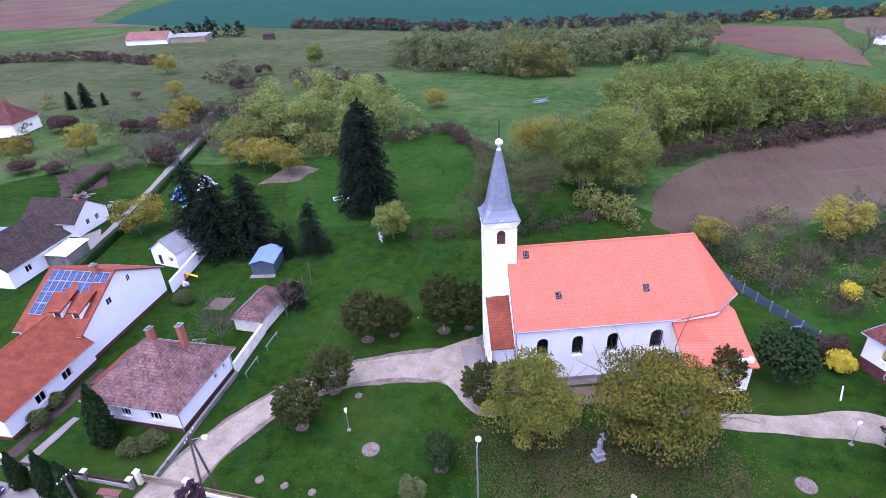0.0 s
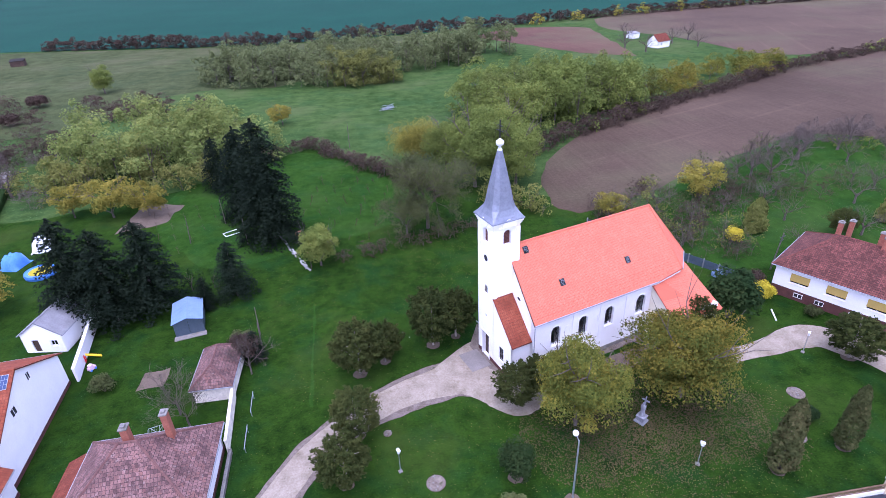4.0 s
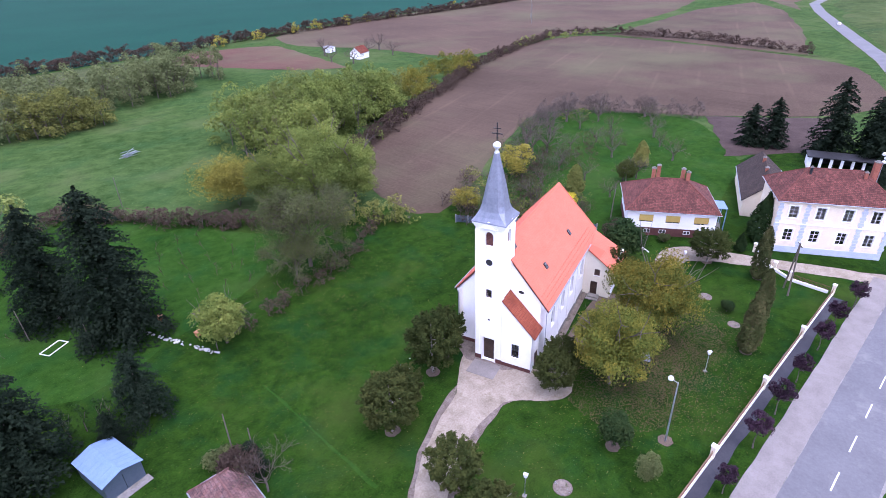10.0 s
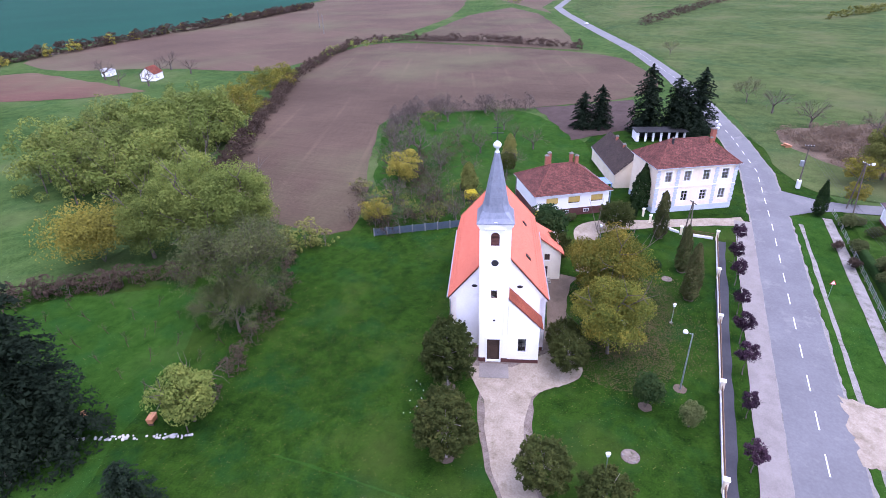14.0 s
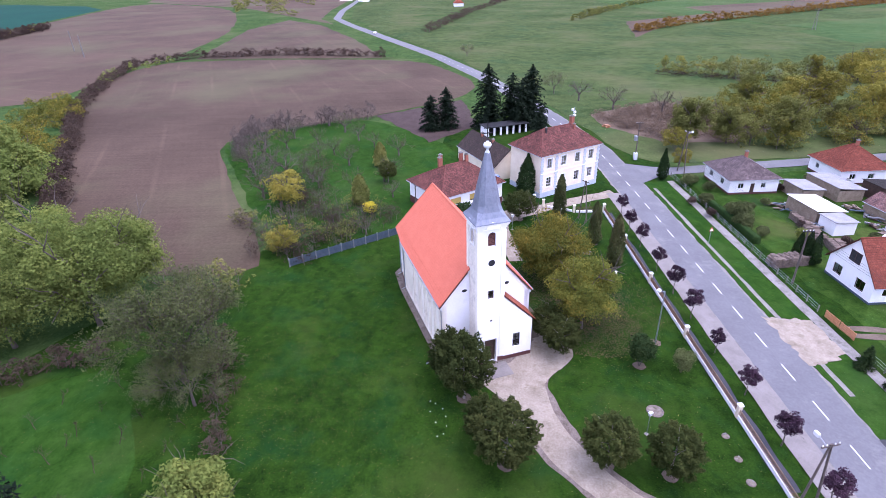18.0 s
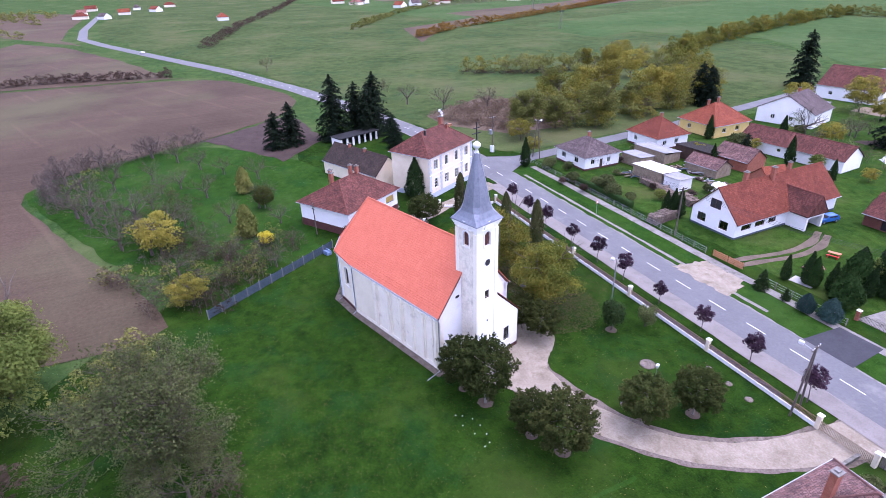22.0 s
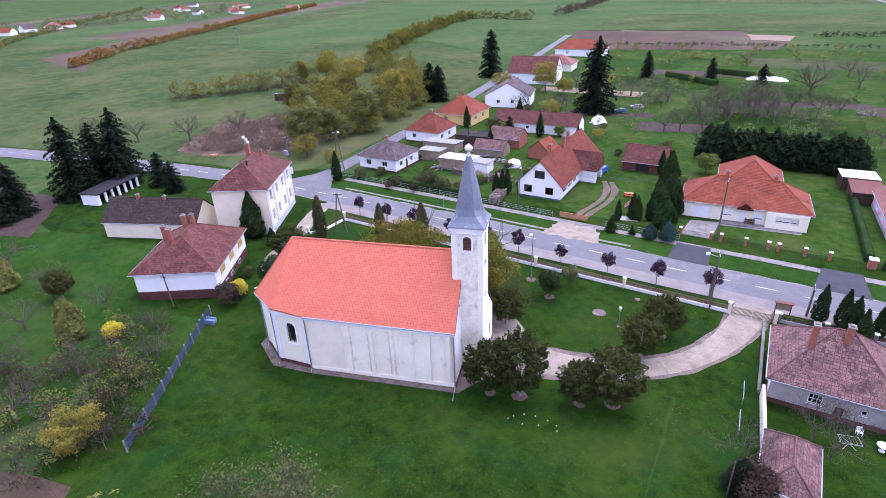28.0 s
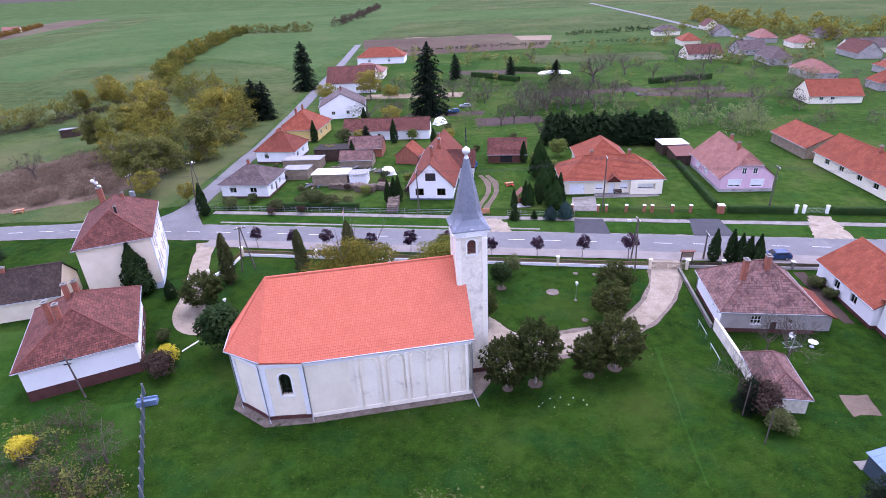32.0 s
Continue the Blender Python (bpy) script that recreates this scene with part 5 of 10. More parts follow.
strip("lawn_track", [(-30.6, 72), (-30.3, 63.7), (-30.4, 55), (-30.3, 49)], 0.13, M["grass_light"], 0.007, "faint worn wheel track in the lawn", "path", 0.08)
for k, (m, x0, x1, y0, y1) in enumerate((("grass", -58, -6, -96, -74), ("grass_light", -104, -62, -92, -70), ("garden_soil", -92, -43, -119, -112), ("stubble", 8, 48, -118, -108), ("grass", -40, 40, -150, -128), ("garden_soil", -30, 20, -172, -160), ("meadow", -90, -20, -220, -190), ("grass_light", 6, 56, -200, -172))):
    patch("garden_strip", [(x0, y0), (x1, y0 + 1), (x1 - 1, y1), (x0 + 1, y1 - 1)], M[m], 0.014 + 0.001 * k, "strip of garden land", "field", 0.2, 3, 50 + k)
strip("road_main", ROAD, 3.3, M["asphalt"], 0.085, "worn grey two-lane asphalt road", "road", 0.03, 0.5)
strip("road_side", SIDE, 2.3, M["asphalt"], 0.078, "narrow worn asphalt side street", "road", 0.08)
patch("road_junction", [(50, 14.4), (64, 14.4), (60.6, 8), (59.8, 3), (56, 3), (54, 9)], M["asphalt"], 0.092, "asphalt mouth of the side street", "road")

# broken centre line
dash = []
lx, ly = np.array(ROAD).T
for k in range(-20, 42):
    x = -12.8 + 6.32 * k
    y = float(np.interp(x, lx, ly))
    s = float(np.interp(x + 1, lx, ly) - np.interp(x - 1, lx, ly)) / 2
    bm = boxes((-1.45, 1.45, -0.07, 0.07, 0, 0.006))
    ob = part("lane_marking", bm, M["paint"]) if k == -20 else None
    if ob is None:
        ob = new("lane_marking", dash[0].data)
        bm.free()
    ob.matrix_basis = pose(x, y, 0.096, 0, 0, math.degrees(math.atan(s)))
    tagged(ob, "white dash of the road's broken centre line", "road marking", "centre line", "structure")
    dash.append(ob)


def walk_line(dy, x0, x1):
    return [(x, float(np.interp(x, lx, ly)) + dy) for x in np.arange(x0, x1 + 1, 6.0)]


strip("pavement_north", walk_line(4.82, -140, 47), 1.45, M["sidewalk"], 0.1, "pale gravel footway beside the road", "pavement", 0.05)
strip("path_dark", walk_line(8.75, -30, 36), 0.75, M["asphalt_dark"], 0.03, "dark asphalt strip beside the churchyard wall", "pavement", 0.08)
strip("pavement_south", walk_line(-9.7, -140, 52), 0.8, M["concrete"], 0.09, "narrow concrete footway", "pavement", 0.04)
strip("verge_south", walk_line(-6.3, -110, 52), 2.9, M["grass_light"], 0.022, "worn olive grass verge with a shallow ditch", "verge", 0.2)
strip("ditch_lining", walk_line(-4.9, -18, 52), 0.3, M["concrete"], 0.03, "concrete-lined roadside ditch", "ditch", 0.05)
strip("field_track", [(262, 200), (250, 140), (245, 78)], 1.6, M["meadow"], 0.06, "grassy field track", "path", 0.2)

# churchyard paths
strip("path_edge", [(-37, 24.5), (-36.2, 30), (-34.4, 36), (-31.6, 41.5), (-27.5, 45.6), (-22.4, 48.6), (-16.5, 50.6), (-11, 51)], [2.7, 2.6, 2.3, 2.1, 2.15, 2.5, 3.0, 3.5], M["gravel_rough"], 0.03, "brown rough gravel edging of the path", "path", 0.12, 0.6, 4)
strip("path_church", [(-37, 24.5), (-36.2, 30), (-34.4, 36), (-31.6, 41.5), (-27.5, 45.6), (-22.4, 48.6), (-16.5, 50.6), (-11, 51)], [2.4, 2.2, 1.75, 1.55, 1.55, 1.85, 2.3, 3.0], M["gravel"], 0.05, "pale gravel path curving to the church door", "path", 0.06, 0.6)
patch("path_forecourt", [(-10.4, 57.1), (-9.1, 57.4), (-7.6, 56.5), (-6.0, 49.5), (-4.6, 48.4), (-3.6, 46.6), (-4.4, 44.8), (-6.2, 43.4), (-8.2, 43.4), (-9.8, 44.6), (-11.1, 46.2), (-12.6, 47.8), (-14.6, 48.8), (-16.8, 49.0), (-17.5, 51), (-15.5, 53.2), (-13.2, 55.2)], M["gravel"], 0.056, "pale gravel forecourt", "path", 0.04, 0.7, 3, soften=True)
strip("path_along_church", [(-5.5, 46), (2, 48.4), (10, 50.2), (16, 49.5)], 1.5, M["dirt"], 0.03, "bare earth path under the trees", "path", 0.2)
strip("path_east", [(16, 47), (21, 47.2), (27, 48), (32, 49.5), (35.5, 46), (37.5, 41), (39.5, 36), (42, 30.5), (44, 25), (45, 21)], [1.1, 1.2, 1.7, 2.3, 2.4, 1.9, 1.6, 1.5, 1.5, 2.0], M["gravel"], 0.052, "pale gravel path to the street", "path", 0.12)
ob = part("doorstep_slab", boxes((-4.6, -2.0, -1.95, 1.6, 0, 0.1)), M["sidewalk"])
ob.matrix_basis = pose(-7.35, 54.6, 0, 0, 0, 16.5)
tagged(ob, "pale concrete slab before the church door", "paving slab", kind="structure")
patch("apron_gravel", [(-1.5, 15.6), (-12, 15.9), (-11, 11.5), (-9, 9.8), (-2.5, 9.8)], M["gravel"], 0.104, "broken gravel drive mouth", "pavement", 0.22, 0.6, 1)
patch("apron_asphalt_a", [(-23.4, 15.9), (-29.8, 16.1), (-29.3, 9.3), (-23.9, 9.3)], M["asphalt_dark"], 0.098, "dark asphalt drive mouth", "pavement")
patch("apron_asphalt_b", [(-44.0, 16.4), (-51.2, 16.6), (-50.6, 8.9), (-45.2, 8.9)], M["asphalt_dark"], 0.098, "dark asphalt drive mouth", "pavement")
patch("apron_gravel_b", [(-63.6, 16.9), (-69.9, 17.1), (-70.6, 7.4), (-66.8, 7.2)], M["gravel"], 0.104, "gravel drive mouth", "pavement", 0.2, 0.8, 2)
strip("drive_rut", [(-6, 8), (-7, 2), (-8.4, -5), (-7.9, -12), (-5.4, -17)], 0.55, M["dirt"], 0.03, "worn wheel rut of the driveway", "path", 0.12)
strip("drive_rut", [(-4.3, 8), (-5.3, 2), (-6.7, -5), (-6.2, -12), (-3.7, -17)], 0.55, M["dirt"], 0.03, "worn wheel rut of the driveway", "path", 0.12)


# ---- the church ----
CX, CY, CTURN = -7.25, 54.62, 16.5
church = thing("church", CX, CY, CTURN, "white rendered village church with orange tiled roof and grey tin spire", "church")


def arch_piece(wall, bm, s0, s1, z0, z1, o0, o1, sides=8):
    """Fills the corners above a round arch in a square-headed hole."""
    r = (s1 - s0) / 2
    zc, sc = z1 - r, (s0 + s1) / 2
    for sign in (-1, 1):
        for i in range(sides):
            a0, a1 = math.pi / 2 * i / sides, math.pi / 2 * (i + 1) / sides
            p = [(sc + sign * r * math.cos(a), zc + r * math.sin(a)) for a in (a0, a1)]
            q = [p[0], p[1], (p[1][0], z1), (p[0][0], z1)]
            front = [bm.verts.new(wall.at(s, o1, z)) for s, z in q]
            back = [bm.verts.new(wall.at(s, o0, z)) for s, z in q]
            bm.faces.new(front)
            bm.faces.new(back[::-1])
            for k in range(4):
                bm.faces.new((front[(k + 1) % 4], front[k], back[k], back[(k + 1) % 4]))


def arch_ring(wall, bm, s0, s1, z0, z1, width, o0, o1, sides=10):
    """A raised band round an arched opening."""
    r = (s1 - s0) / 2
    zc, sc = z1 - r, (s0 + s1) / 2
    path = [(s0, z0, -1, 0)] + [(sc - r * math.cos(math.pi * i / sides), zc + r * math.sin(math.pi * i / sides), -math.cos(math.pi * i / sides), math.sin(math.pi * i / sides)) for i in range(sides + 1)] + [(s1, z0, 1, 0)]
    ring = []
    for s, z, ds, dz in path:
        ring.append([bm.verts.new(wall.at(*p)) for p in ((s, o0, z), (s, o1, z), (s + ds * width, o1, z + dz * width), (s + ds * width, o0, z + dz * width))])
    for a, b in zip(ring, ring[1:]):
        for k in range(4):
            bm.faces.new((a[k], a[(k + 1) % 4], b[(k + 1) % 4], b[k]))


def arched_window(wall, parent, hole, frame, label="", louvre=False, deep=0.25):
    s0, s1, z0, z1 = hole
    bm = bmesh.new()
    arch_piece(wall, bm, s0, s1, z0, z1, -0.5, 0.0)
    part("arch_head", bm, M["white"], parent)
    bm = bmesh.new()
    arch_ring(wall, bm, s0 + 0.07, s1 - 0.07, z0, z1 - 0.07, 0.07, -deep - 0.08, -deep)
    sc = (s0 + s1) / 2
    if louvre:
        n = int((z1 - z0) / 0.17)
        for i in range(n):
            z = z0 + 0.05 + i * 0.17
            half = (s1 - s0) / 2 - 0.06
            up = z + 0.1 - (z1 - (s1 - s0) / 2)
            if up > 0:
                half = math.sqrt(max(0.0, half * half - up * up))
            if half > 0.05:
                wall.block(bm, sc - half, sc + half, -deep - 0.06, -deep + 0.02, z, z + 0.1)
    else:
        wall.block(bm, sc - 0.03, sc + 0.03, -deep - 0.05, -deep - 0.01, z0 + 0.05, z1 - 0.06)
        for i in range(1, 4):
            z = z0 + (z1 - z0) * i / 4
            wall.block(bm, s0 + 0.1, s1 - 0.1, -deep - 0.045, -deep - 0.015, z - 0.025, z + 0.025)
    w = part("window", bm, frame, parent, label)
    bm = bmesh.new()
    wall.block(bm, s0 + 0.02, s1 - 0.02, -deep - 0.12, -deep - 0.1, z0, z1 - 0.02)
    part("pane", bm, M["dark_void"] if louvre else M["glass"], w)
    bm = bmesh.new()
    wall.block(bm, s0 - 0.1, s1 + 0.1, -deep, 0.09, z0 - 0.12, z0 - 0.004)
    part("sill", bm, M["white"], w)
    bm = bmesh.new()
    arch_ring(wall, bm, s0, s1, z0, z1, 0.16, 0.004, 0.05)
    part("surround", bm, M["white"], w)
    return w


def round_opening(wall, parent, s, z, r, squash=1.0, name="round_window"):
    """A dark round light set in a raised ring."""
    bm = bmesh.new()
    n = 20
    ring = []
    for i in range(n):
        c, d = math.cos(2 * math.pi * i / n), math.sin(2 * math.pi * i / n) * squash
        ring.append([bm.verts.new(wall.at(s + c * k, o, z + d * k)) for k, o in ((r, -0.1), (r, 0.05), (r + 0.1, 0.05), (r + 0.1, 0.004))])
    for i in range(n):
        a, b = ring[i], ring[(i + 1) % n]
        for k in range(3):
            bm.faces.new((a[k], a[k + 1], b[k + 1], b[k]))
    w = part(name, bm, M["white"], parent)
    bm = bmesh.new()
    bm.faces.new([bm.verts.new(wall.at(s + r * math.cos(2 * math.pi * i / n), 0.012, z + r * squash * math.sin(2 * math.pi * i / n))) for i in range(n)])
    part("pane", bm, M["dark_void"], w)


# tower: a square shaft with openings on each face
TH, TZ = 1.68, 18.4
tower_sides = {"west": ((-TH, TH), (-TH, -TH)), "south": ((-TH, -TH), (TH, -TH)), "east": ((TH, -TH), (TH, TH)), "north": ((TH, TH), (-TH, TH))}
tower = part("tower", boxes((-TH + 0.45, TH - 0.45, -TH + 0.45, TH - 0.45, 15.6, 15.8)), M["wood_dark"], church)
for side, (a, b) in tower_sides.items():
    belfry = (1.2, 2.16, 16.2, 18.0)
    holes = [belfry] if side != "east" else []
    if side == "west":
        holes += [(1.32, 2.04, 9.4, 10.5), (0.95, 2.5, 0.12, 3.45)]
    shift = 0.5 if side in ("south", "north") else 0.0
    dx = (Vector(b) - Vector(a)).normalized() * shift
    wl = Wall((a[0] + dx.x, a[1] + dx.y), (b[0] - dx.x, b[1] - dx.y), 0, TZ, 0.5, [(h[0] - shift, h[1] - shift, h[2], h[3]) for h in holes])
    bm = bmesh.new()
    wl.build(bm)
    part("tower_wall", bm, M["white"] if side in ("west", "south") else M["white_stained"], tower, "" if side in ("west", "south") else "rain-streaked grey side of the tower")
    if side != "east":
        arched_window(wl, tower, (belfry[0] - shift, belfry[1] - shift, belfry[2], belfry[3]), M["rust_louvre"], "rust-red louvred belfry opening", True)
    if side == "west":
        wl.window(tower, (1.32, 2.04, 9.4, 10.5), M["brown_frame"], (1, 2))
        round_opening(wl, tower, 1.7, 14.15, 0.42)
        round_opening(wl, tower, 1.75, 6.3, 0.15, name="vent_hole")
        wl.door(church, (0.95, 2.5, 0.12, 3.45), M["wood_dark"], 0.4, 3, "entrance_door")
        bm = bmesh.new()
        wl.block(bm, 0.8, 0.95, 0.004, 0.1, 0, 3.6)
        wl.block(bm, 2.5, 2.65, 0.004, 0.1, 0, 3.6)
        wl.block(bm, 0.8, 2.65, 0.004, 0.1, 3.6, 3.78)
        part("door_surround", bm, M["white"], church)
    if side in ("west", "south"):
        pass
    # corner strips and string course
    L = wl.length
    for s0, s1 in ((-shift, -shift + 0.5), (L + shift - 0.5, L + shift)):
        bm = bmesh.new()
        wl.block(bm, s0, s1, 0.003, 0.07, 0.7, 18.05)
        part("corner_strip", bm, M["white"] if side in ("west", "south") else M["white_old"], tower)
    bm = bmesh.new()
    wl.block(bm, -shift + (0.0 if shift else -0.06), L + shift - (0.0 if shift else -0.06), 0.003, 0.06, 0, 0.68)
    if side == "west":
        bm.free()
        bm = bmesh.new()
        wl.block(bm, -0.06, 0.79, 0.003, 0.06, 0, 0.68)
        wl.block(bm, 2.67, L, 0.003, 0.06, 0, 0.68)
    part("plinth", bm, M["plinth"], tower, "dark painted plinth")

# cornice with a curved hood on each face, under the spire
bm = bmesh.new()
for o, z0, z1 in ((0.08, 18.4, 18.62), (0.17, 18.62, 18.84), (0.28, 18.84, 19.1)):
    box(bm, -TH - o, TH + o, -TH - o, TH + o, z0 + 0.002, z1)
part("cornice", bm, M["white"], tower)
bm = bmesh.new()
for k in range(4):
    rot = Matrix.Rotation(math.pi / 2 * k, 4, "Z")
    n = 10
    prof = [(-1.1, 18.45)] + [(-0.75 * math.cos(math.pi * i / n), 18.5 + 0.85 * math.sin(math.pi * i / n)) for i in range(n + 1)] + [(1.1, 18.45)]
    front = [bm.verts.new(rot @ Vector((x, -TH - 0.31, z))) for x, z in prof]
    back = [bm.verts.new(rot @ Vector((x, -TH + 0.3, z))) for x, z in prof]
    bm.faces.new(front)
    for i in range(len(prof)):
        j = (i + 1) % len(prof)
        bm.faces.new((front[j], front[i], back[i], back[j]))
part("hood", bm, M["white"], tower, "curved white hood mould under the spire")

# spire: flared skirt, then a tall eight-sided cone
bm = bmesh.new()
rings = []
for half, cut, z in ((2.08, 0.02, 19.1), (2.06, 0.02, 19.2), (1.75, 0.22, 19.65), (1.48, 0.48, 20.25), (1.32, 0.55, 20.9), (0.98, 0.41, 22.9), (0.6, 0.25, 24.8), (0.24, 0.1, 26.55)):
    pts = []
    for sx, sy in ((1, -1), (1, 1), (-1, 1), (-1, -1)):
        a, b = (half, half - cut), (half - cut, half)
        seq = (a, b) if sx * sy > 0 else (b, a)
        for px, py in seq:
            pts.append((sx * px, sy * py))
    rings.append([bm.verts.new((x, y, z)) for x, y in pts])
for a, b in zip(rings, rings[1:]):
    for i in range(8):
        bm.faces.new((a[i], a[(i + 1) % 8], b[(i + 1) % 8], b[i]))
bm.faces.new(rings[0][::-1])
bm.faces.new(rings[-1])
bmesh.ops.recalc_face_normals(bm, faces=bm.faces)
spire = part("spire", bm, M["spire_tin"], church, "grey tin spire with standing seams")
bm = bmesh.new()
for i in range(8):
    for lo, hi in zip(range(3, 7), range(4, 8)):
        pass
seam = [[(math.cos(a) * r, math.sin(a) * r, z) for r, z in ((1.52, 20.3), (1.38, 20.9), (1.02, 22.9), (0.64, 24.8), (0.26, 26.5))] for a in (math.radians(22.5 + 45 * i) for i in range(8))]
for line in seam:
    for p, q in zip(line, line[1:]):
        tube(bm, p, q, 0.035, sides=5)
for z, r in ((21.9, 1.24), (23.4, 0.94), (24.9, 0.64)):
    for i in range(8):
        a, b = (math.radians(22.5 + 45 * k) for k in (i, i + 1))
        tube(bm, (r * math.cos(a), r * math.sin(a), z), (r * math.cos(b), r * math.sin(b), z), 0.02, sides=4)
part("seams", bm, M["spire_tin"], spire)
bm = bmesh.new()
lathe(bm, [(0.25, 26.4), (0.27, 26.6), (0.16, 26.75), (0.14, 26.95), (0.22, 27.0), (0.4, 27.18), (0.43, 27.38), (0.36, 27.56), (0.16, 27.68), (0.07, 27.8)], 16)
part("finial_ball", bm, M["lamp_head"], spire, "pale metal ball", smooth=True)
part("cross", boxes((-0.045, 0.045, -0.045, 0.045, 27.75, 29.75), (-0.035, 0.035, -0.62, 0.62, 28.55, 28.64), (-0.035, 0.035, -0.42, 0.42, 29.1, 29.18)), M["iron"], spire, "dark iron double-barred cross")

# nave and chancel
VC = -0.5
G0 = 0.9
VN, VS = 5.2, -6.2
EZ, RZ = 7.95, 15.2
foot = [(G0, VS), (19.2, VS), (23.8, -5.5), (27.2, -2.4), (27.2, 1.4), (23.8, 4.6), (19.2, VN), (G0, VN)]
names = ["wall_south", "wall_chancel_south", "wall_apse_south", "wall_apse_east", "wall_apse_north", "wall_chancel_north", "wall_north", "wall_west"]
swin = [(3.35, 4.65), (7.35, 8.65), (11.35, 12.65), (16.3, 17.8)]
walls = {}
for i, nm in enumerate(names):
    a, b = foot[i], foot[(i + 1) % len(foot)]
    holes = []
    if nm == "wall_south":
        holes = [(s0 - G0, s1 - G0, 3.65, 6.45) for s0, s1 in swin]
    elif nm == "wall_chancel_north":
        holes = [(1.75, 3.05, 3.3, 6.3)]
    wl = Wall(a, b, 0, EZ, 0.6, holes)
    walls[nm] = wl
    bm = bmesh.new()
    wl.build(bm)
    if nm == "wall_west":
        ridge_s = VN - VC
        tri = [wl.at(0, 0, EZ), wl.at(wl.length, 0, EZ), wl.at(ridge_s, 0, RZ - 0.25)]
        front = [bm.verts.new(p) for p in tri]
        back = [bm.verts.new(p - wl.n * 0.6) for p in tri]
        bm.faces.new(front)
        bm.faces.new(back[::-1])
        for k in range(3):
            bm.faces.new((front[(k + 1) % 3], front[k], back[k], back[(k + 1) % 3]))
    part(nm, bm, M["white"] if nm in ("wall_south", "wall_west") else M["cream"] if "chancel_north" in nm or "apse" in nm else M["white_old"] if nm == "wall_north" else M["white"], church)
    if nm != "wall_west":
        bm = bmesh.new()
        wl.block(bm, 0, wl.length, 0.003, 0.28, 7.45, 7.8)
        wl.block(bm, 0, wl.length, 0.003, 0.14, 7.2, 7.45)
        part("eaves_cornice", bm, M["white"], church)
    bm = bmesh.new()
    wl.block(bm, 0, wl.length, 0.003, 0.08, 0, 0.55)
    part("plinth", bm, M["white_old"] if nm == "wall_north" else M["plinth"] if "south" not in nm else M["concrete"], church)
for s0, s1 in swin:
    arched_window(walls["wall_south"], church, (s0 - G0, s1 - G0, 3.65, 6.45), M["iron"], "tall round-arched leaded window")
arched_window(walls["wall_chancel_north"], church, (1.75, 3.05, 3.3, 6.3), M["iron"], "tall round-arched leaded window")

# corner strips on the chancel, pale blue-white
for nm in ("wall_apse_north", "wall_chancel_north", "wall_apse_east"):
    wl = walls[nm]
    for s0, s1 in ((0, 0.55), (wl.length - 0.55, wl.length)):
        bm = bmesh.new()
        wl.block(bm, s0, s1, 0.004, 0.07, 0.55, 7.2)
        part("corner_strip", bm, M["white_sheet"], church, "bright white painted corner strip")
wl = walls["wall_south"]
for s in (0.0, 5.5, 9.6, 13.6):
    bm = bmesh.new()
    wl.block(bm, s, s + 0.55, 0.004, 0.1, 0.55, 7.2)
    part("pilaster", bm, M["white"], church)
for s0 in (4.55, 9.05 + 0.35):
    bm = bmesh.new()
    arch_ring(wl, bm, s0, s0 + 0.6, 4.9, 5.9, 0.1, 0.004, 0.05)
    part("niche_frame", bm, M["white"], church)

# blind arches along the north wall
wl = walls["wall_north"]
for i, u in enumerate((12.3, 9.55, 7.05, 4.95, 2.85)):
    s = 19.2 - u
    w = 1.75 if i == 0 else 1.45 if i < 4 else 1.2
    bm = bmesh.new()
    arch_ring(wl, bm, s - w / 2, s + w / 2, 0.75, 6.95, 0.14, 0.004, 0.15)
    part("blind_arch", bm, M["white_old"], church)
for u in (13.7, 10.9, 8.3, 6.0, 3.9, 1.6):
    bm = bmesh.new()
    wl.block(bm, 19.2 - u - 0.17, 19.2 - u + 0.17, 0.004, 0.26, 0.55, 7.2)
    part("pilaster", bm, M["white_old"], church)
bm = bmesh.new()
wl.block(bm, 0.05, 4.7, 0.004, 0.035, 0.6, 7.15)
part("painted_panel", bm, M["cream"], church, "freshly rendered cream panel")

# main roof: two long slopes round the tower, and a hipped polygonal east end
ov = 0.4
NE, SE = VN + ov, VS - ov
R0, R1 = (TH + 0.02, VC, RZ), (22.3, VC, RZ)
edge = 0.72


def slope_z(v):
    half = VN + ov - VC if v > VC else VC - VS + ov
    return RZ - (RZ - 7.95) * abs(v - VC) / half


TW = TH + 0.02
CORN = (23.5, NE - 0.35, slope_z(NE - 0.35))
CORS = (23.5, SE + 0.35, slope_z(SE + 0.35))
planes = [
    [(edge, SE, 7.95), (19.2, SE, 7.95), CORS, R1, R0, (TW, -TW, slope_z(-TW)), (edge, -TW, slope_z(-TW))],
    [CORS, (27.7, -2.65, 7.95), R1],
    [(27.7, -2.65, 7.95), (27.7, 1.65, 7.95), R1],
    [(27.7, 1.65, 7.95), CORN, R1],
    [(19.2, NE, 7.95), (edge, NE, 7.95), (edge, TW, slope_z(TW)), (TW, TW, slope_z(TW)), R0, R1, CORN],
]
church_roof = tiled_roof(planes, M["tile_new"], church, 0.3, 0.02, 0.2, label="bright orange beaver-tail tile roof")
bm = bmesh.new()
rng = random.Random(4)
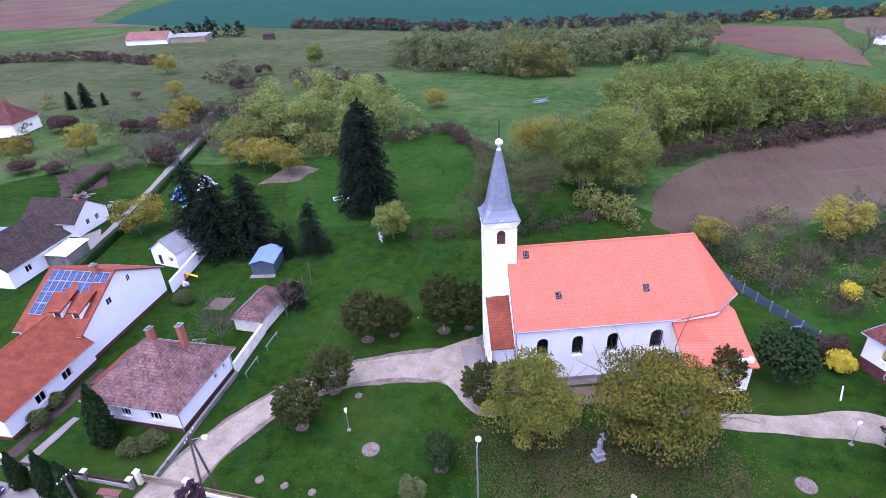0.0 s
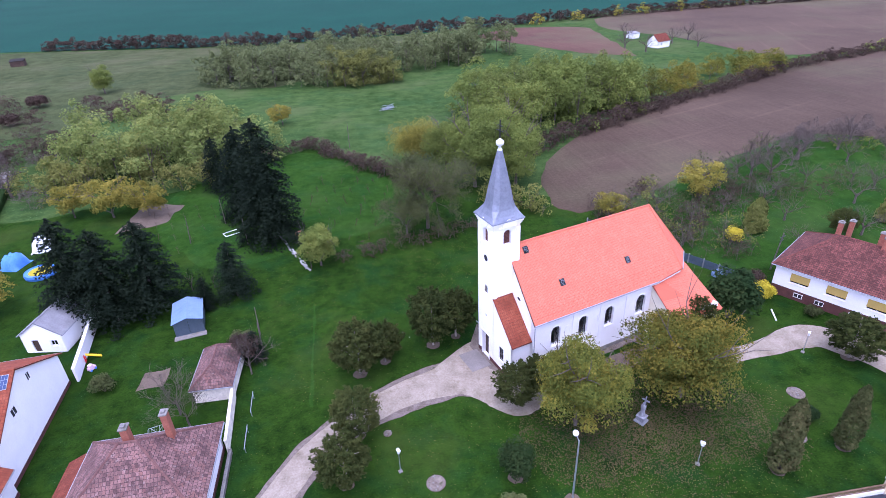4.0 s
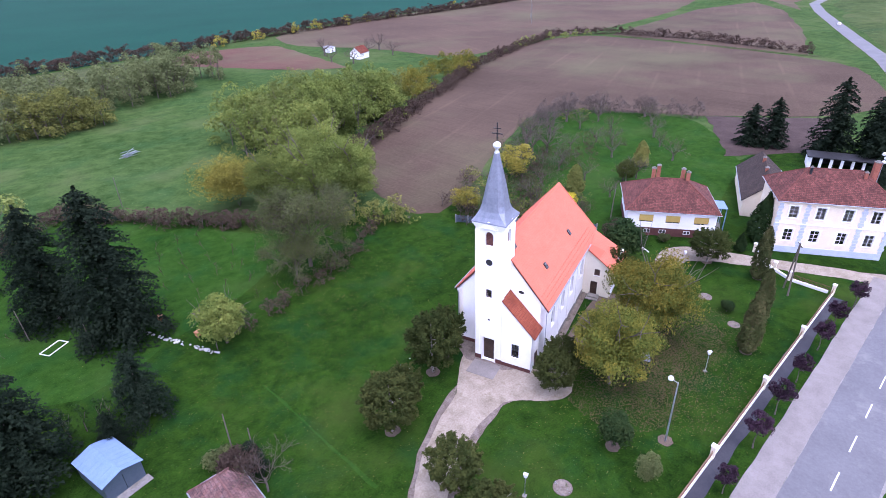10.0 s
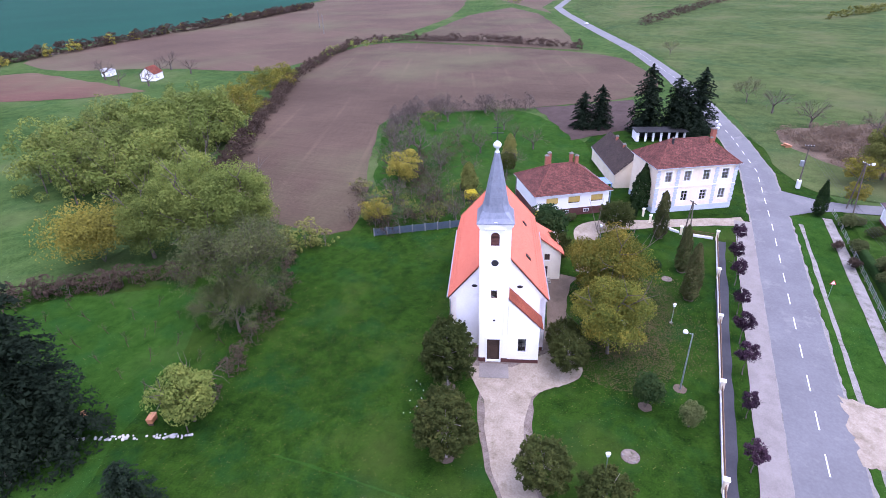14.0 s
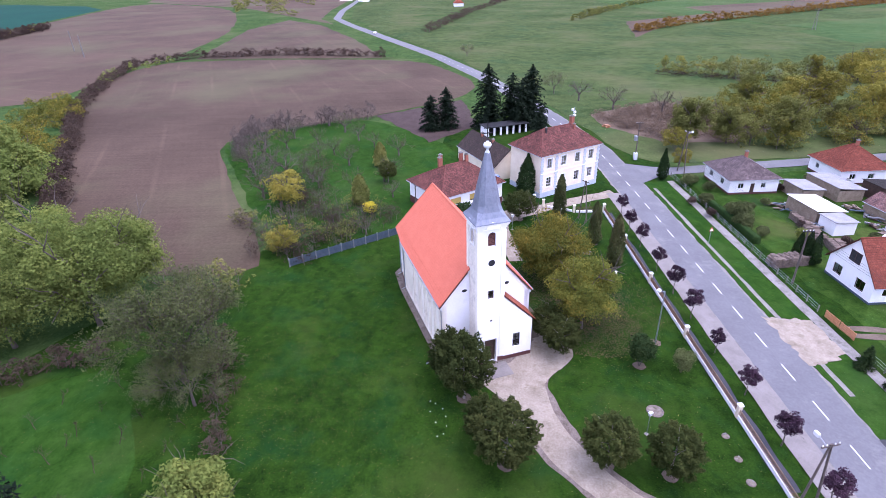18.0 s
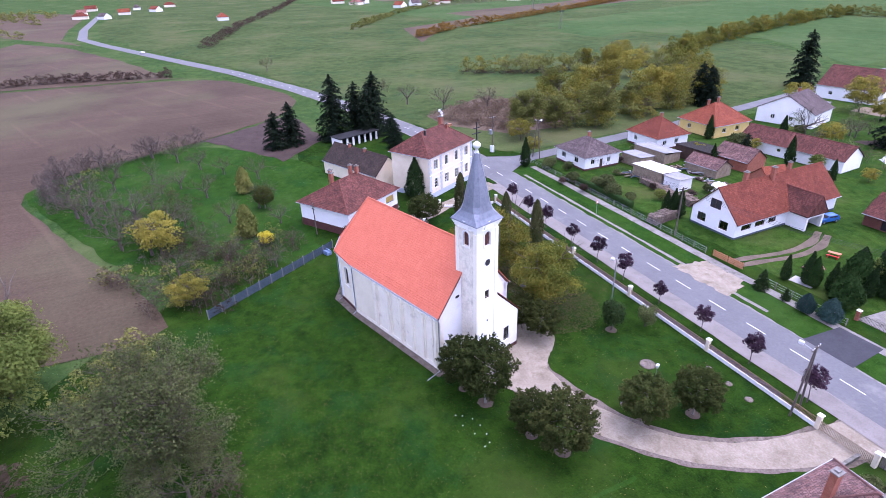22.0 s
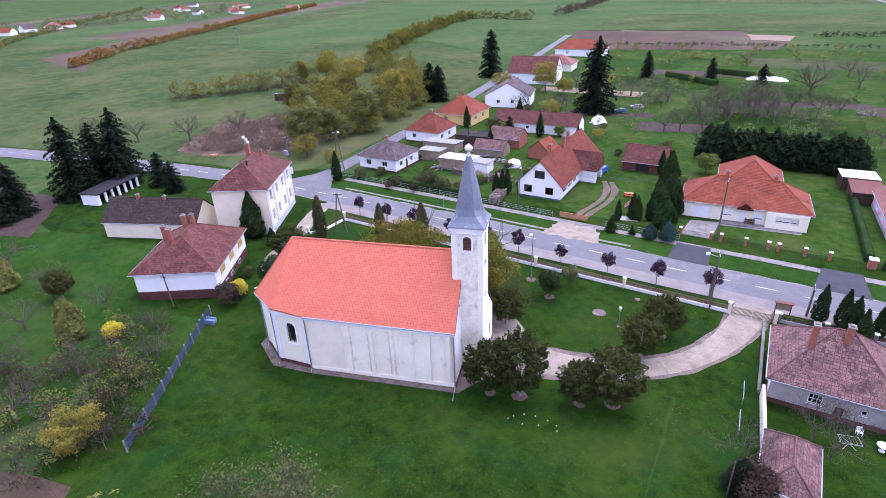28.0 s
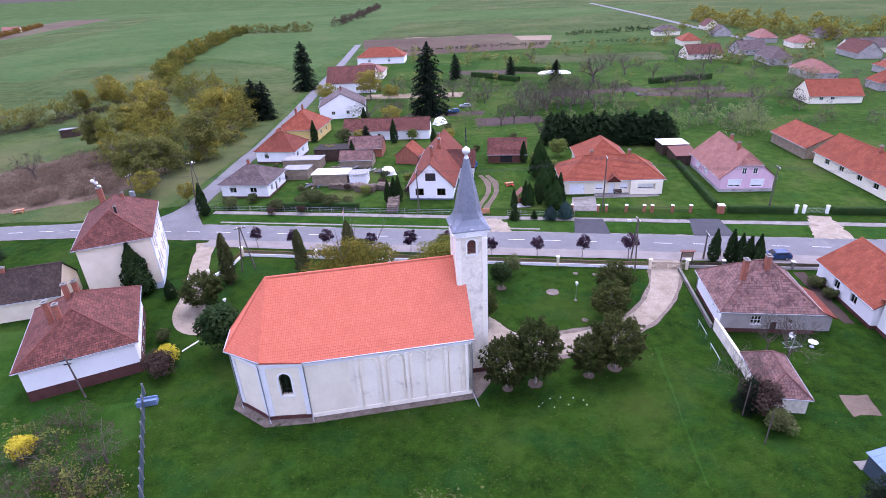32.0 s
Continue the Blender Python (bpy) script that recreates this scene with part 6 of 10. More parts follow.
for row, (zf, n) in enumerate(((0.06, 30), (0.12, 30), (0.18, 30))):
    for i in range(n):
        for side in (-1, 1):
            if side == 1 and row == 2:
                continue
            u = 1.3 + i * 0.7 + 0.35 * (row % 2)
            if u > 22:
                continue
            v = (SE + (VC - SE) * zf) if side < 0 else (NE - 0.2 * (u > 19) + (VC - NE) * zf)
            z = slope_z(v) + 0.02
            box(bm, u - 0.05, u + 0.05, v - 0.06, v + 0.06, z, z + 0.1)
tagged(part("snow_guard", bm, M["tile_new"], church_roof), "rows of small snow guards in the tiles' colour", kind="stuff")
for u, v in ((2.9, -1.15), (6.0, -4.25), (15.9, -4.2), (8.0, 2.9)):
    if v > 0:
        continue
    z = slope_z(v)
    tilt = math.degrees(math.atan2(RZ - 7.95, VC - VS + ov))
    m = pose(u, v, z, tilt, 0, 0)
    sk = part("skylight", boxes((-0.32, 0.32, -0.42, 0.42, 0.02, 0.13)), M["iron"], church_roof)
    sk.matrix_basis = m
    pn = part("pane", boxes((-0.25, 0.25, -0.35, 0.35, 0.132, 0.14)), M["glass"], sk)
bm = bmesh.new()
for pl in planes:
    a, b = Vector(pl[0]), Vector(pl[1])
    d = (b - a).normalized()
    n = Vector((d.y, -d.x, 0))
    tube(bm, a + n * 0.09 - Vector((0, 0, 0.07)), b + n * 0.09 - Vector((0, 0, 0.07)), 0.085, sides=8)
part("gutter", bm, M["galv"], church_roof)
for x, y in ((0.95, VN + 0.12), (19.2, VN + 0.14), (27.35, 1.5), (0.95, VS - 0.12), (23.9, 4.75)):
    bm = bmesh.new()
    tube(bm, (x, y, 0.15), (x, y, 7.5), 0.06, sides=8)
    tube(bm, (x, y, 7.5), (x, y + (0.3 if y > 0 else -0.3), 7.85), 0.06, sides=8)
    if y > 0:
        tube(bm, (x, y, 0.15), (x - 0.2, y + (2.2 if x < 2 else 0.6), 0.06), 0.06, sides=8)
    part("downpipe", bm, M["galv"], church)
wl = walls["wall_west"]
for v in (2.35, -3.1):
    round_opening(wl, church, VN - v, 9.5, 0.36, 0.6, "gable_vent")
for side in (-1, 1):
    bm = bmesh.new()
    v0, v1 = (SE, -1.95) if side < 0 else (NE, 1.95)
    z0, z1 = slope_z(v0) - 0.12, slope_z(v1) - 0.12
    vs = [(edge - 0.02, v0, z0), (edge - 0.02, v1, z1), (edge - 0.02, v1, z1 - 0.22), (edge - 0.02, v0, z0 - 0.22)]
    f = [bm.verts.new(p) for p in vs]
    g = [bm.verts.new((p[0] + 0.05, p[1], p[2])) for p in vs]
    bm.faces.new(f)
    bm.faces.new(g[::-1])
    for k in range(4):
        bm.faces.new((f[(k + 1) % 4], f[k], g[k], g[(k + 1) % 4]))
    part("bargeboard", bm, M["wood_dark"], church_roof)

# lean-to stair house south of the tower
lean = part("stair_house", boxes((-TH + 0.02, G0, -5.55, -5.2, 0, 5.35)), M["white"], church)
wl = Wall((-TH, -TH - 0.003), (-TH, -5.55), 0, 5.35, 0.35, [(1.35, 2.3, 1.7, 3.65)])
bm = bmesh.new()
wl.build(bm)
tri = [wl.at(0, 0, 5.35), wl.at(wl.length, 0, 5.35), wl.at(0, 0, 9.25)]
front = [bm.verts.new(p) for p in tri]
back = [bm.verts.new(p - wl.n * 0.35) for p in tri]
bm.faces.new(front)
bm.faces.new(back[::-1])
for k in range(3):
    bm.faces.new((front[(k + 1) % 3], front[k], back[k], back[(k + 1) % 3]))
part("stair_wall", bm, M["white"], lean)
wl.window(lean, (1.35, 2.3, 1.7, 3.65), M["iron"], (2, 3))
bm = bmesh.new()
wl.block(bm, 0, wl.length, 0.003, 0.06, 0, 0.55)
part("plinth", bm, M["plinth"], lean)
tiled_roof([[(-TH - 0.12, -5.95, 5.25), (G0 - 0.01, -5.95, 5.25), (G0 - 0.01, -TH - 0.01, 9.55), (-TH - 0.12, -TH - 0.01, 9.55)]], M["tile_orange"], lean, 0.3, 0.02, 0.12, name="lean_to_roof", label="small steep orange lean-to roof", ridge=False)
door_w = Wall((-TH, -5.553), (G0, -5.553), 0, 5.3, 0.3)
bm = bmesh.new()
door_w.block(bm, 1.2, 2.15, 0.003, 0.05, 0.1, 2.2)
part("side_door", bm, M["wood_dark"], lean)

# sacristy on the south side of the chancel
S0, S1, SV = 18.7, 26.4, -10.2
sac = part("sacristy", boxes((S0 + 0.35, S1, SV, SV + 0.35, 0, 4.45)), M["white"], church)
wl = Wall((S0, VS - 0.003), (S0, SV), 0, 4.45, 0.35, [(1.1, 2.1, 0.12, 2.3), (1.5, 2.3, 3.35, 4.4)])
bm = bmesh.new()
wl.build(bm)
tri = [wl.at(0, 0, 4.45), wl.at(wl.length, 0, 4.45), wl.at(0, 0, 7.35)]
front = [bm.verts.new(p) for p in tri]
back = [bm.verts.new(p - wl.n * 0.35) for p in tri]
bm.faces.new(front)
bm.faces.new(back[::-1])
for k in range(3):
    bm.faces.new((front[(k + 1) % 3], front[k], back[k], back[(k + 1) % 3]))
part("sacristy_wall", bm, M["cream"], sac, "cream west wall of the sacristy")
wl.door(sac, (1.1, 2.1, 0.12, 2.3), M["wood_dark"])
wl.window(sac, (1.5, 2.3, 3.35, 4.4), M["brown_frame"], (1, 1), M["wood_dark"])
part("sacristy_wall", boxes((S1 - 0.35, S1, SV + 0.35, -3.2, 0, 4.4)), M["white"], sac)
tiled_roof([[(S0 - 0.3, SV - 0.4, 4.55), (S1 + 0.4, SV - 0.4, 3.6), (S1 - 0.6, -4.3, 7.7), (S0 - 0.3, VS - 0.1, 7.75)], [(S1 + 0.4, SV - 0.4, 3.6), (S1 + 0.6, -4.0, 6.6), (S1 - 0.6, -4.3, 7.7)]], M["tile_new"], sac, 0.3, 0.02, 0.15, name="sacristy_roof")
part("steps", boxes((S0 - 1.5, S0 - 0.01, VS - 2.6, VS - 0.9, 0, 0.12), (S0 - 1.0, S0 - 0.01, VS - 2.5, VS - 1.0, 0.12, 0.26)), M["concrete"], sac)
# earth margin round the walls
bm = bmesh.new()
prism(bm, [(G0 - 0.3, VS - 1.0), (19.2, VS - 0.8), (24.2, -6.4), (28.2, -3), (28.3, 1.9), (24.4, 5.7), (19.2, VN + 0.95), (G0 - 0.4, VN + 0.95), (-2.6, 2.6), (-2.6, -2.4)], -0.05, 0.06)
ob = part("earth_margin", bm, M["gravel_rough"])
ob.matrix_basis = pose(CX, CY, 0, 0, 0, CTURN)
tagged(ob, "bare earth strip along the foot of the church walls", "ground", kind="structure")


# ---- houses ----
W2 = (2, 1)
# old cottage west of the drive
cott = house("house", -50.7, 35.5, 0, 11.5, 10.2, 3.3, 8.0, M["tile_old"], M["white"], "low white cottage with weathered pink-red tiled pyramid roof", over=0.5, inset=5.5, plinth=0.6,
             windows=[("s", 3.9, 5.3, 1.3, 2.6, 3, 1), ("s", 7.6, 9.2, 1.3, 2.6, 3, 1), ("e", 6.6, 7.1, 1.7, 2.3, 1, 1), ("e", 8.4, 8.9, 1.7, 2.5, 1, 1), ("n", 3.6, 4.9, 1.3, 2.5, 3, 2), ("n", 8.3, 8.8, 1.5, 2.1, 1, 1)],
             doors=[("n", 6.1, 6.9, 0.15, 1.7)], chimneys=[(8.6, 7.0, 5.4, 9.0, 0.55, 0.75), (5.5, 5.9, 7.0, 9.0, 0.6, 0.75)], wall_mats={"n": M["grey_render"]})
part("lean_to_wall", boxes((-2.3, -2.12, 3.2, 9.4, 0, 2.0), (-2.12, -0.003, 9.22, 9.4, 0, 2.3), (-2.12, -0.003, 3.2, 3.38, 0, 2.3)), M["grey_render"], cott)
tiled_roof([[(-2.7, 9.7, 2.1), (-2.7, 2.9, 2.1), (-0.42, 2.9, 3.2), (-0.42, 9.7, 3.2)]], M["tile_red"], cott, name="lean_to_roof", ridge=False)
part("downpipe", boxes((11.52, 11.6, -0.1, -0.02, 0.2, 3.2)), M["galv"], cott)
# its small shed
house("shed", -43.6, 53.4, -2, 4.3, 7.2, 2.1, 4.0, M["tile_old"], M["white_stained"], "small old shed with weathered tiled roof", "shed", over=0.25, inset=2.0, doors=[("w", 2.0, 2.9, 0.1, 1.9)])
# house with solar panels
solar = house("house", -68.5, 43.8, 3, 9.6, 16.2, 4.6, 9.0, M["tile_orange"], M["white"], "white gabled house with orange roof and solar panels", roof="gable", along="x", over=0.5,
              windows=[("e", 5.0, 6.0, 5.2, 6.2, 2, 1), ("e", 9.5, 10.2, 6.2, 7.2, 1, 1), ("s", 5.5, 6.8, 1.2, 2.6, 2, 1), ("s", 2.0, 3.3, 1.2, 2.6, 2, 1)], plinth=0.5, chimneys=[(7.2, 7.6, 7.5, 9.9, 0.7, 0.6)])
ridge_y, slope = 8.1, math.atan2(9.0 - 4.6, 8.1)
panels = [(c, 0) for c in range(9)] + [(c, 1) for c in (0, 1, 2, 3, 5, 6)] + [(c, 2) for c in (0, 1)] + [(c, 3) for c in (0, 1)]
for c, r in panels:
    m = pose(0.6 + c * 1.0, ridge_y - math.cos(slope) * (0.5 + r * 1.7), 9.0 - math.sin(slope) * (0.5 + r * 1.7), math.degrees(slope), 0, 0)
    fr = part("solar_panel", boxes((-0.02, 0.94, -1.62, 0, 0.07, 0.11)), M["galv"], solar, "dark blue solar panel in a pale frame")
    fr.matrix_basis = m
    for i in range(3):
        for j in range(3):
            part("cell", boxes((0.02 + 0.3 * i, 0.3 + 0.3 * i, -1.58 + 0.52 * j, -1.08 + 0.52 * j, 0.112, 0.118)), M["solar"], fr)
for x0 in (4.6, 7.4):
    yb, zb = 1.6, 4.6 + 1.6 * math.tan(slope)
    dm = part("dormer", boxes((x0, x0 + 1.3, yb, yb + 2.6, zb - 0.2, zb + 1.15)), M["white"], solar)
    tiled_roof([[(x0 - 0.25, yb - 0.3, zb + 1.05), (x0 + 1.55, yb - 0.3, zb + 1.05), (x0 + 1.55, yb + 3.4, zb + 2.2), (x0 - 0.25, yb + 3.4, zb + 2.2)]], M["tile_orange"], dm, name="dormer_roof", ridge=False)
    part("dormer_window", boxes((x0 + 0.25, x0 + 1.05, yb - 0.04, yb - 0.004, zb + 0.1, zb + 0.95)), M["wood_dark"], dm)
house("house_wing", -67.3, 30.6, 3, 9.8, 13.0, 3.5, 6.8, M["tile_orange"], M["white"], "low orange-roofed wing of the white house", "house", roof="gable", along="y", over=0.5, plinth=0.5,
      windows=[("e", 4.0, 5.4, 1.2, 2.5, 2, 1), ("e", 8.0, 9.4, 1.2, 2.5, 2, 1), ("s", 2.0, 3.4, 1.2, 2.5, 2, 1)], chimneys=[(3.0, 6.0, 5.0, 7.0, 0.3, 0.3, M["iron"])])
# white garage with a grey sheet roof, and its yard wall
house("garage", -68.0, 68.3, -10, 5.4, 9.8, 3.0, 4.9, M["grey_tin"], M["white"], "white garage with pale grey sheet roof", "garage", roof="gable", along="y", over=0.25, windows=[("s", 3.6, 4.6, 1.0, 1.9, 2, 1)], doors=[("s", 1.2, 2.1, 0.1, 2.0)])
# house with a dark hipped roof further north-west, and neighbours
house("house", -101.5, 74.6, 3, 11.6, 8.4, 3.1, 6.0, M["tile_dark"], M["white"], "white cottage with dark brown roof", roof="gable", along="x", over=0.4, windows=[("e", 2.6, 3.6, 1.2, 2.4), ("e", 5.0, 6.0, 1.2, 2.4), ("s", 3, 4.2, 1.2, 2.4), ("s", 7.5, 8.7, 1.2, 2.4)], doors=[("s", 5.4, 6.3, 0.1, 2.1)], chimneys=[(10, 4.2, 5, 6.8)])
house("house", -97, 57, 3, 11, 13, 3.6, 7.0, M["tile_dark"], M["white"], "white house with very dark roof", roof="gable", along="y", over=0.5, windows=[("e", 3, 4.3, 1.2, 2.4), ("e", 7, 8.3, 1.2, 2.4)])
# bungalow east of the church
bung = house("bungalow", 34.2, 58.7, -58.0, 14.6, 12.2, 4.7, 8.5, M["tile_mossy"], M["white"], "white bungalow on a dark red basement, mossy red hip roof", over=0.5, inset=5.4, plinth=1.5, thick=0.4,
             windows=[("s", 2.0, 4.4, 2.4, 3.9, 2, 1), ("s", 6.4, 8.8, 2.4, 3.9, 2, 1), ("s", 11.0, 13.4, 2.4, 3.9, 2, 1)], chimneys=[(4.4, 7.4, 6.6, 9.8, 0.6, 0.6), (5.4, 8.6, 6.6, 9.9, 0.6, 0.6), (9.3, 7.0, 7.0, 10.0, 0.6, 0.6), (10.0, 6.0, 7.0, 9.8, 0.6, 0.6)], blind=M["orange_blind"])
for s0 in (3.0, 5.6, 9.6):
    bw = part("basement_window", boxes((s0, s0 + 1.1, -0.09, -0.055, 0.55, 1.2)), M["white_frame"], bung)
    part("pane", boxes((s0 + 0.07, s0 + 0.5, -0.1, -0.092, 0.62, 1.13), (s0 + 0.6, s0 + 1.03, -0.1, -0.092, 0.62, 1.13)), M["dark_void"], bw)
steps = bmesh.new()
for k in range(9):
    box(steps, 14.75, 16.0, 0.6 + k * 0.32, 0.6 + (k + 1) * 0.32, 0, 0.19 * (k + 1))
part("outside_stair", steps, M["concrete"], bung)
bm = bmesh.new()
for k in range(4):
    tube(bm, (15.95, 0.7 + k * 0.93, 0.19 + k * 0.55), (15.95, 0.7 + k * 0.93, 1.2 + k * 0.55), 0.025, sides=5)
tube(bm, (15.95, 0.7, 1.2), (15.95, 3.5, 2.85), 0.03, sides=5)
part("handrail", bm, M["iron"], bung)
part("porch_roof", boxes((14.7, 17.0, 3.6, 7.2, 4.2, 4.3), (16.8, 16.95, 3.7, 3.85, 0, 4.2), (16.8, 16.95, 6.9, 7.05, 0, 4.2)), M["blue_tin_pale"], bung)
# yellow two-storey house on the corner
yellow = house("corner_house", 43.8, 38.2, -61.0, 16.0, 10.2, 9.1, 12.9, M["tile_mossy"], M["yellow"], "pale yellow two-storey house with red tiled hip roof", over=0.45, inset=4.6, plinth=1.1, plinth_mat=M["grey_blue"],
               windows=[("s", s, s + 1.35, z0, z0 + 2.1, 2, 3) for z0 in (2.1, 6.1) for s in (1.6, 5.4, 9.2, 13.0)], surround=M["white"], chimneys=[(14.6, 7.6, 9.8, 13.6, 0.8, 0.8), (4.4, 4.2, 11.4, 13.3, 0.3, 0.3, M["iron"]), (12.0, 4.0, 11.4, 13.0, 0.4, 0.4)])
for s0 in (0.0, 3.85, 11.6, 15.45):
    for k in range(15):
        o = 0.12 if k % 2 else 0.0
        part("quoin", boxes((s0 - o, s0 + 0.55 + o, -0.07, -0.004, 1.15 + k * 0.5, 1.6 + k * 0.5)), M["grey_blue"], yellow)
part("string_course", boxes((0, 16.0, -0.1, -0.004, 5.1, 5.3)), M["white"], yellow)
for k, z in enumerate((13.7, 14.3, 14.8)):
    bm = bmesh.new()
    lathe(bm, [(0.05, z - 0.3), (0.3, z - 0.15), (0.3, z + 0.15), (0.05, z + 0.3)], 10, (15.3 + 0.3 * (k % 2), 7.6 + 0.35 * k))
    part("antenna_dish", bm, M["lamp_head"], yellow)
bm = bmesh.new()
tube(bm, (15.4, 7.9, 9.3), (15.4, 7.9, 15.4), 0.06)
part("antenna_mast", bm, M["galv"], yellow)
# old low range behind it
house("old_barn", 72.6, 53.6, -158.0, 19.2, 7.8, 3.4, 6.8, M["tile_dark"], M["yellow"], "old low range with dark mossy roof and stained cream wall", "barn", roof="gable", along="x", over=0.3,
      windows=[("n", 3.5, 4.3, 1.7, 2.2, 1, 1), ("n", 7.5, 8.3, 1.7, 2.2, 1, 1), ("n", 11.5, 12.3, 1.7, 2.2, 1, 1)], chimneys=[(6, 3.75, 5.5, 7.4), (11.5, 3.75, 5.5, 7.2)])
# houses south of the street
house("house", 42.4, -11.2, 0, 11.0, 10.2, 3.2, 6.2, M["tile_grey"], M["white"], "small white house with grey-brown pyramid roof", over=0.5, inset=5.0, plinth=0.4, windows=[("n", 2.0, 3.6, 1.2, 2.5), ("n", 6.8, 8.4, 1.2, 2.5), ("w", 1.8, 3.0, 1.2, 2.4), ("w", 6.6, 7.6, 1.2, 2.4)], doors=[("w", 4.4, 5.3, 0.2, 2.3)], chimneys=[(6.2, 4.5, 5.2, 7.2)])
house("house", 45.6, -37.0, 0, 10.6, 10.6, 3.2, 7.2, M["tile_red"], M["white"], "white house with dark red hip roof", over=0.45, inset=5.0, plinth=0.4, windows=[("w", 2.0, 3.3, 1.2, 2.4), ("w", 6.0, 7.3, 1.2, 2.4), ("n", 2.2, 3.4, 1.2, 2.4)], chimneys=[(5.0, 5.2, 6.0, 8.2)])
house("house", 46.4, -61.0, 0, 12.4, 13.2, 3.3, 8.0, M["tile_orange"], M["ochre"], "ochre house with orange hip roof", over=0.45, inset=6.0, windows=[("w", 3.0, 4.4, 1.2, 2.4), ("w", 8.0, 9.4, 1.2, 2.4), ("n", 3.0, 4.2, 1.2, 2.4)], chimneys=[(6.0, 6.6, 7.0, 9.4), (7.5, 8.5, 6.5, 8.6)])
house("house", 42.5, -91.0, 14, 15.5, 13.5, 4.2, 8.4, M["tile_grey"], M["white"], "tall white gabled house with slate grey roof", roof="gable", along="y", over=0.35, windows=[("w", 4.0, 5.2, 1.4, 2.6), ("n", 4, 5.2, 1.4, 2.6), ("n", 9, 10.2, 1.4, 2.6)], chimneys=[(8, 6, 7.5, 9.4)])
house("house", 48, -137.0, 8, 20, 16, 4.5, 10.0, M["tile_mossy"], M["white"], "house with a large dark red roof", roof="gable", along="x", over=0.4, windows=[("n", 4, 5.2, 1.4, 2.6), ("n", 12, 13.2, 1.4, 2.6)])
house("house", 50.5, -166.0, 4, 17, 12, 3.2, 6.5, M["tile_pink"], M["cream"], "low house with faded pink roof", over=0.5, windows=[("n", 4, 5.2, 1.2, 2.4), ("n", 11, 12.2, 1.2, 2.4)])
house("house", 49.5, -216.0, 4, 26, 13, 3.6, 8.0, M["tile_orange"], M["white"], "long house with bright orange roof", roof="hip", over=0.5, windows=[("n", 6, 7.4, 1.2, 2.4), ("n", 17, 18.4, 1.2, 2.4)])
# white house with red roof and porch
cot = house("house", 0.9, -28.0, 0.5, 9.4, 27.6, 3.4, 8.2, M["tile_red"], M["white"], "long white gabled house with brick-red roof", roof="gable", along="y", over=0.5, plinth=0.35, plinth_mat=M["blue_tin"], frame=M["brown_frame"],
            windows=[("n", 1.3, 3.1, 1.0, 2.6, 2, 1), ("n", 6.0, 7.8, 1.0, 2.6, 2, 1), ("n", 3.6, 5.8, 4.3, 6.0, 2, 1), ("w", 1.5, 4.0, 1.3, 2.7, 3, 1), ("w", 5.0, 7.5, 1.3, 2.7, 3, 1), ("w", 8.5, 10.5, 1.3, 2.7, 3, 1)],
            chimneys=[(5.2, 20.5, 6.5, 9.6, 0.7, 0.7), (4.2, 14.5, 7.0, 9.8, 0.7, 0.7), (5.0, 9.0, 7.0, 9.6, 0.6, 0.6)])
pr = part("porch", boxes((-3.6, -3.1, 9.3, 9.8, 0, 2.9), (-3.6, -3.1, 13.6, 14.1, 0, 2.9), (-3.6, -3.15, 9.8, 13.6, 2.35, 2.9), (-3.1, -0.003, 9.3, 9.6, 0, 2.9), (-3.1, -0.003, 13.8, 14.1, 0, 2.9)), M["white"], cot, "white porch with openings on three sides")
tiled_roof([[(-3.9, 14.5, 2.95), (-3.9, 8.9, 2.95), (-3.9, 11.7, 6.4)], [(-3.95, 8.85, 2.93), (2.8, 8.85, 2.93), (3.4, 11.7, 6.4), (-3.95, 11.7, 6.4)], [(2.8, 14.55, 2.93), (-3.95, 14.55, 2.93), (-3.95, 11.7, 6.4), (3.4, 11.7, 6.4)]], M["tile_mossy"], cot, name="porch_roof")
# brown wooden shed
bs = house("wooden_shed", -15.0, -33.5, 1, 9.4, 7.6, 2.6, 5.4, M["tile_mossy"], M["wood_red"], "dark red-brown wooden shed with mossy tiled roof", "shed", roof="gable", along="x", over=0.5, doors=[("n", 3.0, 6.0, 0.1, 2.2, M["dark_void"])])
# wide house with brick-red hipped roofs
wide = house("house", -42.4, -15.5, 4, 20.6, 10.4, 3.2, 7.0, M["tile_orange"], M["cream"], "wide cream bungalow with orange-red hip roof", over=0.6, inset=5.6, windows=[("n", 6.9, 8.5, 1.0, 2.3, 2, 1), ("n", 12.0, 13.6, 1.0, 2.3, 2, 1), ("n", 15.6, 19.0, 1.0, 2.3, 3, 1)], doors=[("n", 1.4, 4.6, 0.1, 2.3, M["white_sheet"]), ("n", 9.7, 10.9, 0.1, 2.3, M["white_sheet"])], blind=M["white_sheet"], chimneys=[(6.0, 5.2, 6.0, 7.9), (14.0, 5.2, 6.0, 7.9)], roof_label="brick-orange tiled hip roof")
tiled_roof([[(8.8, 11.6, 3.1), (11.6, 11.6, 3.1), (10.2, 11.6, 4.3)], [(11.6, 11.65, 3.1), (11.6, 9.9, 3.3), (10.2, 8.8, 4.3), (10.2, 11.65, 4.3)], [(8.8, 9.9, 3.3), (8.8, 11.65, 3.1), (10.2, 11.65, 4.3), (10.2, 8.8, 4.3)]], M["tile_red"], wide, name="porch_gable")
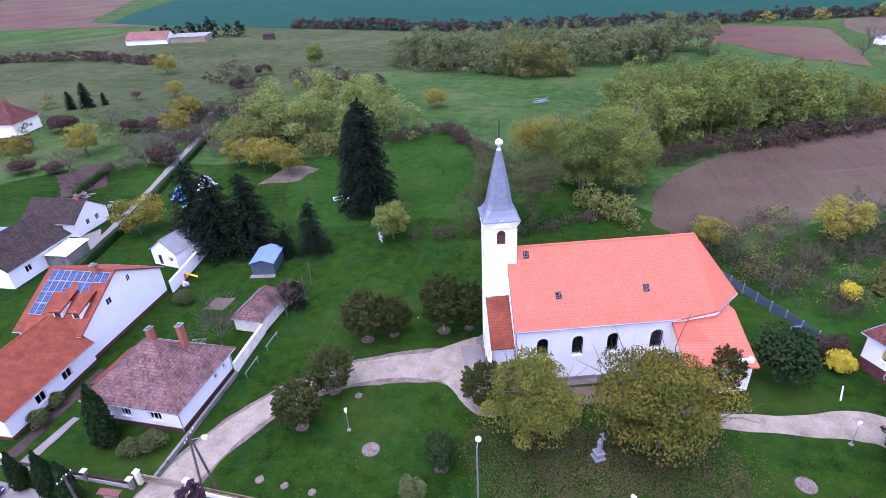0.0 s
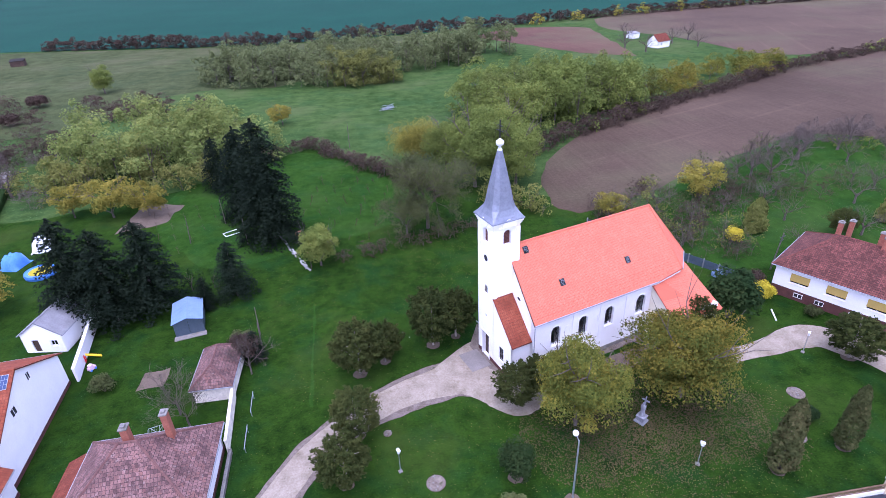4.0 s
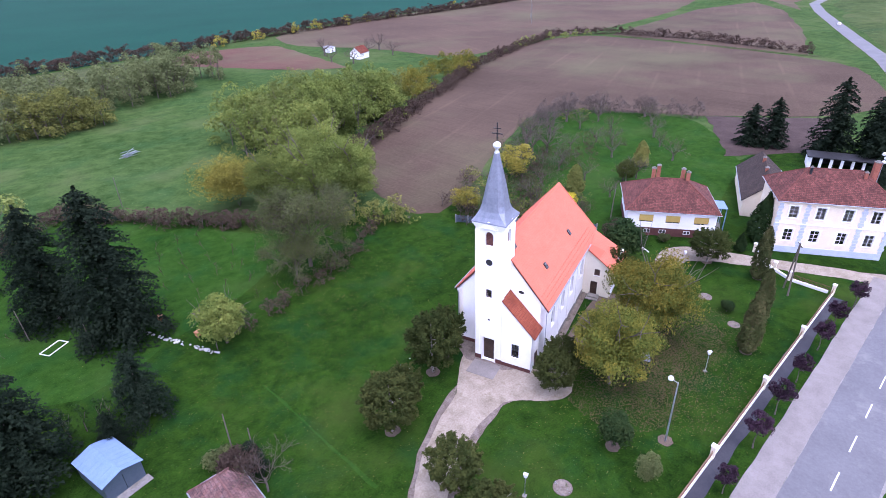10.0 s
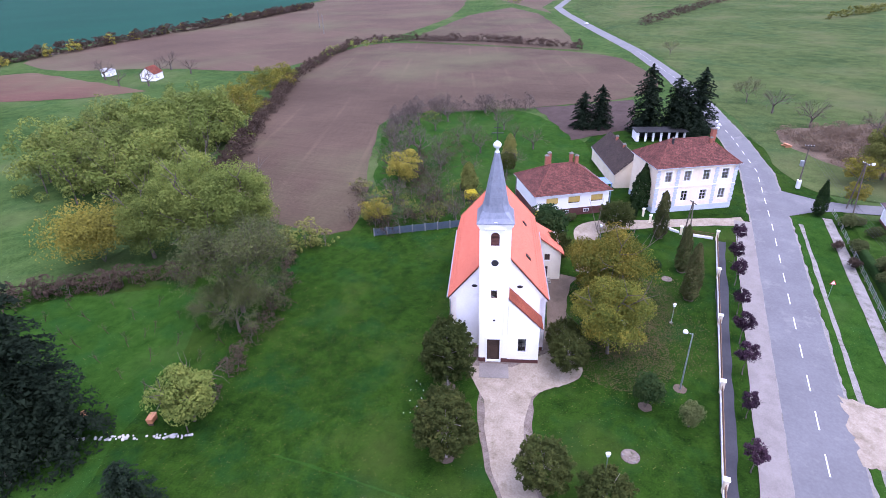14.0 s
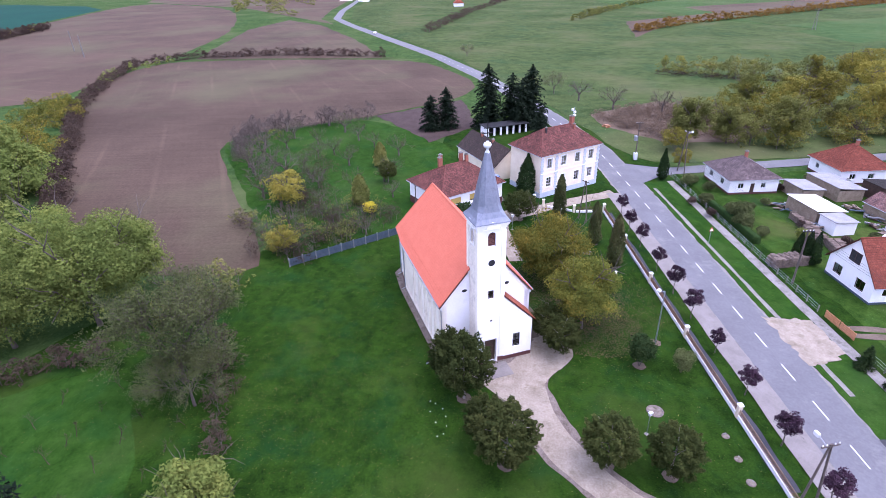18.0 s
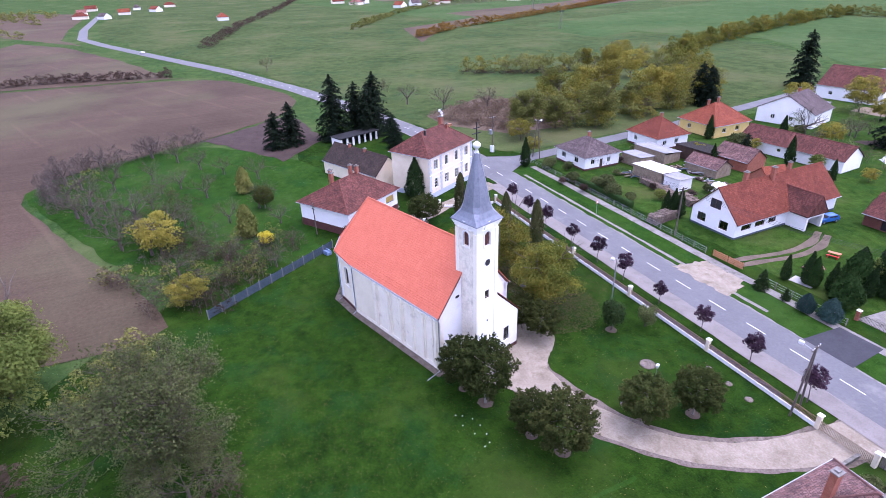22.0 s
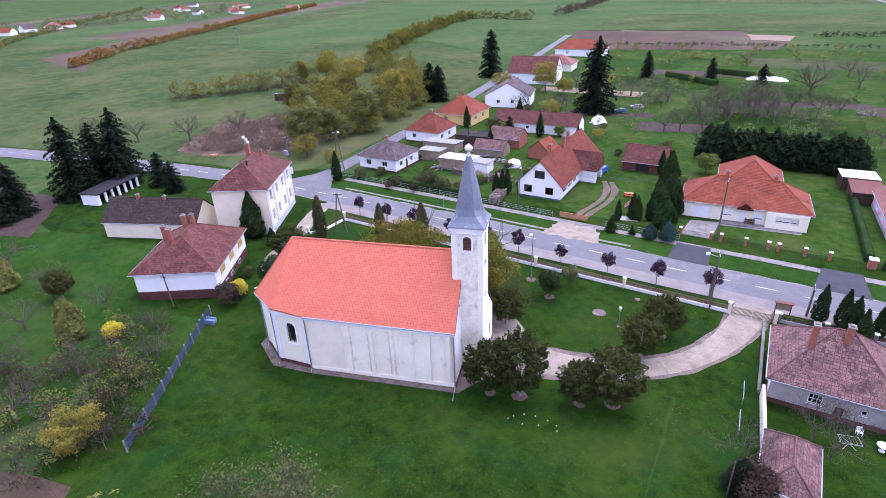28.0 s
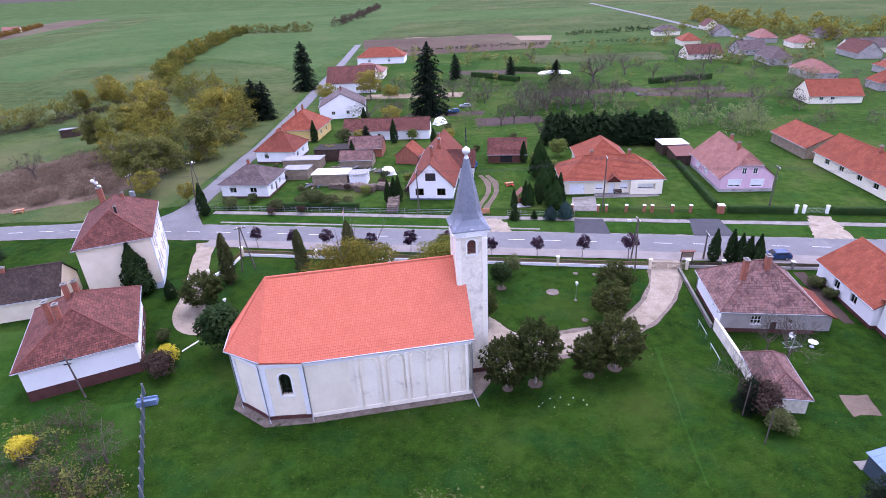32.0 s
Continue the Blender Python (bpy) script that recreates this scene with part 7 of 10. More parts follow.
part("corner_bay", boxes((0.0, 6.6, 10.404, 11.2, 0.0, 0.95), (0.0, 1.5, 10.404, 11.2, 0.953, 2.35), (5.1, 6.6, 10.404, 11.2, 0.953, 2.35), (0.0, 6.6, 10.404, 11.2, 2.353, 3.05)), M["cream"], wide)
part("porch_floor", boxes((6.7, 14.0, 10.42, 12.2, 0.0, 0.18)), M["concrete"], wide)
part("bench", boxes((8.2, 9.9, 10.6, 11.1, 0.5, 0.6), (8.2, 9.9, 10.45, 10.53, 0.65, 1.0), (8.3, 8.4, 10.6, 11.0, 0.18, 0.5), (9.7, 9.8, 10.6, 11.0, 0.18, 0.5)), M["wood_dark"], wide, "dark wooden bench in the porch")
house("house_wing", -37.6, -29.0, 4, 11.0, 13.3, 3.1, 7.4, M["tile_orange"], M["cream"], "rear wing with orange hip roof", "house", over=0.5, inset=5.5)
# pink house
house("house", -64.6, -24.0, 3, 10.6, 18.0, 3.4, 8.0, M["tile_pink"], M["pink"], "pink house with faded pink half-hipped roof", roof="half_hip", along="y", over=0.5,
      windows=[("n", 1.7, 4.0, 1.1, 2.6, 2, 1), ("n", 6.2, 8.5, 1.1, 2.6, 2, 1), ("n", 3.9, 4.8, 3.9, 5.2, 1, 1), ("n", 6.1, 7.0, 3.9, 5.2, 1, 1), ("e", 4, 5.4, 1.2, 2.5), ("e", 9, 10.4, 1.2, 2.5)], chimneys=[(5.9, 12.6, 6.8, 9.0), (5.0, 6.5, 6.8, 9.0)], blind=M["white_sheet"], surround=M["white_frame"], plinth=0.7, plinth_mat=M["grey_render"])
house("house", -91.0, -26.0, 6, 9.0, 25.0, 3.1, 6.8, M["tile_orange"], M["cream"], "long cream house with orange roof", roof="gable", along="y", over=0.5, windows=[("e", 4, 5.6, 1.1, 2.5), ("e", 9, 10.6, 1.1, 2.5), ("e", 15, 16.6, 1.1, 2.5), ("e", 20, 21.6, 1.1, 2.5)], chimneys=[(5, 14, 5.6, 7.8)])
house("outbuilding", -90.0, -44.0, 6, 10.5, 15.5, 3.0, 5.6, M["tile_orange"], M["wood_pale"], "open outbuilding with bright orange roof", "outbuilding", roof="gable", along="y", over=0.5)

# sheds and barns behind the southern houses
house("barn", 13.2, -56.5, 4, 25.5, 7.5, 3.0, 5.6, M["tile_mossy"], M["white"], "long low white barn with mossy red roof", "barn", roof="gable", along="x", over=0.4, windows=[("n", 4, 5, 1.2, 2.0, 1, 1), ("n", 10, 11, 1.2, 2.0, 1, 1)])
house("shed", 23.5, -38.0, 4, 9.0, 6.5, 2.6, 4.9, M["tile_old"], M["brick"], "brick shed with weathered tiled roof", "shed", roof="gable", along="x", over=0.3, doors=[("n", 3, 4.2, 0.1, 2.1)])
house("shed", 24.0, -27.5, 4, 8.4, 5.0, 2.2, 3.8, M["tile_old"], M["wood_pale"], "low wooden shed with weathered tiled roof", "shed", roof="gable", along="x", over=0.3)
house("shed", 17.2, -31.0, 80, 5.5, 6.0, 2.4, 4.8, M["tile_orange"], M["brick"], "small shed with pale orange roof", "shed", roof="gable", along="x", over=0.3)


def flat_shed(x, y, turn, w, d, h0, h1, wall, roof, label):
    t = thing("lean_to_shed", x, y, turn, label, "shed", "backyard sheds")
    for k, (x0, x1, y0, y1) in enumerate(((0, w, 0, 0.12), (0, w, d - 0.12, d), (0, 0.12, 0.12, d - 0.12), (w - 0.12, w, 0.12, d - 0.12))):
        part("wall", boxes((x0, x1, y0, y1, 0, h0 if k == 0 else h1 if k == 1 else min(h0, h1))), wall, t)
    bm = bmesh.new()
    n = int(w / 0.4)
    rib = []
    for i in range(n * 2 + 1):
        a, o = -0.25 + (w + 0.5) * i / (2 * n), 0.05 * (i % 2)
        rib.append([bm.verts.new(p) for p in ((a, -0.3, h0 + o), (a, d + 0.3, h1 + o), (a, d + 0.3, h1 + 0.07 + o), (a, -0.3, h0 + 0.07 + o))])
    for r, q in zip(rib, rib[1:]):
        for k in range(4):
            bm.faces.new((r[k], q[k], q[(k + 1) % 4], r[(k + 1) % 4]))
    bm.faces.new(rib[0][::-1])
    bm.faces.new(rib[-1])
    bmesh.ops.recalc_face_normals(bm, faces=bm.faces)
    part("roof", bm, roof, t)
    return t


flat_shed(37.0, -25.5, 4, 9.5, 5.5, 2.3, 2.9, M["wood_pale"], M["grey_tin"], "weathered wooden shed with grey sheet roof")
flat_shed(31.0, -35.5, 4, 10.0, 7.5, 2.5, 3.2, M["wood_dark"], M["tile_dark"], "dark open shed with black roof")
flat_shed(26.8, -14.5, 4, 8.2, 5.5, 2.4, 2.9, M["wood_pale"], M["white_sheet"], "small shed with white sheet roof")
flat_shed(22.2, -13.5, 4, 4.0, 4.0, 2.4, 2.6, M["white"], M["grey_tin"], "small white block shed")
flat_shed(37.8, -17.8, 4, 6.0, 4.5, 2.2, 2.6, M["wood_pale"], M["grey_tin"], "small grey weathered board shed")
flat_shed(-55.0, -37.6, 4, 6.2, 6.0, 2.5, 2.8, M["wood_dark"], M["white_sheet"], "dark open carport with white sheet roof")
flat_shed(-55.4, -30.6, 3, 5.2, 7.0, 2.6, 2.3, M["wood_dark"], M["tile_pink"], "open lean-to with pink roof beside the pink house")
flat_shed(-87.5, 64.5, 3, 5.5, 5.0, 2.4, 2.8, M["concrete"], M["white_sheet"], "carport with white sheet roof")
flat_shed(-106.5, 66.5, 3, 6.5, 5.0, 2.6, 2.9, M["wood_orange"], M["blue_tin_pale"], "orange board shed with pale blue roof")
flat_shed(134.0, -60.0, 30, 5.5, 4.0, 2.2, 2.6, M["wood_dark"], M["grey_tin"], "small dark hut in the pasture")
flat_shed(50.5, -103.0, 10, 12.0, 6.0, 2.6, 3.2, M["grey_render"], M["grey_tin"], "long grey outbuilding with sheet roof")

# blue metal garage
mg = thing("metal_garage", -48.9, 67.2, 11, "blue sheet-metal garage with pale blue roof", "garage")
for nm, r in (("wall", (0, 3.7, 5.3, 5.36, 0, 2.1)), ("wall", (0, 0.06, 0.06, 5.3, 0, 2.1)), ("wall", (3.64, 3.7, 0.06, 5.3, 0, 2.1)), ("gate_panel", (0, 1.83, 0, 0.06, 0.05, 2.1)), ("gate_panel", (1.87, 3.7, 0, 0.06, 0.05, 2.1))):
    part(nm, boxes(r), M["blue_tin"], mg)
for y in (0.0, 5.3):
    bm = bmesh.new()
    v = [bm.verts.new((x, y + o, z)) for o in (0, 0.06) for x, z in ((0, 2.1), (3.7, 2.1), (1.85, 2.68))]
    bm.faces.new(v[:3])
    bm.faces.new(v[3:][::-1])
    for i in range(3):
        bm.faces.new((v[(i + 1) % 3], v[i], v[3 + i], v[3 + (i + 1) % 3]))
    part("gable", bm, M["blue_tin"], mg)
for sgn in (-1, 1):
    bm = bmesh.new()
    for k in range(9):
        y0, y1, o = -0.2 + k * 0.64, -0.2 + (k + 1) * 0.64 - 0.02, 0.0
        v = [bm.verts.new(p) for p in ((1.85, y0, 2.74), (1.85, y1, 2.74), (1.85 + sgn * 2.05, y1, 2.1), (1.85 + sgn * 2.05, y0, 2.1), (1.85, y0, 2.78), (1.85, y1, 2.78), (1.85 + sgn * 2.05, y1, 2.14), (1.85 + sgn * 2.05, y0, 2.14))]
        for f in ((0, 1, 2, 3), (7, 6, 5, 4), (0, 4, 5, 1), (1, 5, 6, 2), (2, 6, 7, 3), (3, 7, 4, 0)):
            bm.faces.new([v[i] for i in f])
    bmesh.ops.recalc_face_normals(bm, faces=bm.faces)
    part("roof_slope", bm, M["blue_tin_pale"], mg)
part("apron", boxes((-0.2, 3.9, -1.0, -0.02, 0, 0.07)), M["concrete"], mg)

# white-posted wagon shelter beside the spruces
ws = thing("wagon_shelter", 90.6, 44.4, -72, "open black shelter with broad white posts", "shelter")
for k in range(7):
    part("post", boxes((k * 2.0, k * 2.0 + 0.55, 0, 0.3, 0, 2.5)), M["white"], ws)
part("back_wall", boxes((0, 12.6, 4.0, 4.2, 0, 2.5)), M["dark_void"], ws)
part("side_wall", boxes((-0.25, -0.02, 0, 4.2, 0, 2.5)), M["white"], ws)
part("roof", boxes((-0.5, 13.0, -0.5, 4.6, 2.51, 2.7)), M["iron"], ws)

# far farm, cottages and villages
house("farmhouse", -272, 308, 12, 26, 13, 3.2, 7.0, M["tile_pink"], M["white"], "long farmhouse with faded red roof", roof="gable", along="x", over=0.5)
flat_shed(-245, 314, 12, 22, 12, 3.4, 4.2, M["wood_pale"], M["grey_tin"], "farm shed with pale sheet roof")
flat_shed(-186, 322, 12, 6, 5, 2.6, 3.2, M["wood_dark"], M["tile_dark"], "dark wooden hut in a field")
house("house", -182, 128, 12, 17, 12, 4.0, 9.5, M["tile_mossy"], M["white_old"], "old white house with sagging dull red roof", over=0.4, inset=5.0, windows=[("e", 3, 4.2, 1.4, 2.4), ("e", 7, 8.2, 1.4, 2.4)])
house("cottage", 121, 246, 20, 8, 6, 3.0, 5.6, M["tile_red"], M["white"], "small white field cottage with red roof", over=0.3, roof="gable", along="x", windows=[("s", 2, 3, 1, 2.2)])
flat_shed(124, 276, 20, 5, 4, 2.4, 3.0, M["white"], M["grey_tin"], "small white hut among fields")
rv = random.Random(12)
village = [(-99, -249), (-129, -287), (-141, -255), (-104, -196), (-118, -178), (-116, -92), (-143, -108), (-128, -205), (-150, -225), (-160, -190), (-112, -300), (-172, -150), (-150, -140), (-185, -200), (-118, -140), (-135, -330), (-190, -260)]
for i, (x, y) in enumerate(village):
    house("village_house", x - 8, y - 6, rv.choice((0, 90, 8)), rv.uniform(12, 20), rv.uniform(9, 12), 2.7, rv.uniform(6, 7.2), M[("tile_orange", "tile_grey", "tile_pink", "tile_mossy", "tile_grey", "tile_orange")[i % 6]], M[("cream", "grey_render", "grey_render", "white_stained", "grey_render")[i % 5]], ("village house with orange roof", "village house with grey roof", "village house with faded pink roof", "village house with mossy red roof", "village house with grey roof", "village house with orange roof")[i % 6] + " among gardens", roof="gable" if i % 2 else "hip", over=0.4, group="village houses", windows=[("n", 3, 4.2, 1.2, 2.4), ("n", 6.5, 7.7, 1.2, 2.4)])
far = [(628, -479), (660, -500), (700, -470), (858, -556), (820, -530), (667, -381), (700, -395), (735, -420), (658, -203), (675, -258), (690, -232), (700, -280), (803, -624), (760, -600), (765, 138), (800, 165), (850, 120), (900, 175), (960, 110), (1000, 170), (880, 80), (772, -182), (800, -200), (840, -170), (620, 18), (600, -560), (930, -640), (1010, 60)]
for i, (x, y) in enumerate(far):
    house("village_house", x, y, rv.choice((0, 30, 90)), rv.uniform(12, 20), rv.uniform(9, 12), 3.4, rv.uniform(6.5, 8), M[("tile_orange", "tile_pink", "tile_grey", "tile_red")[i % 4]], M[("white", "cream")[i % 2]], ("distant house with orange roof", "distant house with pink roof", "distant house with grey roof", "distant house with red roof")[i % 4], roof="gable" if i % 3 else "hip", over=0.4, group="far village houses")


# ---- plants of the churchyard ----
walnut = broadleaf("walnut_tree", 11, 10.2, 11.2, 20000, 0.145, M["leaf_walnut"], "spreading walnut tree with thinning yellow-green leaves", crown_from=0.1, blobs=36, group="churchyard walnut trees")
walnut.matrix_basis = pose(-2.4, 41.0, 0) @ Matrix.Diagonal((0.88, 0.88, 1.04, 1))
wal2 = broadleaf("walnut_tree", 21, 9.6, 13.4, 23000, 0.15, M["leaf_walnut"], "broad walnut tree, still greenish, beside the church", crown_from=0.1, blobs=40, group="churchyard walnut trees")
wal2.matrix_basis = pose(10.6, 42.4, 0, 0, 0, 70) @ Matrix.Diagonal((0.96, 0.96, 1.16, 1))
cypress = juniper("cypress_tree", 12, 7.6, 6.6, M["needle_soft"], "dense olive-green conifer with a short bare trunk", "churchyard conifers")
cypress.matrix_basis = pose(-24.6, 54.2, 0)
for x, y, s, tl in ((-21.4, 55.8, 0.76, 1.0), (-15.0, 57.7, 1.0, 1.15), (-11.8, 58.8, 0.9, 1.05), (-25.3, 44.4, 0.84, 1.0), (-26.7, 38.6, 0.82, 1.0), (-7.6, 45.2, 0.78, 0.95), (-4.6, 46.3, 0.7, 1.0), (18.0, 51.6, 0.72, 1.1), (33.5, 44.0, 1.0, 0.78)):
    put(cypress, x, y, s, x * 37 % 360, tl)
dark_shrub = bush("yew_shrub", 13, 3.4, 4.4, 3800, 0.15, M["thuja"], "dense dark green rounded yew", blobs=12, group="churchyard shrubs", low=0.05)
dark_shrub.matrix_basis = pose(-10.5, 36.0, 0)
put(dark_shrub, 24.6, 54.4, 1.95, 30, 0.85)
put(dark_shrub, 21.5, 36.5, 0.62, 70, 0.6)
box_shrub = bush("box_shrub", 14, 2.5, 3.4, 3000, 0.1, M["leaf_dull"], "olive rounded box shrub", group="churchyard shrubs", low=0.05)
box_shrub.matrix_basis = pose(-12.0, 31.5, 0)
column = column_tree("column_thuja", 15, 9.0, 2.5, M["needle_red"], "tall narrow brownish-green columnar thuja", 4200, 0.13, "columnar thujas", 0.15)
column.matrix_basis = pose(14.2, 31.5, 0)
put(column, 22.3, 32.6, 0.88, 40)
put(column, 33.4, 36.4, 0.98, 200)
thuja = column_tree("thuja_tree", 16, 10.4, 5.0, M["thuja"], "broad pointed dark green thuja", 5200, 0.2, "thujas at the corner house", 0.0, 1.3)
thuja.matrix_basis = pose(46.4, 40.4, 0) @ Matrix.Diagonal((0.9, 0.9, 0.86, 1))
put(thuja, 40.6, 41.5, 0.42, 40, 0.9)
slim = column_tree("slim_thuja", 17, 5.6, 1.9, M["thuja"], "slender pointed dark green thuja", 2400, 0.12, "thujas by the street", 0.0, 1.1)
slim.matrix_basis = pose(-44.4, 25.8, 0)
for x, y, s in ((-46.9, 25.9, 1.0), (-48.0, 26.6, 0.95), (-50.9, 26.2, 0.9), (-46.6, 32.6, 1.35), (-47.7, 33.7, 1.3), (-14.6, 2.6, 0.95), (-17.6, 1.6, 0.85), (-21.0, -1.5, 0.9), (-22.0, -3.2, 0.9), (-12.3, 4.2, 0.75), (13.2, 1.0, 1.0), (12.4, 0.2, 1.0), (14.4, 1.6, 0.9), (52.5, 9.0, 1.25), (47.0, -46.5, 1.15)):
    put(slim, x, y, s, x * 53 % 360)
plum = broadleaf("plum_tree", 18, 4.4, 2.5, 2000, 0.1, M["leaf_purple"], "small purple-leaved cherry plum on a thin stem", crown_from=0.36, blobs=18, group="street plum trees", radius=0.07)
plum.matrix_basis = pose(34.0, 24.1, 0)
for i, (x, s) in enumerate(((26.7, 1.0), (20.4, 1.05), (12.3, 0.95), (5.3, 1.1), (-1.1, 1.1), (-8.6, 0.85), (-16.2, 0.95), (-23.6, 1.05), (-31.0, 1.15))):
    put(plum, x, 25.0 - 0.022 * (x - 26), s, 47 * i)

# ---- trees round the churchyard ----
spruce = conifer("spruce_tree", 31, 18, 12.0, M["needle"], "tall dark green spruce tree", 30, 16, 0.26, "spruces", 0.1, 0.2, 0.42, 0.55)
spruce.matrix_basis = pose(-63.2, 75.4, 0, 0, 0, 40) @ Matrix.Diagonal((0.95, 0.95, 0.88, 1))
for x, y, s, tl in ((-58.3, 73.6, 0.98, 0.93), (-53.4, 75.6, 0.94, 0.95), (-42.0, 76.1, 0.6, 0.98), (-51.5, 121, 0.72, 1.05), (-46, 74, 0.35, 0.9), (-37.5, 60.2, 0.3, 0.9)):
    put(spruce, x, y, s, x * 71 % 360, tl)
far_spruce = conifer("spruce_tree", 61, 18, 11.6, M["needle"], "tall dark green spruce tree", 28, 15, 0.44, "spruces", 0.05, 0.18, 0.4, 0.5)
far_spruce.matrix_basis = pose(101.3, 43.1, 0)
for x, y, s, tl in ((103.5, 35.7, 0.85, 0.98), (104.2, 29.8, 1.0, 0.95), (98.6, 33.5, 0.8, 1.0), (100.3, 60.2, 0.7, 0.8), (101.7, 55.6, 0.75, 0.88), (79.5, -131, 1.05, 1.05), (79.5, -78, 0.75, 1.0), (75.0, -77, 0.75, 0.95), (80.5, -85, 0.6, 1.0), (17, -80, 1.3, 1.0), (90, 29.5, 0.55, 0.8), (83, 31, 0.5, 0.8), (28.5, -37, 0.4, 1.0), (15, -150, 0.6, 1), (-10, -150, 0.5, 1), (-29, -132, 0.6, 0.9)):
    put(far_spruce, x, y, s, x * 71 % 360, tl)
fir = conifer("fir_tree", 32, 22.0, 13.5, M["needle"], "great broad dark green fir", 34, 22, 0.27, "spruces", 0.07, 0.25, 0.4, 0.5)
fir.matrix_basis = pose(-38.2, 94.2, 0)
put(fir, -43.6, 105.5, 0.86, 130, 0.95)
small_fir = conifer("blue_fir", 33, 3.2, 2.6, M["thuja"], "young rounded fir in the front garden", 16, 12, 0.16, "young firs", 0.02, 0.1, 0.7)
small_fir.matrix_basis = pose(-12.5, 9.6, 0)
for x, y, s in ((-16.2, 9.4, 0.6),):
    put(small_fir, x, y, s, x * 31 % 360)
round_tree = broadleaf("round_tree", 34, 7.2, 7.4, 6000, 0.17, M["leaf_green"], "round pale green tree with a short stem", crown_from=0.12, blobs=22)
round_tree.matrix_basis = pose(-29.6, 82.2, 0)
hazy = bare_tree("thin_tree", 35, 13.5, 12, "large half-bare grey-green tree", 3, "half-bare trees", None, 26000, M["leaf_dull"], 0.1, None, 4)
hazy.matrix_basis = pose(-10.4, 91.2, 0)
put(hazy, -14.5, 88.5, 0.6, 130, 0.9)
big = broadleaf("field_tree", 36, 16.5, 14, 17000, 0.19, M["leaf_green"], "large olive-green field tree", crown_from=0.08, blobs=36, group="field trees")
big.matrix_basis = pose(2.5, 108, 0)
put(big, 11.0, 107, 0.9, 120)
put(big, 10.0, 118, 0.95, 220)
put(big, -2.0, 117, 0.8, 300)
gold = broadleaf("yellow_tree", 37, 8.0, 9.0, 3900, 0.2, M["leaf_yellow"], "autumn tree with yellow leaves", crown_from=0.1, blobs=24, group="yellow trees", gaps=0.15)
gold.matrix_basis = pose(43.5, 90.5, 0)
for x, y, s, tl in ((22.6, 86.2, 0.68, 0.95), (-78.5, 78.0, 1.1, 0.85), (-71, 112, 1.1, 0.95), (-79, 114, 0.9, 1.0), (-64, 111, 0.9, 1.0), (104, -52, 1.5, 1.0), (88, -64, 1.45, 1.05), (128, -92, 1.5, 1.0), (150, -100, 1.3, 1.1), (118, -70, 1.3, 1.0), (166, -120, 1.3, 1.0), (96, -84, 1.2, 1.1), (55.0, -52.5, 0.55, 0.9), (60, -100, 1.0, 1.0), (60, 2, 0.5, 1.2), (44.5, -108, 1.3, 1.1), (-42, 170, 0.8, 1), (-117, 150, 1.1, 1.0), (72, -2, 0.8, 1.0)):
    put(gold, x, y, s, x * 43 % 360, tl)
rust = bush("yellow_thicket", 38, 16, 11, 11000, 0.2, M["leaf_yellow"], "yellow autumn thicket in the meadow", blobs=24)
rust.matrix_basis = pose(-6, 124, 0)
bright = bush("yellow_shrub", 39, 3.0, 2.8, 1500, 0.14, M["leaf_bright"], "small bright yellow autumn shrub")
bright.matrix_basis = pose(38.2, 73.0, 0)
put(bright, 31.6, 57.0, 1.1, 80)
blue_fir = column_tree("dwarf_spruce", 81, 3.4, 2.9, M["needle_blue"], "small rounded blue-green spruce", 3200, 0.11, "dwarf spruces", 0.0, 0.9)
blue_fir.matrix_basis = pose(-22.2, 9.0, 0)
for x, y, sc in ((-19.3, 9.6, 0.82),):
    put(blue_fir, x, y, sc, x * 31 % 360)
green_cone = column_tree("garden_conifer", 82, 5.6, 4.2, M["hedge_leaf"], "bushy bright green garden conifer", 4600, 0.16, "garden conifers", 0.0, 1.0)
green_cone.matrix_basis = pose(-20.6, 3.4, 0)
for x, y, sc, tl in ((-18.4, -2.5, 0.95, 1.2), (-19.6, -8.5, 0.9, 1.3), (-18.0, -14.6, 1.0, 1.6), (-15.4, 2.4, 0.5, 1.7)):
    put(green_cone, x, y, sc, x * 53 % 360, tl)
pear = column_tree("pear_tree", 40, 6.2, 3.6, M["leaf_olive"], "small dark upright pear tree", 2200, 0.2)
pear.matrix_basis = pose(44.0, 75.5, 0)
put(pear, 68.0, 73.0, 0.95, 60)
put(cypress, 56.4, 70.5, 0.68, 60, 1.0)
apple = bare_tree("orchard_tree", 41, 5.0, 5.2, "small leafless fruit tree", 3, "orchard trees", None, 150, M["leaf_dull"], 0.1, 0.19, 2, 8)
apple.matrix_basis = pose(78, 86, 0)
apple_b = bare_tree("orchard_tree", 42, 5.6, 4.6, "small leafless fruit tree", 3, "orchard trees", None, 260, M["leaf_dull"], 0.12, 0.2, 2, 6)
apple_b.matrix_basis = pose(85, 100, 0)
for i, (x, y, s) in enumerate(((91, 81, 1.1), (69, 81, 1.0), (54, 86, 0.9), (35, 80, 0.8), (60, 70, 1.0), (76, 69, 1.0), (60, 98, 1.2), (57, 71.5, 0.8), (77, 90, 0.9), (100, 86, 1.1), (44, 84, 0.8), (58, 88, 0.9), (29, 73, 0.8), (66, 104, 1.2), (72, 101, 1.1), (88, 92, 0.9), (95, 100, 1.1), (49, 97, 1.2), (68, 92, 0.9), (52, 78, 0.9), (33, 88, 1.0), (84, 76, 0.8), (47, 69, 0.8))):
    put((apple, apple_b)[i % 2], x, y, s, 67 * i)
rngt = random.Random(8)
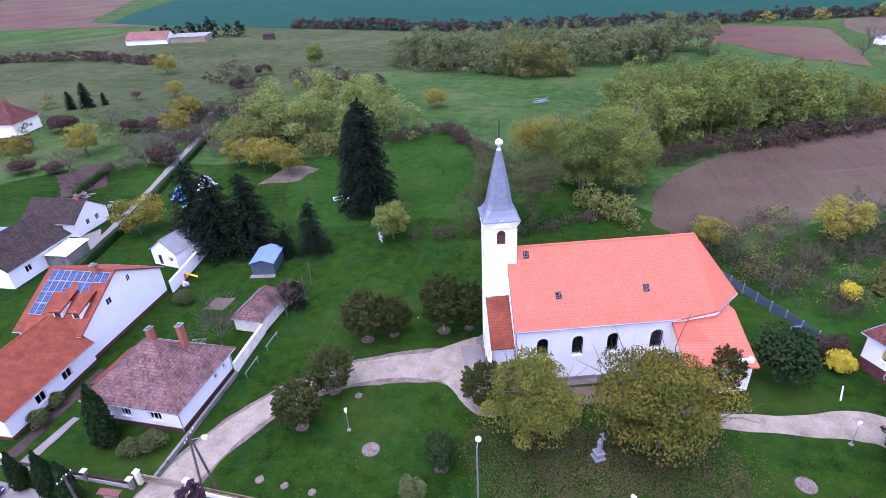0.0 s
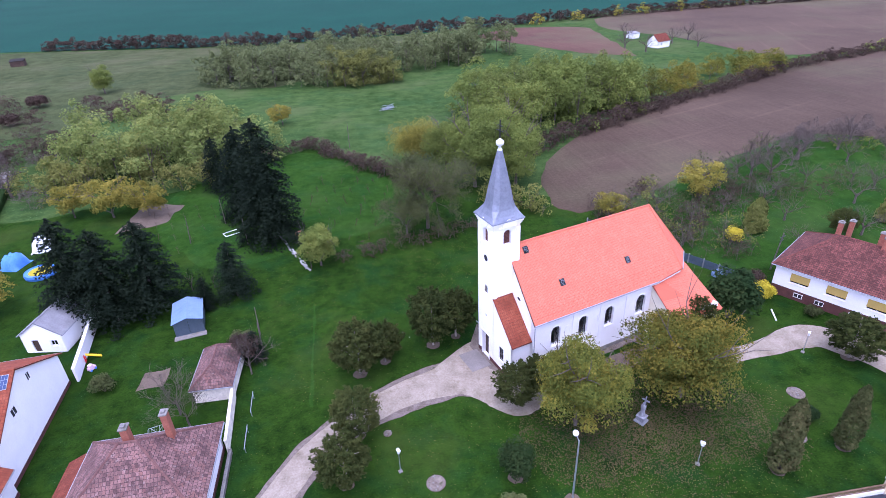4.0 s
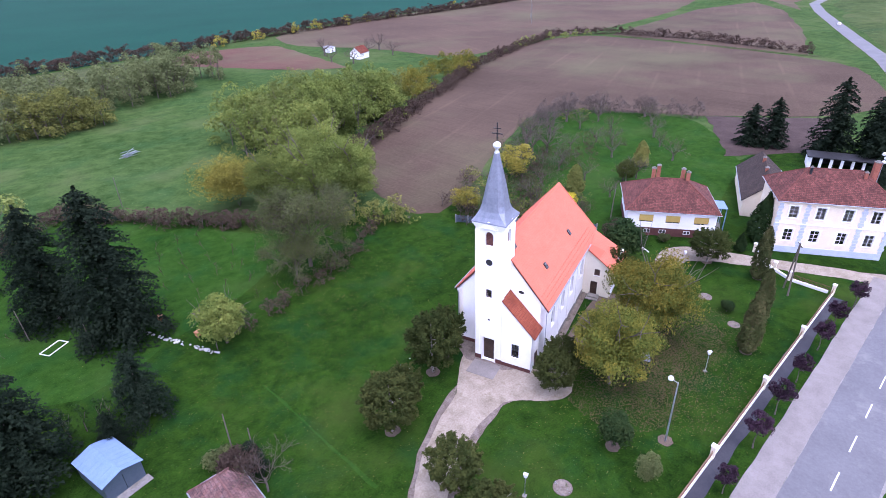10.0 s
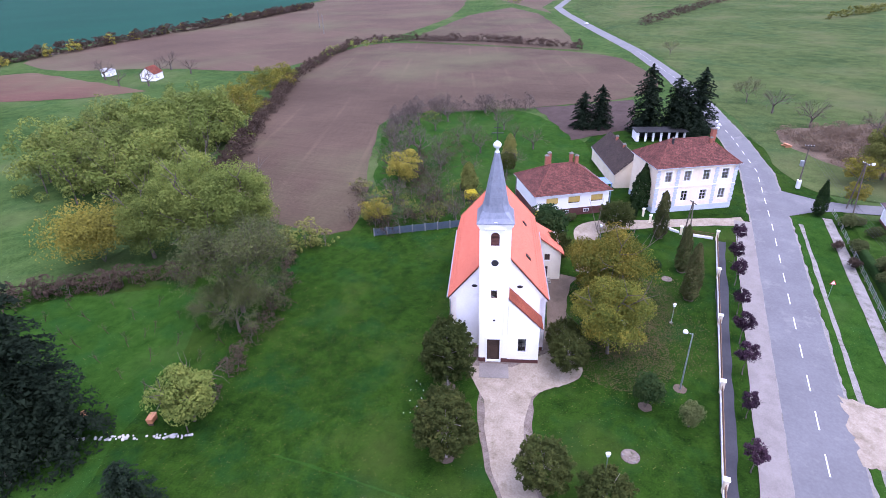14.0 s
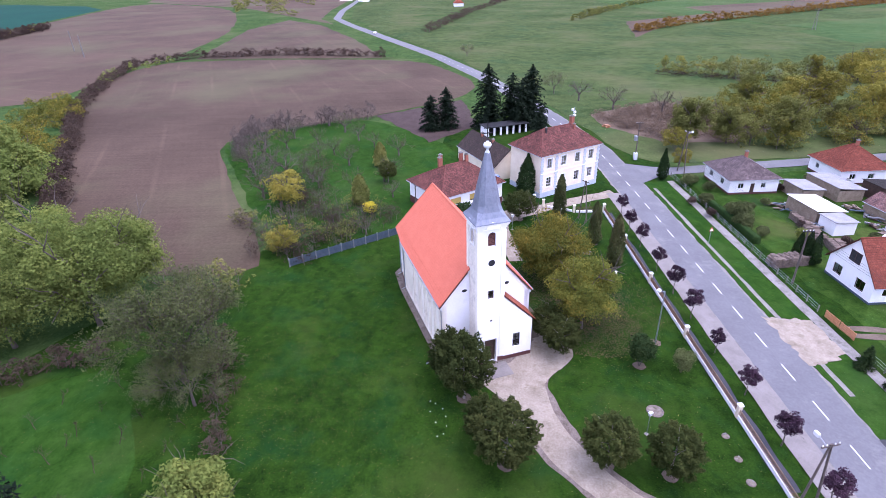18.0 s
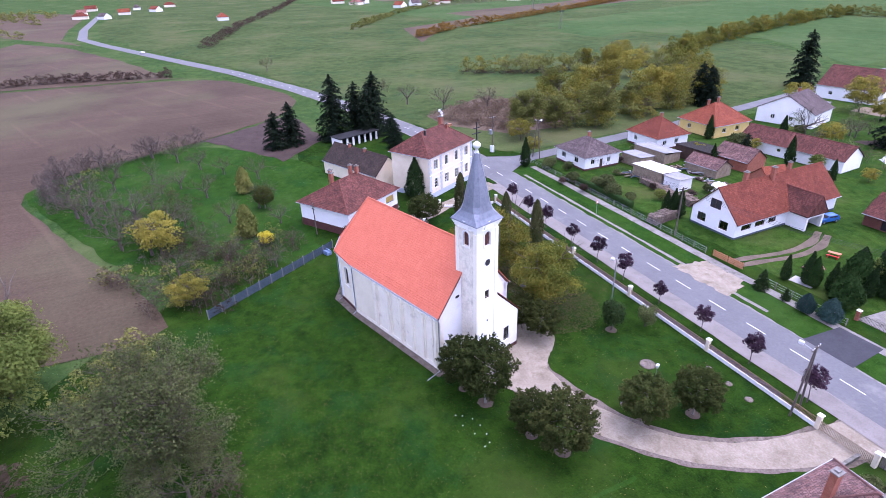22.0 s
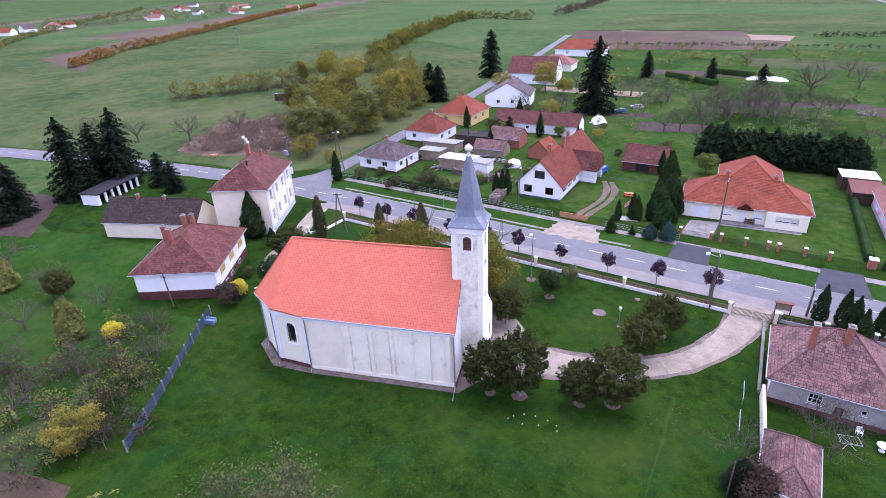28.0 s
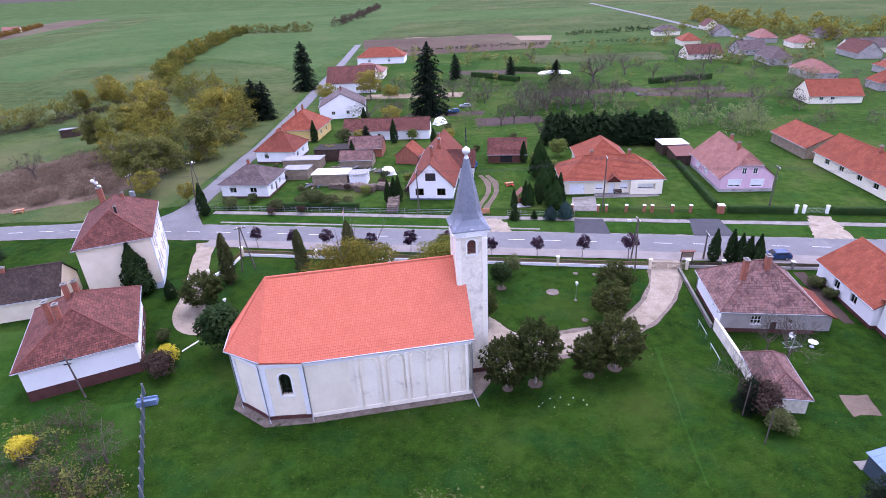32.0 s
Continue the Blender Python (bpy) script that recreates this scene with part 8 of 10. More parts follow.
for i in range(26):
    x, y = rngt.uniform(-70, 34), rngt.uniform(-118, -52)
    if -55 < x < -20 and y > -56:
        continue
    put((apple_b, apple_b, apple)[i % 3], x, y, rngt.uniform(0.7, 1.15), 40 * i)
yard_tree = bare_tree("yard_tree", 71, 5.4, 5.6, "leafless grey tree beside the old shed", 3, "bare yard trees", None, 60, M["leaf_dull"], 0.06, 0.1, 3, 5)
yard_tree.matrix_basis = pose(-37.8, 57.2, 0)
put(yard_tree, -45.0, 52.0, 1.15, 80)
put(yard_tree, -43.5, 49.8, 1.0, 200)
for x, y, s in ((-112, 118, 1.5), (-104, 112, 1.4), (-98, 130, 1.6), (-120, 105, 1.4), (132, 8, 1.5), (-20, -48, 1.3), (-12, -66, 1.4), (118, 0, 1.6), (112, -14, 1.5)):
    put(apple, x, y, s, x * 13 % 360)
park = bare_tree("lime_tree", 43, 10, 10, "leafless grey round-headed tree", 3, "half-bare trees", None, 1500, M["leaf_grey"], 0.15, None, 3)
park.matrix_basis = pose(-30, -98, 0)
put(park, 145, 14, 0.8, 50)
put(park, -110, -100, 1.0, 90)
put(park, 240, 40, 0.7, 20)

# ---- thickets, hedges and woods ----
rg = np.random.default_rng(77)
leafy_mass("woodland", inside(rg, [(-84, 236), (-60, 226), (-40, 222), (-16, 216), (16, 236), (36, 244), (60, 262), (40, 285), (-10, 272), (-60, 262)], 120, 10, 14), M["leaf_grey"], "mixed grey-green autumn woodland", "woods", 1, 0.42, 240)
leafy_mass("woodland", inside(rg, [(-30, 214), (-8, 212), (0, 222), (-24, 226)], 9, 12, 13), M["leaf_olive"], "olive trees at the edge of the wood", "woods", 2, 0.3, 480)
leafy_mass("woodland", inside(rg, [(8, 128), (32, 136), (60, 150), (74, 160), (70, 176), (40, 186), (12, 166), (4, 146)], 62, 11, 14), M["leaf_green"], "dense green acacia wood", "woods", 3, 0.34, 350)
leafy_mass("woodland", inside(rg, [(10, 140), (50, 152), (74, 162), (66, 174), (40, 182), (14, 164)], 26, 10, 15), M["leaf_light"], "lighter crowns in the acacia wood", "woods", 31, 0.29, 360)
leafy_mass("woodland", inside(rg, [(70, 158), (100, 169), (140, 187), (132, 195), (96, 184), (72, 174)], 26, 9, 8), M["leaf_walnut"], "lower yellowing edge of the wood", "woods", 4, 0.27, 520)
leafy_mass("woodland", inside(rg, [(-90, 136), (-70, 131), (-53, 126), (-44, 138), (-46, 152), (-62, 164), (-86, 160)], 40, 11, 15), M["leaf_light"], "pale green grove of tall trees", "woods", 5, 0.31, 400)
leafy_mass("woodland", inside(rg, [(-96, 130), (-86, 120), (-60, 119), (-52, 126), (-70, 133), (-90, 138)], 16, 7, 8), M["leaf_olive"], "olive undergrowth at the grove's edge", "woods", 51, 0.25, 560)
leafy_mass("thicket", along(rg, [(-46, 136), (-34, 147), (-21, 128), (-10, 112), (-4, 104)], 1.5, 4.0, 3.4), M["leaf_brown"], "brown leafless hedge round the orchard plot", "hedge", 6, 0.57, 486, flat=0.18)
leafy_mass("thicket", along(rg, [(8, 96), (0, 91), (-9, 87), (-17, 84.5), (-26, 83)], 1.7, 3.0, 2.6), M["leaf_brown"], "brown scrub along the plot boundary", "hedge", 7, 0.42, 537, flat=0.18)
leafy_mass("thicket", along(rg, [(12, 92), (6, 97), (2, 101)], 2.0, 5, 5), M["leaf_olive"], "olive scrub below the field trees", "hedge", 8, 0.25, 420)
leafy_mass("thicket", along(rg, [(20, 124), (32, 133), (60, 147), (92, 164), (138, 185)], 2.0, 5.5, 4.4), M["leaf_brown"], "brown scrub along the ploughed field", "hedge", 9, 0.61, 422, flat=0.18)
leafy_mass("thicket", along(rg, [(138, 187), (195, 205), (243, 214), (266, 190), (268, 142), (252, 84)], 2.8, 6.0, 4.4), M["leaf_brown"], "brown and green field hedge", "hedge", 10, 0.80, 332, flat=0.18)
leafy_mass("thicket", along(rg, [(150, 194), (220, 212), (262, 196)], 12, 5.0, 4.5), M["leaf_green"], "green bushes in the field hedge", "hedge", 11, 0.42, 260)
leafy_mass("thicket", along(rg, [(-190, 376), (-65, 342), (72, 354), (123, 364), (169, 372), (240, 380), (364, 384), (478, 400)], 4.2, 9, 6.5), M["leaf_brown"], "long brown hedge below the crop field", "hedge", 12, 1.14, 243, flat=0.18)
leafy_mass("thicket", along(rg, [(100, 352), (240, 382), (470, 398)], 26, 8, 6.5), M["leaf_yellow"], "yellow bushes in the long hedge", "hedge", 13, 0.6, 170)
leafy_mass("thicket", along(rg, [(76, 110), (90, 114), (103, 112), (108, 98), (116, 78)], 1.7, 5.2, 5.2), M["twig"], "grey leafless hedge of the orchard", "hedge", 14, 0.38, 537, flat=0.18)
leafy_mass("thicket", along(rg, [(92, 108), (100, 104)], 5, 5.0, 4.4), M["leaf_green"], "green bushes in the orchard hedge", "hedge", 15, 0.3, 300)
leafy_mass("thicket", along(rg, [(20, 84.5), (24, 82), (30, 78), (36, 79), (44, 86), (52, 92)], 2.2, 4.4, 3.6, 1.6), M["leaf_brown"], "brown thicket behind the fence", "hedge", 16, 0.38, 537, flat=0.18)
leafy_mass("thicket", along(rg, [(22, 88), (30, 88), (40, 98)], 3.4, 4.0, 3.2, 1.6), M["leaf_olive"], "olive scrub at the field edge", "hedge", 17, 0.2, 420)
leafy_mass("reed_bed", inside(rg, [(112, 8), (98, 8), (82, -2), (80, -18), (92, -34), (112, -34), (124, -18)], 240, 4.5, 2.6), M["reed"], "red-brown reed bed", "reeds", 18, 0.4, 496, flat=0.18)
belt = [(70, -22), (88, -18), (104, -28), (108, -50), (98, -72), (112, -98), (142, -122), (146, -138), (120, -130), (92, -102), (76, -74)]
bank = [(180, -42), (172, -54), (164, -64), (159, -82), (152, -104), (146, -130)]
leafy_mass("thicket", inside(rg, belt, 62, 8, 7), M["leaf_olive"], "olive willow scrub beside the reeds", "woods", 19, 0.28, 480, flat=0.7)
leafy_mass("thicket", inside(rg, belt, 40, 9, 11), M["leaf_walnut"], "yellowing willows above the scrub", "woods", 20, 0.28, 480, flat=0.7)
leafy_mass("thicket", inside(rg, belt, 24, 7, 5), M["leaf_brown"], "brown leafless scrub among the willows", "woods", 21, 0.5, 336, flat=0.18)
leafy_mass("thicket", along(rg, bank, 3.6, 9, 8, 1.6), M["leaf_olive"], "olive hedge of bushes round a clearing", "hedge", 60, 0.3, 420, flat=0.7)
leafy_mass("thicket", along(rg, bank, 8, 9, 9, 2.0), M["leaf_yellow"], "yellow bushes in the hedge", "hedge", 61, 0.3, 400, flat=0.7)
leafy_mass("thicket", along(rg, [(x - 4, y + 3) for x, y in bank], 3, 6, 3, 1.2), M["leaf_brown"], "brown scrub at the foot of the hedge", "hedge", 62, 0.5, 336, flat=0.18)
leafy_mass("stalk_row", along(rg, [(-59, -95), (-76, -99), (-94, -104)], 1.2, 3.2, 2.0, 0.4), M["leaf_yellow"], "row of dry yellow maize stalks", "crop row", 63, 0.22, 420, flat=0.3)
leafy_mass("stalk_row", along(rg, [(-92, -66), (-104, -67)], 1.2, 2.4, 1.6, 0.3), M["leaf_yellow"], "row of dry yellow stalks", "crop row", 64, 0.22, 420, flat=0.3)
leafy_mass("thicket", inside(rg, [(-60, -50), (-90, -50), (-92, -68), (-60, -68)], 12, 8, 6.5), M["leaf_grey"], "grey-green garden trees behind the hedge", "woods", 65, 0.28, 380, flat=0.5)
leafy_mass("thicket", along(rg, [(-48, -313), (-80, -323), (-112, -334)], 3, 3.4, 3.6), M["thuja"], "dark green nursery hedge", "hedge", 66, 0.4, 260)
leafy_mass("thicket", along(rg, [(-160, -400), (-166, -346), (-176, -300), (-190, -255), (-215, -220)], 6, 11, 12, 4), M["leaf_yellow"], "tall yellow trees along the far street", "woods", 67, 0.45, 240)
leafy_mass("thicket", inside(rg, [(66, -2), (80, -14), (86, -30), (76, -44), (68, -24)], 10, 6, 5), M["leaf_olive"], "olive shrubs beside the side street", "woods", 33, 0.24, 420)
leafy_mass("thicket", along(rg, [(146, -136), (168, -166), (190, -212), (214, -290), (234, -360), (246, -424)], 4.5, 11, 9, 2), M["leaf_walnut"], "yellowing row of bushes across the fields", "hedge", 22, 0.42, 300)
leafy_mass("thicket", along(rg, [(246, -424), (205, -424), (177, -420)], 5, 10, 8), M["leaf_olive"], "olive row of bushes", "hedge", 23, 0.45, 280)
leafy_mass("thicket", along(rg, [(165, -470), (172, -560), (190, -760)], 8, 11, 8, 2), M["leaf_brown"], "brown row of bushes", "hedge", 34, 0.9, 160, flat=0.2)
leafy_mass("thicket", along(rg, [(330, -80), (367, -126), (430, -240), (535, -432), (640, -640)], 6, 9, 6), M["leaf_orange"], "rusty hedge across the far fields", "hedge", 24, 0.6, 200)
leafy_mass("thicket", along(rg, [(420, -60), (560, -150), (760, -330), (980, -560)], 11, 9, 6), M["leaf_olive"], "olive hedge across the far fields", "hedge", 35, 0.7, 150)
leafy_mass("thicket", along(rg, [(360, 60), (520, 20), (760, -60), (1100, -160)], 9, 10, 6), M["leaf_brown"], "brown hedge beyond the pasture", "hedge", 36, 0.9, 150, flat=0.2)
leafy_mass("thicket", inside(rg, [(-90, -205), (-120, -150), (-180, -180), (-260, -340), (-110, -340)], 60, 8, 6), M["leaf_olive"], "garden trees and bushes of the far village", "woods", 37, 0.36, 260)
leafy_mass("thicket", inside(rg, [(-60, -60), (-130, -60), (-130, -130), (-60, -110)], 22, 5, 4), M["leaf_brown"], "brown leafless garden bushes", "woods", 38, 0.36, 336, flat=0.18)
leafy_mass("thicket", inside(rg, [(-20, -60), (40, -60), (56, -140), (-40, -140)], 26, 4.5, 3.6), M["leaf_brown"], "brown leafless garden bushes", "woods", 39, 0.34, 336, flat=0.18)
leafy_mass("thicket", along(rg, [(-14, -112), (-40, -118), (-60, -122)], 2.2, 3.4, 3.0), M["thuja"], "dark green hedge between gardens", "hedge", 40, 0.2, 420)
leafy_mass("thicket", inside(rg, [(18, 84), (30, 72), (52, 78), (60, 92), (44, 98), (28, 92)], 20, 3.6, 3.0), M["twig"], "grey leafless shrubs in the orchard", "woods", 41, 0.24, 520, flat=0.12)
leafy_mass("thicket", inside(rg, [(-60, -58), (50, -58), (52, -130), (-60, -140)], 46, 5.4, 5.4), M["leaf_grey"], "grey-green garden trees", "woods", 42, 0.3, 300, flat=0.4)
leafy_mass("thicket", inside(rg, [(-150, -40), (-64, -50), (-64, -180), (-150, -180)], 46, 5.6, 5.4), M["twig"], "grey leafless garden trees", "woods", 43, 0.42, 360, flat=0.28)
leafy_mass("thicket", inside(rg, [(-110, -60), (48, -52), (56, -180), (-110, -200)], 40, 3.6, 2.6), M["leaf_green"], "green garden bushes", "woods", 44, 0.24, 330)
leafy_mass("thicket", inside(rg, [(-100, -140), (60, -140), (60, -250), (-100, -260)], 40, 5.5, 5.0), M["leaf_olive"], "olive trees in the back gardens", "woods", 45, 0.36, 260)
leafy_mass("thicket", along(rg, [(60, -252), (0, -262), (-60, -268), (-110, -270)], 3, 3, 2.2), M["thuja"], "dark row of berry bushes", "hedge", 47, 0.3, 320)
leafy_mass("thicket", along(rg, [(-112, 96), (-104, 128), (-112, 170), (-130, 210), (-160, 240)], 4, 6, 4.5, 3), M["leaf_brown"], "brown leafless bushes beside the track", "hedge", 48, 0.45, 336, flat=0.18)
leafy_mass("thicket", inside(rg, [(-200, 60), (-118, 70), (-120, 130), (-180, 180), (-240, 150)], 34, 6, 5), M["leaf_olive"], "olive garden trees of the village edge", "woods", 49, 0.3, 300)
leafy_mass("thicket", inside(rg, [(520, 160), (700, 180), (960, 220), (1000, 330), (760, 330), (560, 260)], 46, 13, 9), M["leaf_olive"], "tree masses of the distant village", "woods", 55, 0.7, 110)
leafy_mass("thicket", inside(rg, [(600, -480), (640, -160), (800, -160), (900, -560), (760, -640)], 46, 12, 8), M["leaf_grey"], "tree masses among distant houses", "woods", 56, 0.7, 110)
leafy_mass("thicket", inside(rg, [(19, 87), (31, 67), (40, 68), (40, 84), (28, 93)], 26, 3.8, 3.4), M["leaf_brown"], "brown scrub behind the metal fence", "woods", 57, 0.3, 448, flat=0.18)
leafy_mass("thicket", inside(rg, [(19, 88), (31, 68), (44, 70), (42, 90), (28, 95)], 14, 4.2, 3.2), M["leaf_olive"], "olive scrub behind the metal fence", "woods", 58, 0.16, 520)
grey_tree = bare_tree("garden_tree", 51, 6.5, 6.0, "leafless purple-grey garden tree", 3, "bare garden trees", M["twig"], 0, None, 0.1, 0.3, 2, 7)
grey_tree.matrix_basis = pose(-14, -88, 0)
for i, (x, y) in enumerate(((-18, -93), (-22, -88), (-25, -95), (-29, -91), (-33, -97), (-36, -91), (-20, -102), (-27, -106), (-34, -108), (-39, -101), (-15, -100), (5, -96), (-2, -104), (12, -110), (-46, -96), (-52, -104), (-70, -82), (-78, -92), (-90, -84), (36, -70), (30, -80), (-8, -64))):
    put(grey_tree, x, y, 0.8 + 0.1 * (i % 5), 57 * i)
put(grey_tree, -44.4, -131.8, 1.6, 20)
for i, (x, y) in enumerate(((108, 252), (134, 256), (118, 272), (140, 244), (112, 240), (146, 262))):
    put(grey_tree, x, y, 1.0 + 0.15 * (i % 3), 61 * i)
for i, (x, y) in enumerate(((58, 100), (64, 103), (70, 106), (76, 104), (82, 109), (89, 107), (96, 111), (103, 104), (50, 94), (44, 92), (108, 92), (62, 95))):
    put(grey_tree, x, y, 0.85 + 0.08 * (i % 4), 83 * i)
hedge_fir = conifer("hedge_spruce", 46, 8.6, 6.6, M["hedge_spruce"], "tall dense dark spruce in a hedge row", 24, 15, 0.34, "spruce hedge", 0.02, 0.1, 0.34, 0.35, True)
hedge_fir.matrix_basis = pose(-22, -42, 0)
for i in range(1, 21):
    put(hedge_fir, -22 - 1.55 * i, -42.4 + 0.8 * math.sin(i * 2.3), 0.88 + 0.2 * ((i * 7) % 5) / 5, 77 * i, 0.92 + 0.16 * ((i * 3) % 4) / 4)
for i, (x, y, sc) in enumerate(((-15, -84, 0.9), (-19, -86, 1.0), (-23, -83, 0.95), (-27, -86, 1.05), (-31, -83, 0.9), (-35, -85, 1.0), (-39, -83, 1.0), (-21, -90, 0.9), (-33, -91, 0.95), (-44.5, -134, 1.7), (-60, -150, 1.2), (-74, -118, 0.9), (-84, -124, 0.95), (-70, -140, 1.0), (-96, -160, 1.1), (-104, -176, 1.2), (-90, -184, 1.0), (-118, -190, 1.2), (-58, -176, 1.0), (-20, -196, 1.0), (6, -120, 1.0), (24, -104, 1.1), (36, -120, 1.0))):
    put(grey_tree, x, y, sc, 67 * i)
willow = broadleaf("willow_tree", 91, 13.0, 11.5, 8000, 0.24, M["leaf_olive"], "broad olive willow tree beside the reeds", crown_from=0.1, blobs=26, group="willow trees")
willow.matrix_basis = pose(77.1, -7.0, 0)
for x, y, s in ((77.3, -17.7, 0.8), (73.9, -31.0, 1), (80.3, -48.9, 0.8), (112.2, -40.2, 0.9), (111.1, -53.1, 0.9)):
    put(willow, x, y, s, x * 41 % 360)
poplar = broadleaf("poplar_tree", 92, 14.0, 8.5, 6500, 0.24, M["leaf_yellow"], "tall yellow autumn poplar", crown_from=0.12, blobs=20, group="yellow poplars")
poplar.matrix_basis = pose(100.9, -57.0, 0)
for x, y, s in ((82.7, -59.8, 1), (83.9, -67.9, 0.8), (155.2, -90.1, 0.7), (156.3, -150.7, 0.7)):
    put(poplar, x, y, s, x * 41 % 360)
leafy_mass("thicket", inside(rg, [(78, 94), (72, 85), (43, 82), (24, 84), (20, 92), (36, 99)], 24, 4.4, 3.4), M["leaf_brown"], "brown undergrowth beside the metal fence", "woods", 93, 0.34, 420, flat=0.18)
leafy_mass("thicket", inside(rg, [(78, 94), (72, 85), (43, 82), (24, 84), (20, 92), (36, 99)], 16, 4.6, 3.6), M["leaf_dull"], "dull olive scrub beside the metal fence", "woods", 94, 0.2, 460)
leafy_mass("thuja_hedge", along(rg, [(-49.5, 78.8), (-46, 79.0), (-43.6, 79.2)], 1.1, 2.0, 4.6, 0.15), M["thuja"], "row of dark green thujas", "hedge", 26, 0.16, 560)
for pts, lab in (([(-79.5, 64), (-82, 74), (-83.4, 80), (-88.8, 96), (-101.5, 136)], "clipped green hedge along the track"), ([(-51.6, 3.6), (-51.4, -8), (-51.1, -22), (-50.8, -36)], "clipped green hedge between gardens"), ([(-53.2, 5.4), (-64.6, 5.6)], "clipped green hedge at the street"), ([(-71.6, 5.8), (-98, 6.4)], "clipped green hedge at the street"), ([(20, 5.0), (30, 5.0), (40, 5.6)], "low shrubs behind the street fence")):
    clipped_hedge(pts, 1.2, 1.35, M["hedge_leaf"], lab, int(abs(pts[0][0])))
leafy_mass("thicket", inside(rg, [(-140, 118), (-100, 108), (-88, 118), (-92, 150), (-120, 162), (-150, 150)], 34, 7, 5), M["twig"], "grey leafless garden thicket", "woods", 27, 0.47, 422, flat=0.18)
leafy_mass("thicket", along(rg, [(-118, 150), (-108, 158), (-96, 162), (-88, 158)], 3.4, 7, 6, 1.5), M["leaf_brown"], "brown leafless shrubs", "hedge", 28, 0.57, 422, flat=0.18)
leafy_mass("thicket", inside(rg, [(-150, 205), (-110, 195), (-70, 180), (-62, 200), (-100, 215)], 20, 7, 5), M["leaf_brown"], "brown scrub in the meadow", "woods", 29, 0.76, 307, flat=0.18)
leafy_mass("thicket", along(rg, [(-330, 250), (-260, 262), (-200, 245)], 5, 9, 5), M["leaf_brown"], "long dark brown hedge", "hedge", 30, 1.14, 243, flat=0.18)
leafy_mass("thicket", along(rg, [(-262, 322), (-235, 340), (-205, 338)], 7, 10, 12), M["needle"], "dark trees behind the farm", "woods", 32, 0.6, 190)
put(big, -114, 238, 0.65, 10)
shrub_b = bush("brown_shrub", 44, 4.4, 4.0, 2400, 0.17, M["leaf_brown"], "brown leafless shrub by the shed")
shrub_b.matrix_basis = pose(-38.9, 60.6, 0)
put(shrub_b, 31.0, 59.4, 0.9, 40)
shrub_y = bush("pale_shrub", 45, 3.2, 2.6, 1800, 0.15, M["leaf_dull"], "dull olive-brown garden shrub", group="garden shrubs")
shrub_y.matrix_basis = pose(-39.6, 63.4, 0)
for x, y, s in ((-40.9, 33.0, 0.9), (-42.8, 31.8, 0.8), (-55.0, 58.0, 0.9), (35.5, 52.2, 0.7), (37.6, 6.0, 1.0), (26, 4.4, 1.2), (48.5, 5.2, 1.1), (-56.4, 33.5, 0.8), (-57.0, 36.5, 0.7)):
    put(shrub_y, x, y, s, x * 29 % 360)

for x, y, s in ((29.5, 3.1, 1.5), (33.6, -0.3, 0.9), (37.6, -46.0, 1.6), (37.3, -69.7, 1.2), (46.6, -28.0, 0.8), (49.1, -21.7, 0.6), (18.8, -14.7, 0.8), (49.6, 3.1, 0.7)):
    put(shrub_y, x, y, s, x * 29 % 360)
for x, y, s in ((11.0, -3.7, 0.5), (18.2, -9.2, 0.5), (25.5, -5.9, 0.4), (22.9, -52.0, 0.9), (43.2, -12.3, 0.45), (37.7, 8.7, 0.45), (31.8, 7.6, 0.5)):
    put(shrub_b, x, y, s, x * 29 % 360)

# ---- gardens west of the track ----
dome = bush("dome_shrub", 52, 9.0, 5.4, 3600, 0.3, M["leaf_brown"], "round brown leafless shrub mass", group="brown garden shrubs", blobs=14)
dome.matrix_basis = pose(-100.8, 114.5, 0)
for x, y, s in ((-119, 152, 1.15), (-124.7, 140.5, 0.8), (-131, 140, 0.75), (-125.5, 105, 0.6), (-134, 104.5, 0.7), (-152, 120, 0.9), (-154.7, 139, 1.0), (-129, 197, 0.8), (-131, 222, 0.9)):
    put(dome, x, y, s, x * 17 % 360)
for x, y, s in ((-110.8, 135.5, 1.0), (-127, 118, 1.1), (-142, 112, 0.9), (-181, 224, 1.1), (-145, 181, 0.8)):
    put(gold, x, y, s, x * 23 % 360)
for x, y, s in ((-175.4, 163.4, 0.36), (-170.7, 165.9, 0.5), (-166.8, 169.9, 0.26)):
    put(far_spruce, x, y, s, x * 11 % 360)
red_bush = bush("red_shrub", 53, 4.0, 5.0, 900, 0.26, M["reed"], "tall red-brown autumn shrub")
red_bush.matrix_basis = pose(-158.6, 176.9, 0)
for pts, lab in (([(7.6, -154.3), (-4, -147), (-13.5, -138.5)], "dark clipped hedge across the back gardens"), ([(-32, -160), (-10, -168)], "dark clipped hedge beside the allotment"), ([(-66, -128), (-92, -136)], "dark row of berry bushes in the gardens")):
    clipped_hedge(pts, 2.0, 2.2, M["hedge_leaf"], lab, int(abs(pts[0][0])))
clipped_hedge([(-107.3, 92.9), (-112.4, 109.7)], 1.4, 1.5, M["hedge_leaf"], "clipped green hedge beside the plot", 54)
patch("soil_plot_west", [(-111, 91.7), (-108.4, 93), (-113.5, 111), (-118, 113), (-123.2, 112)], M["garden_soil"], 0.03, "dug garden plot behind a hedge", "field", 0.3, 2, 9)

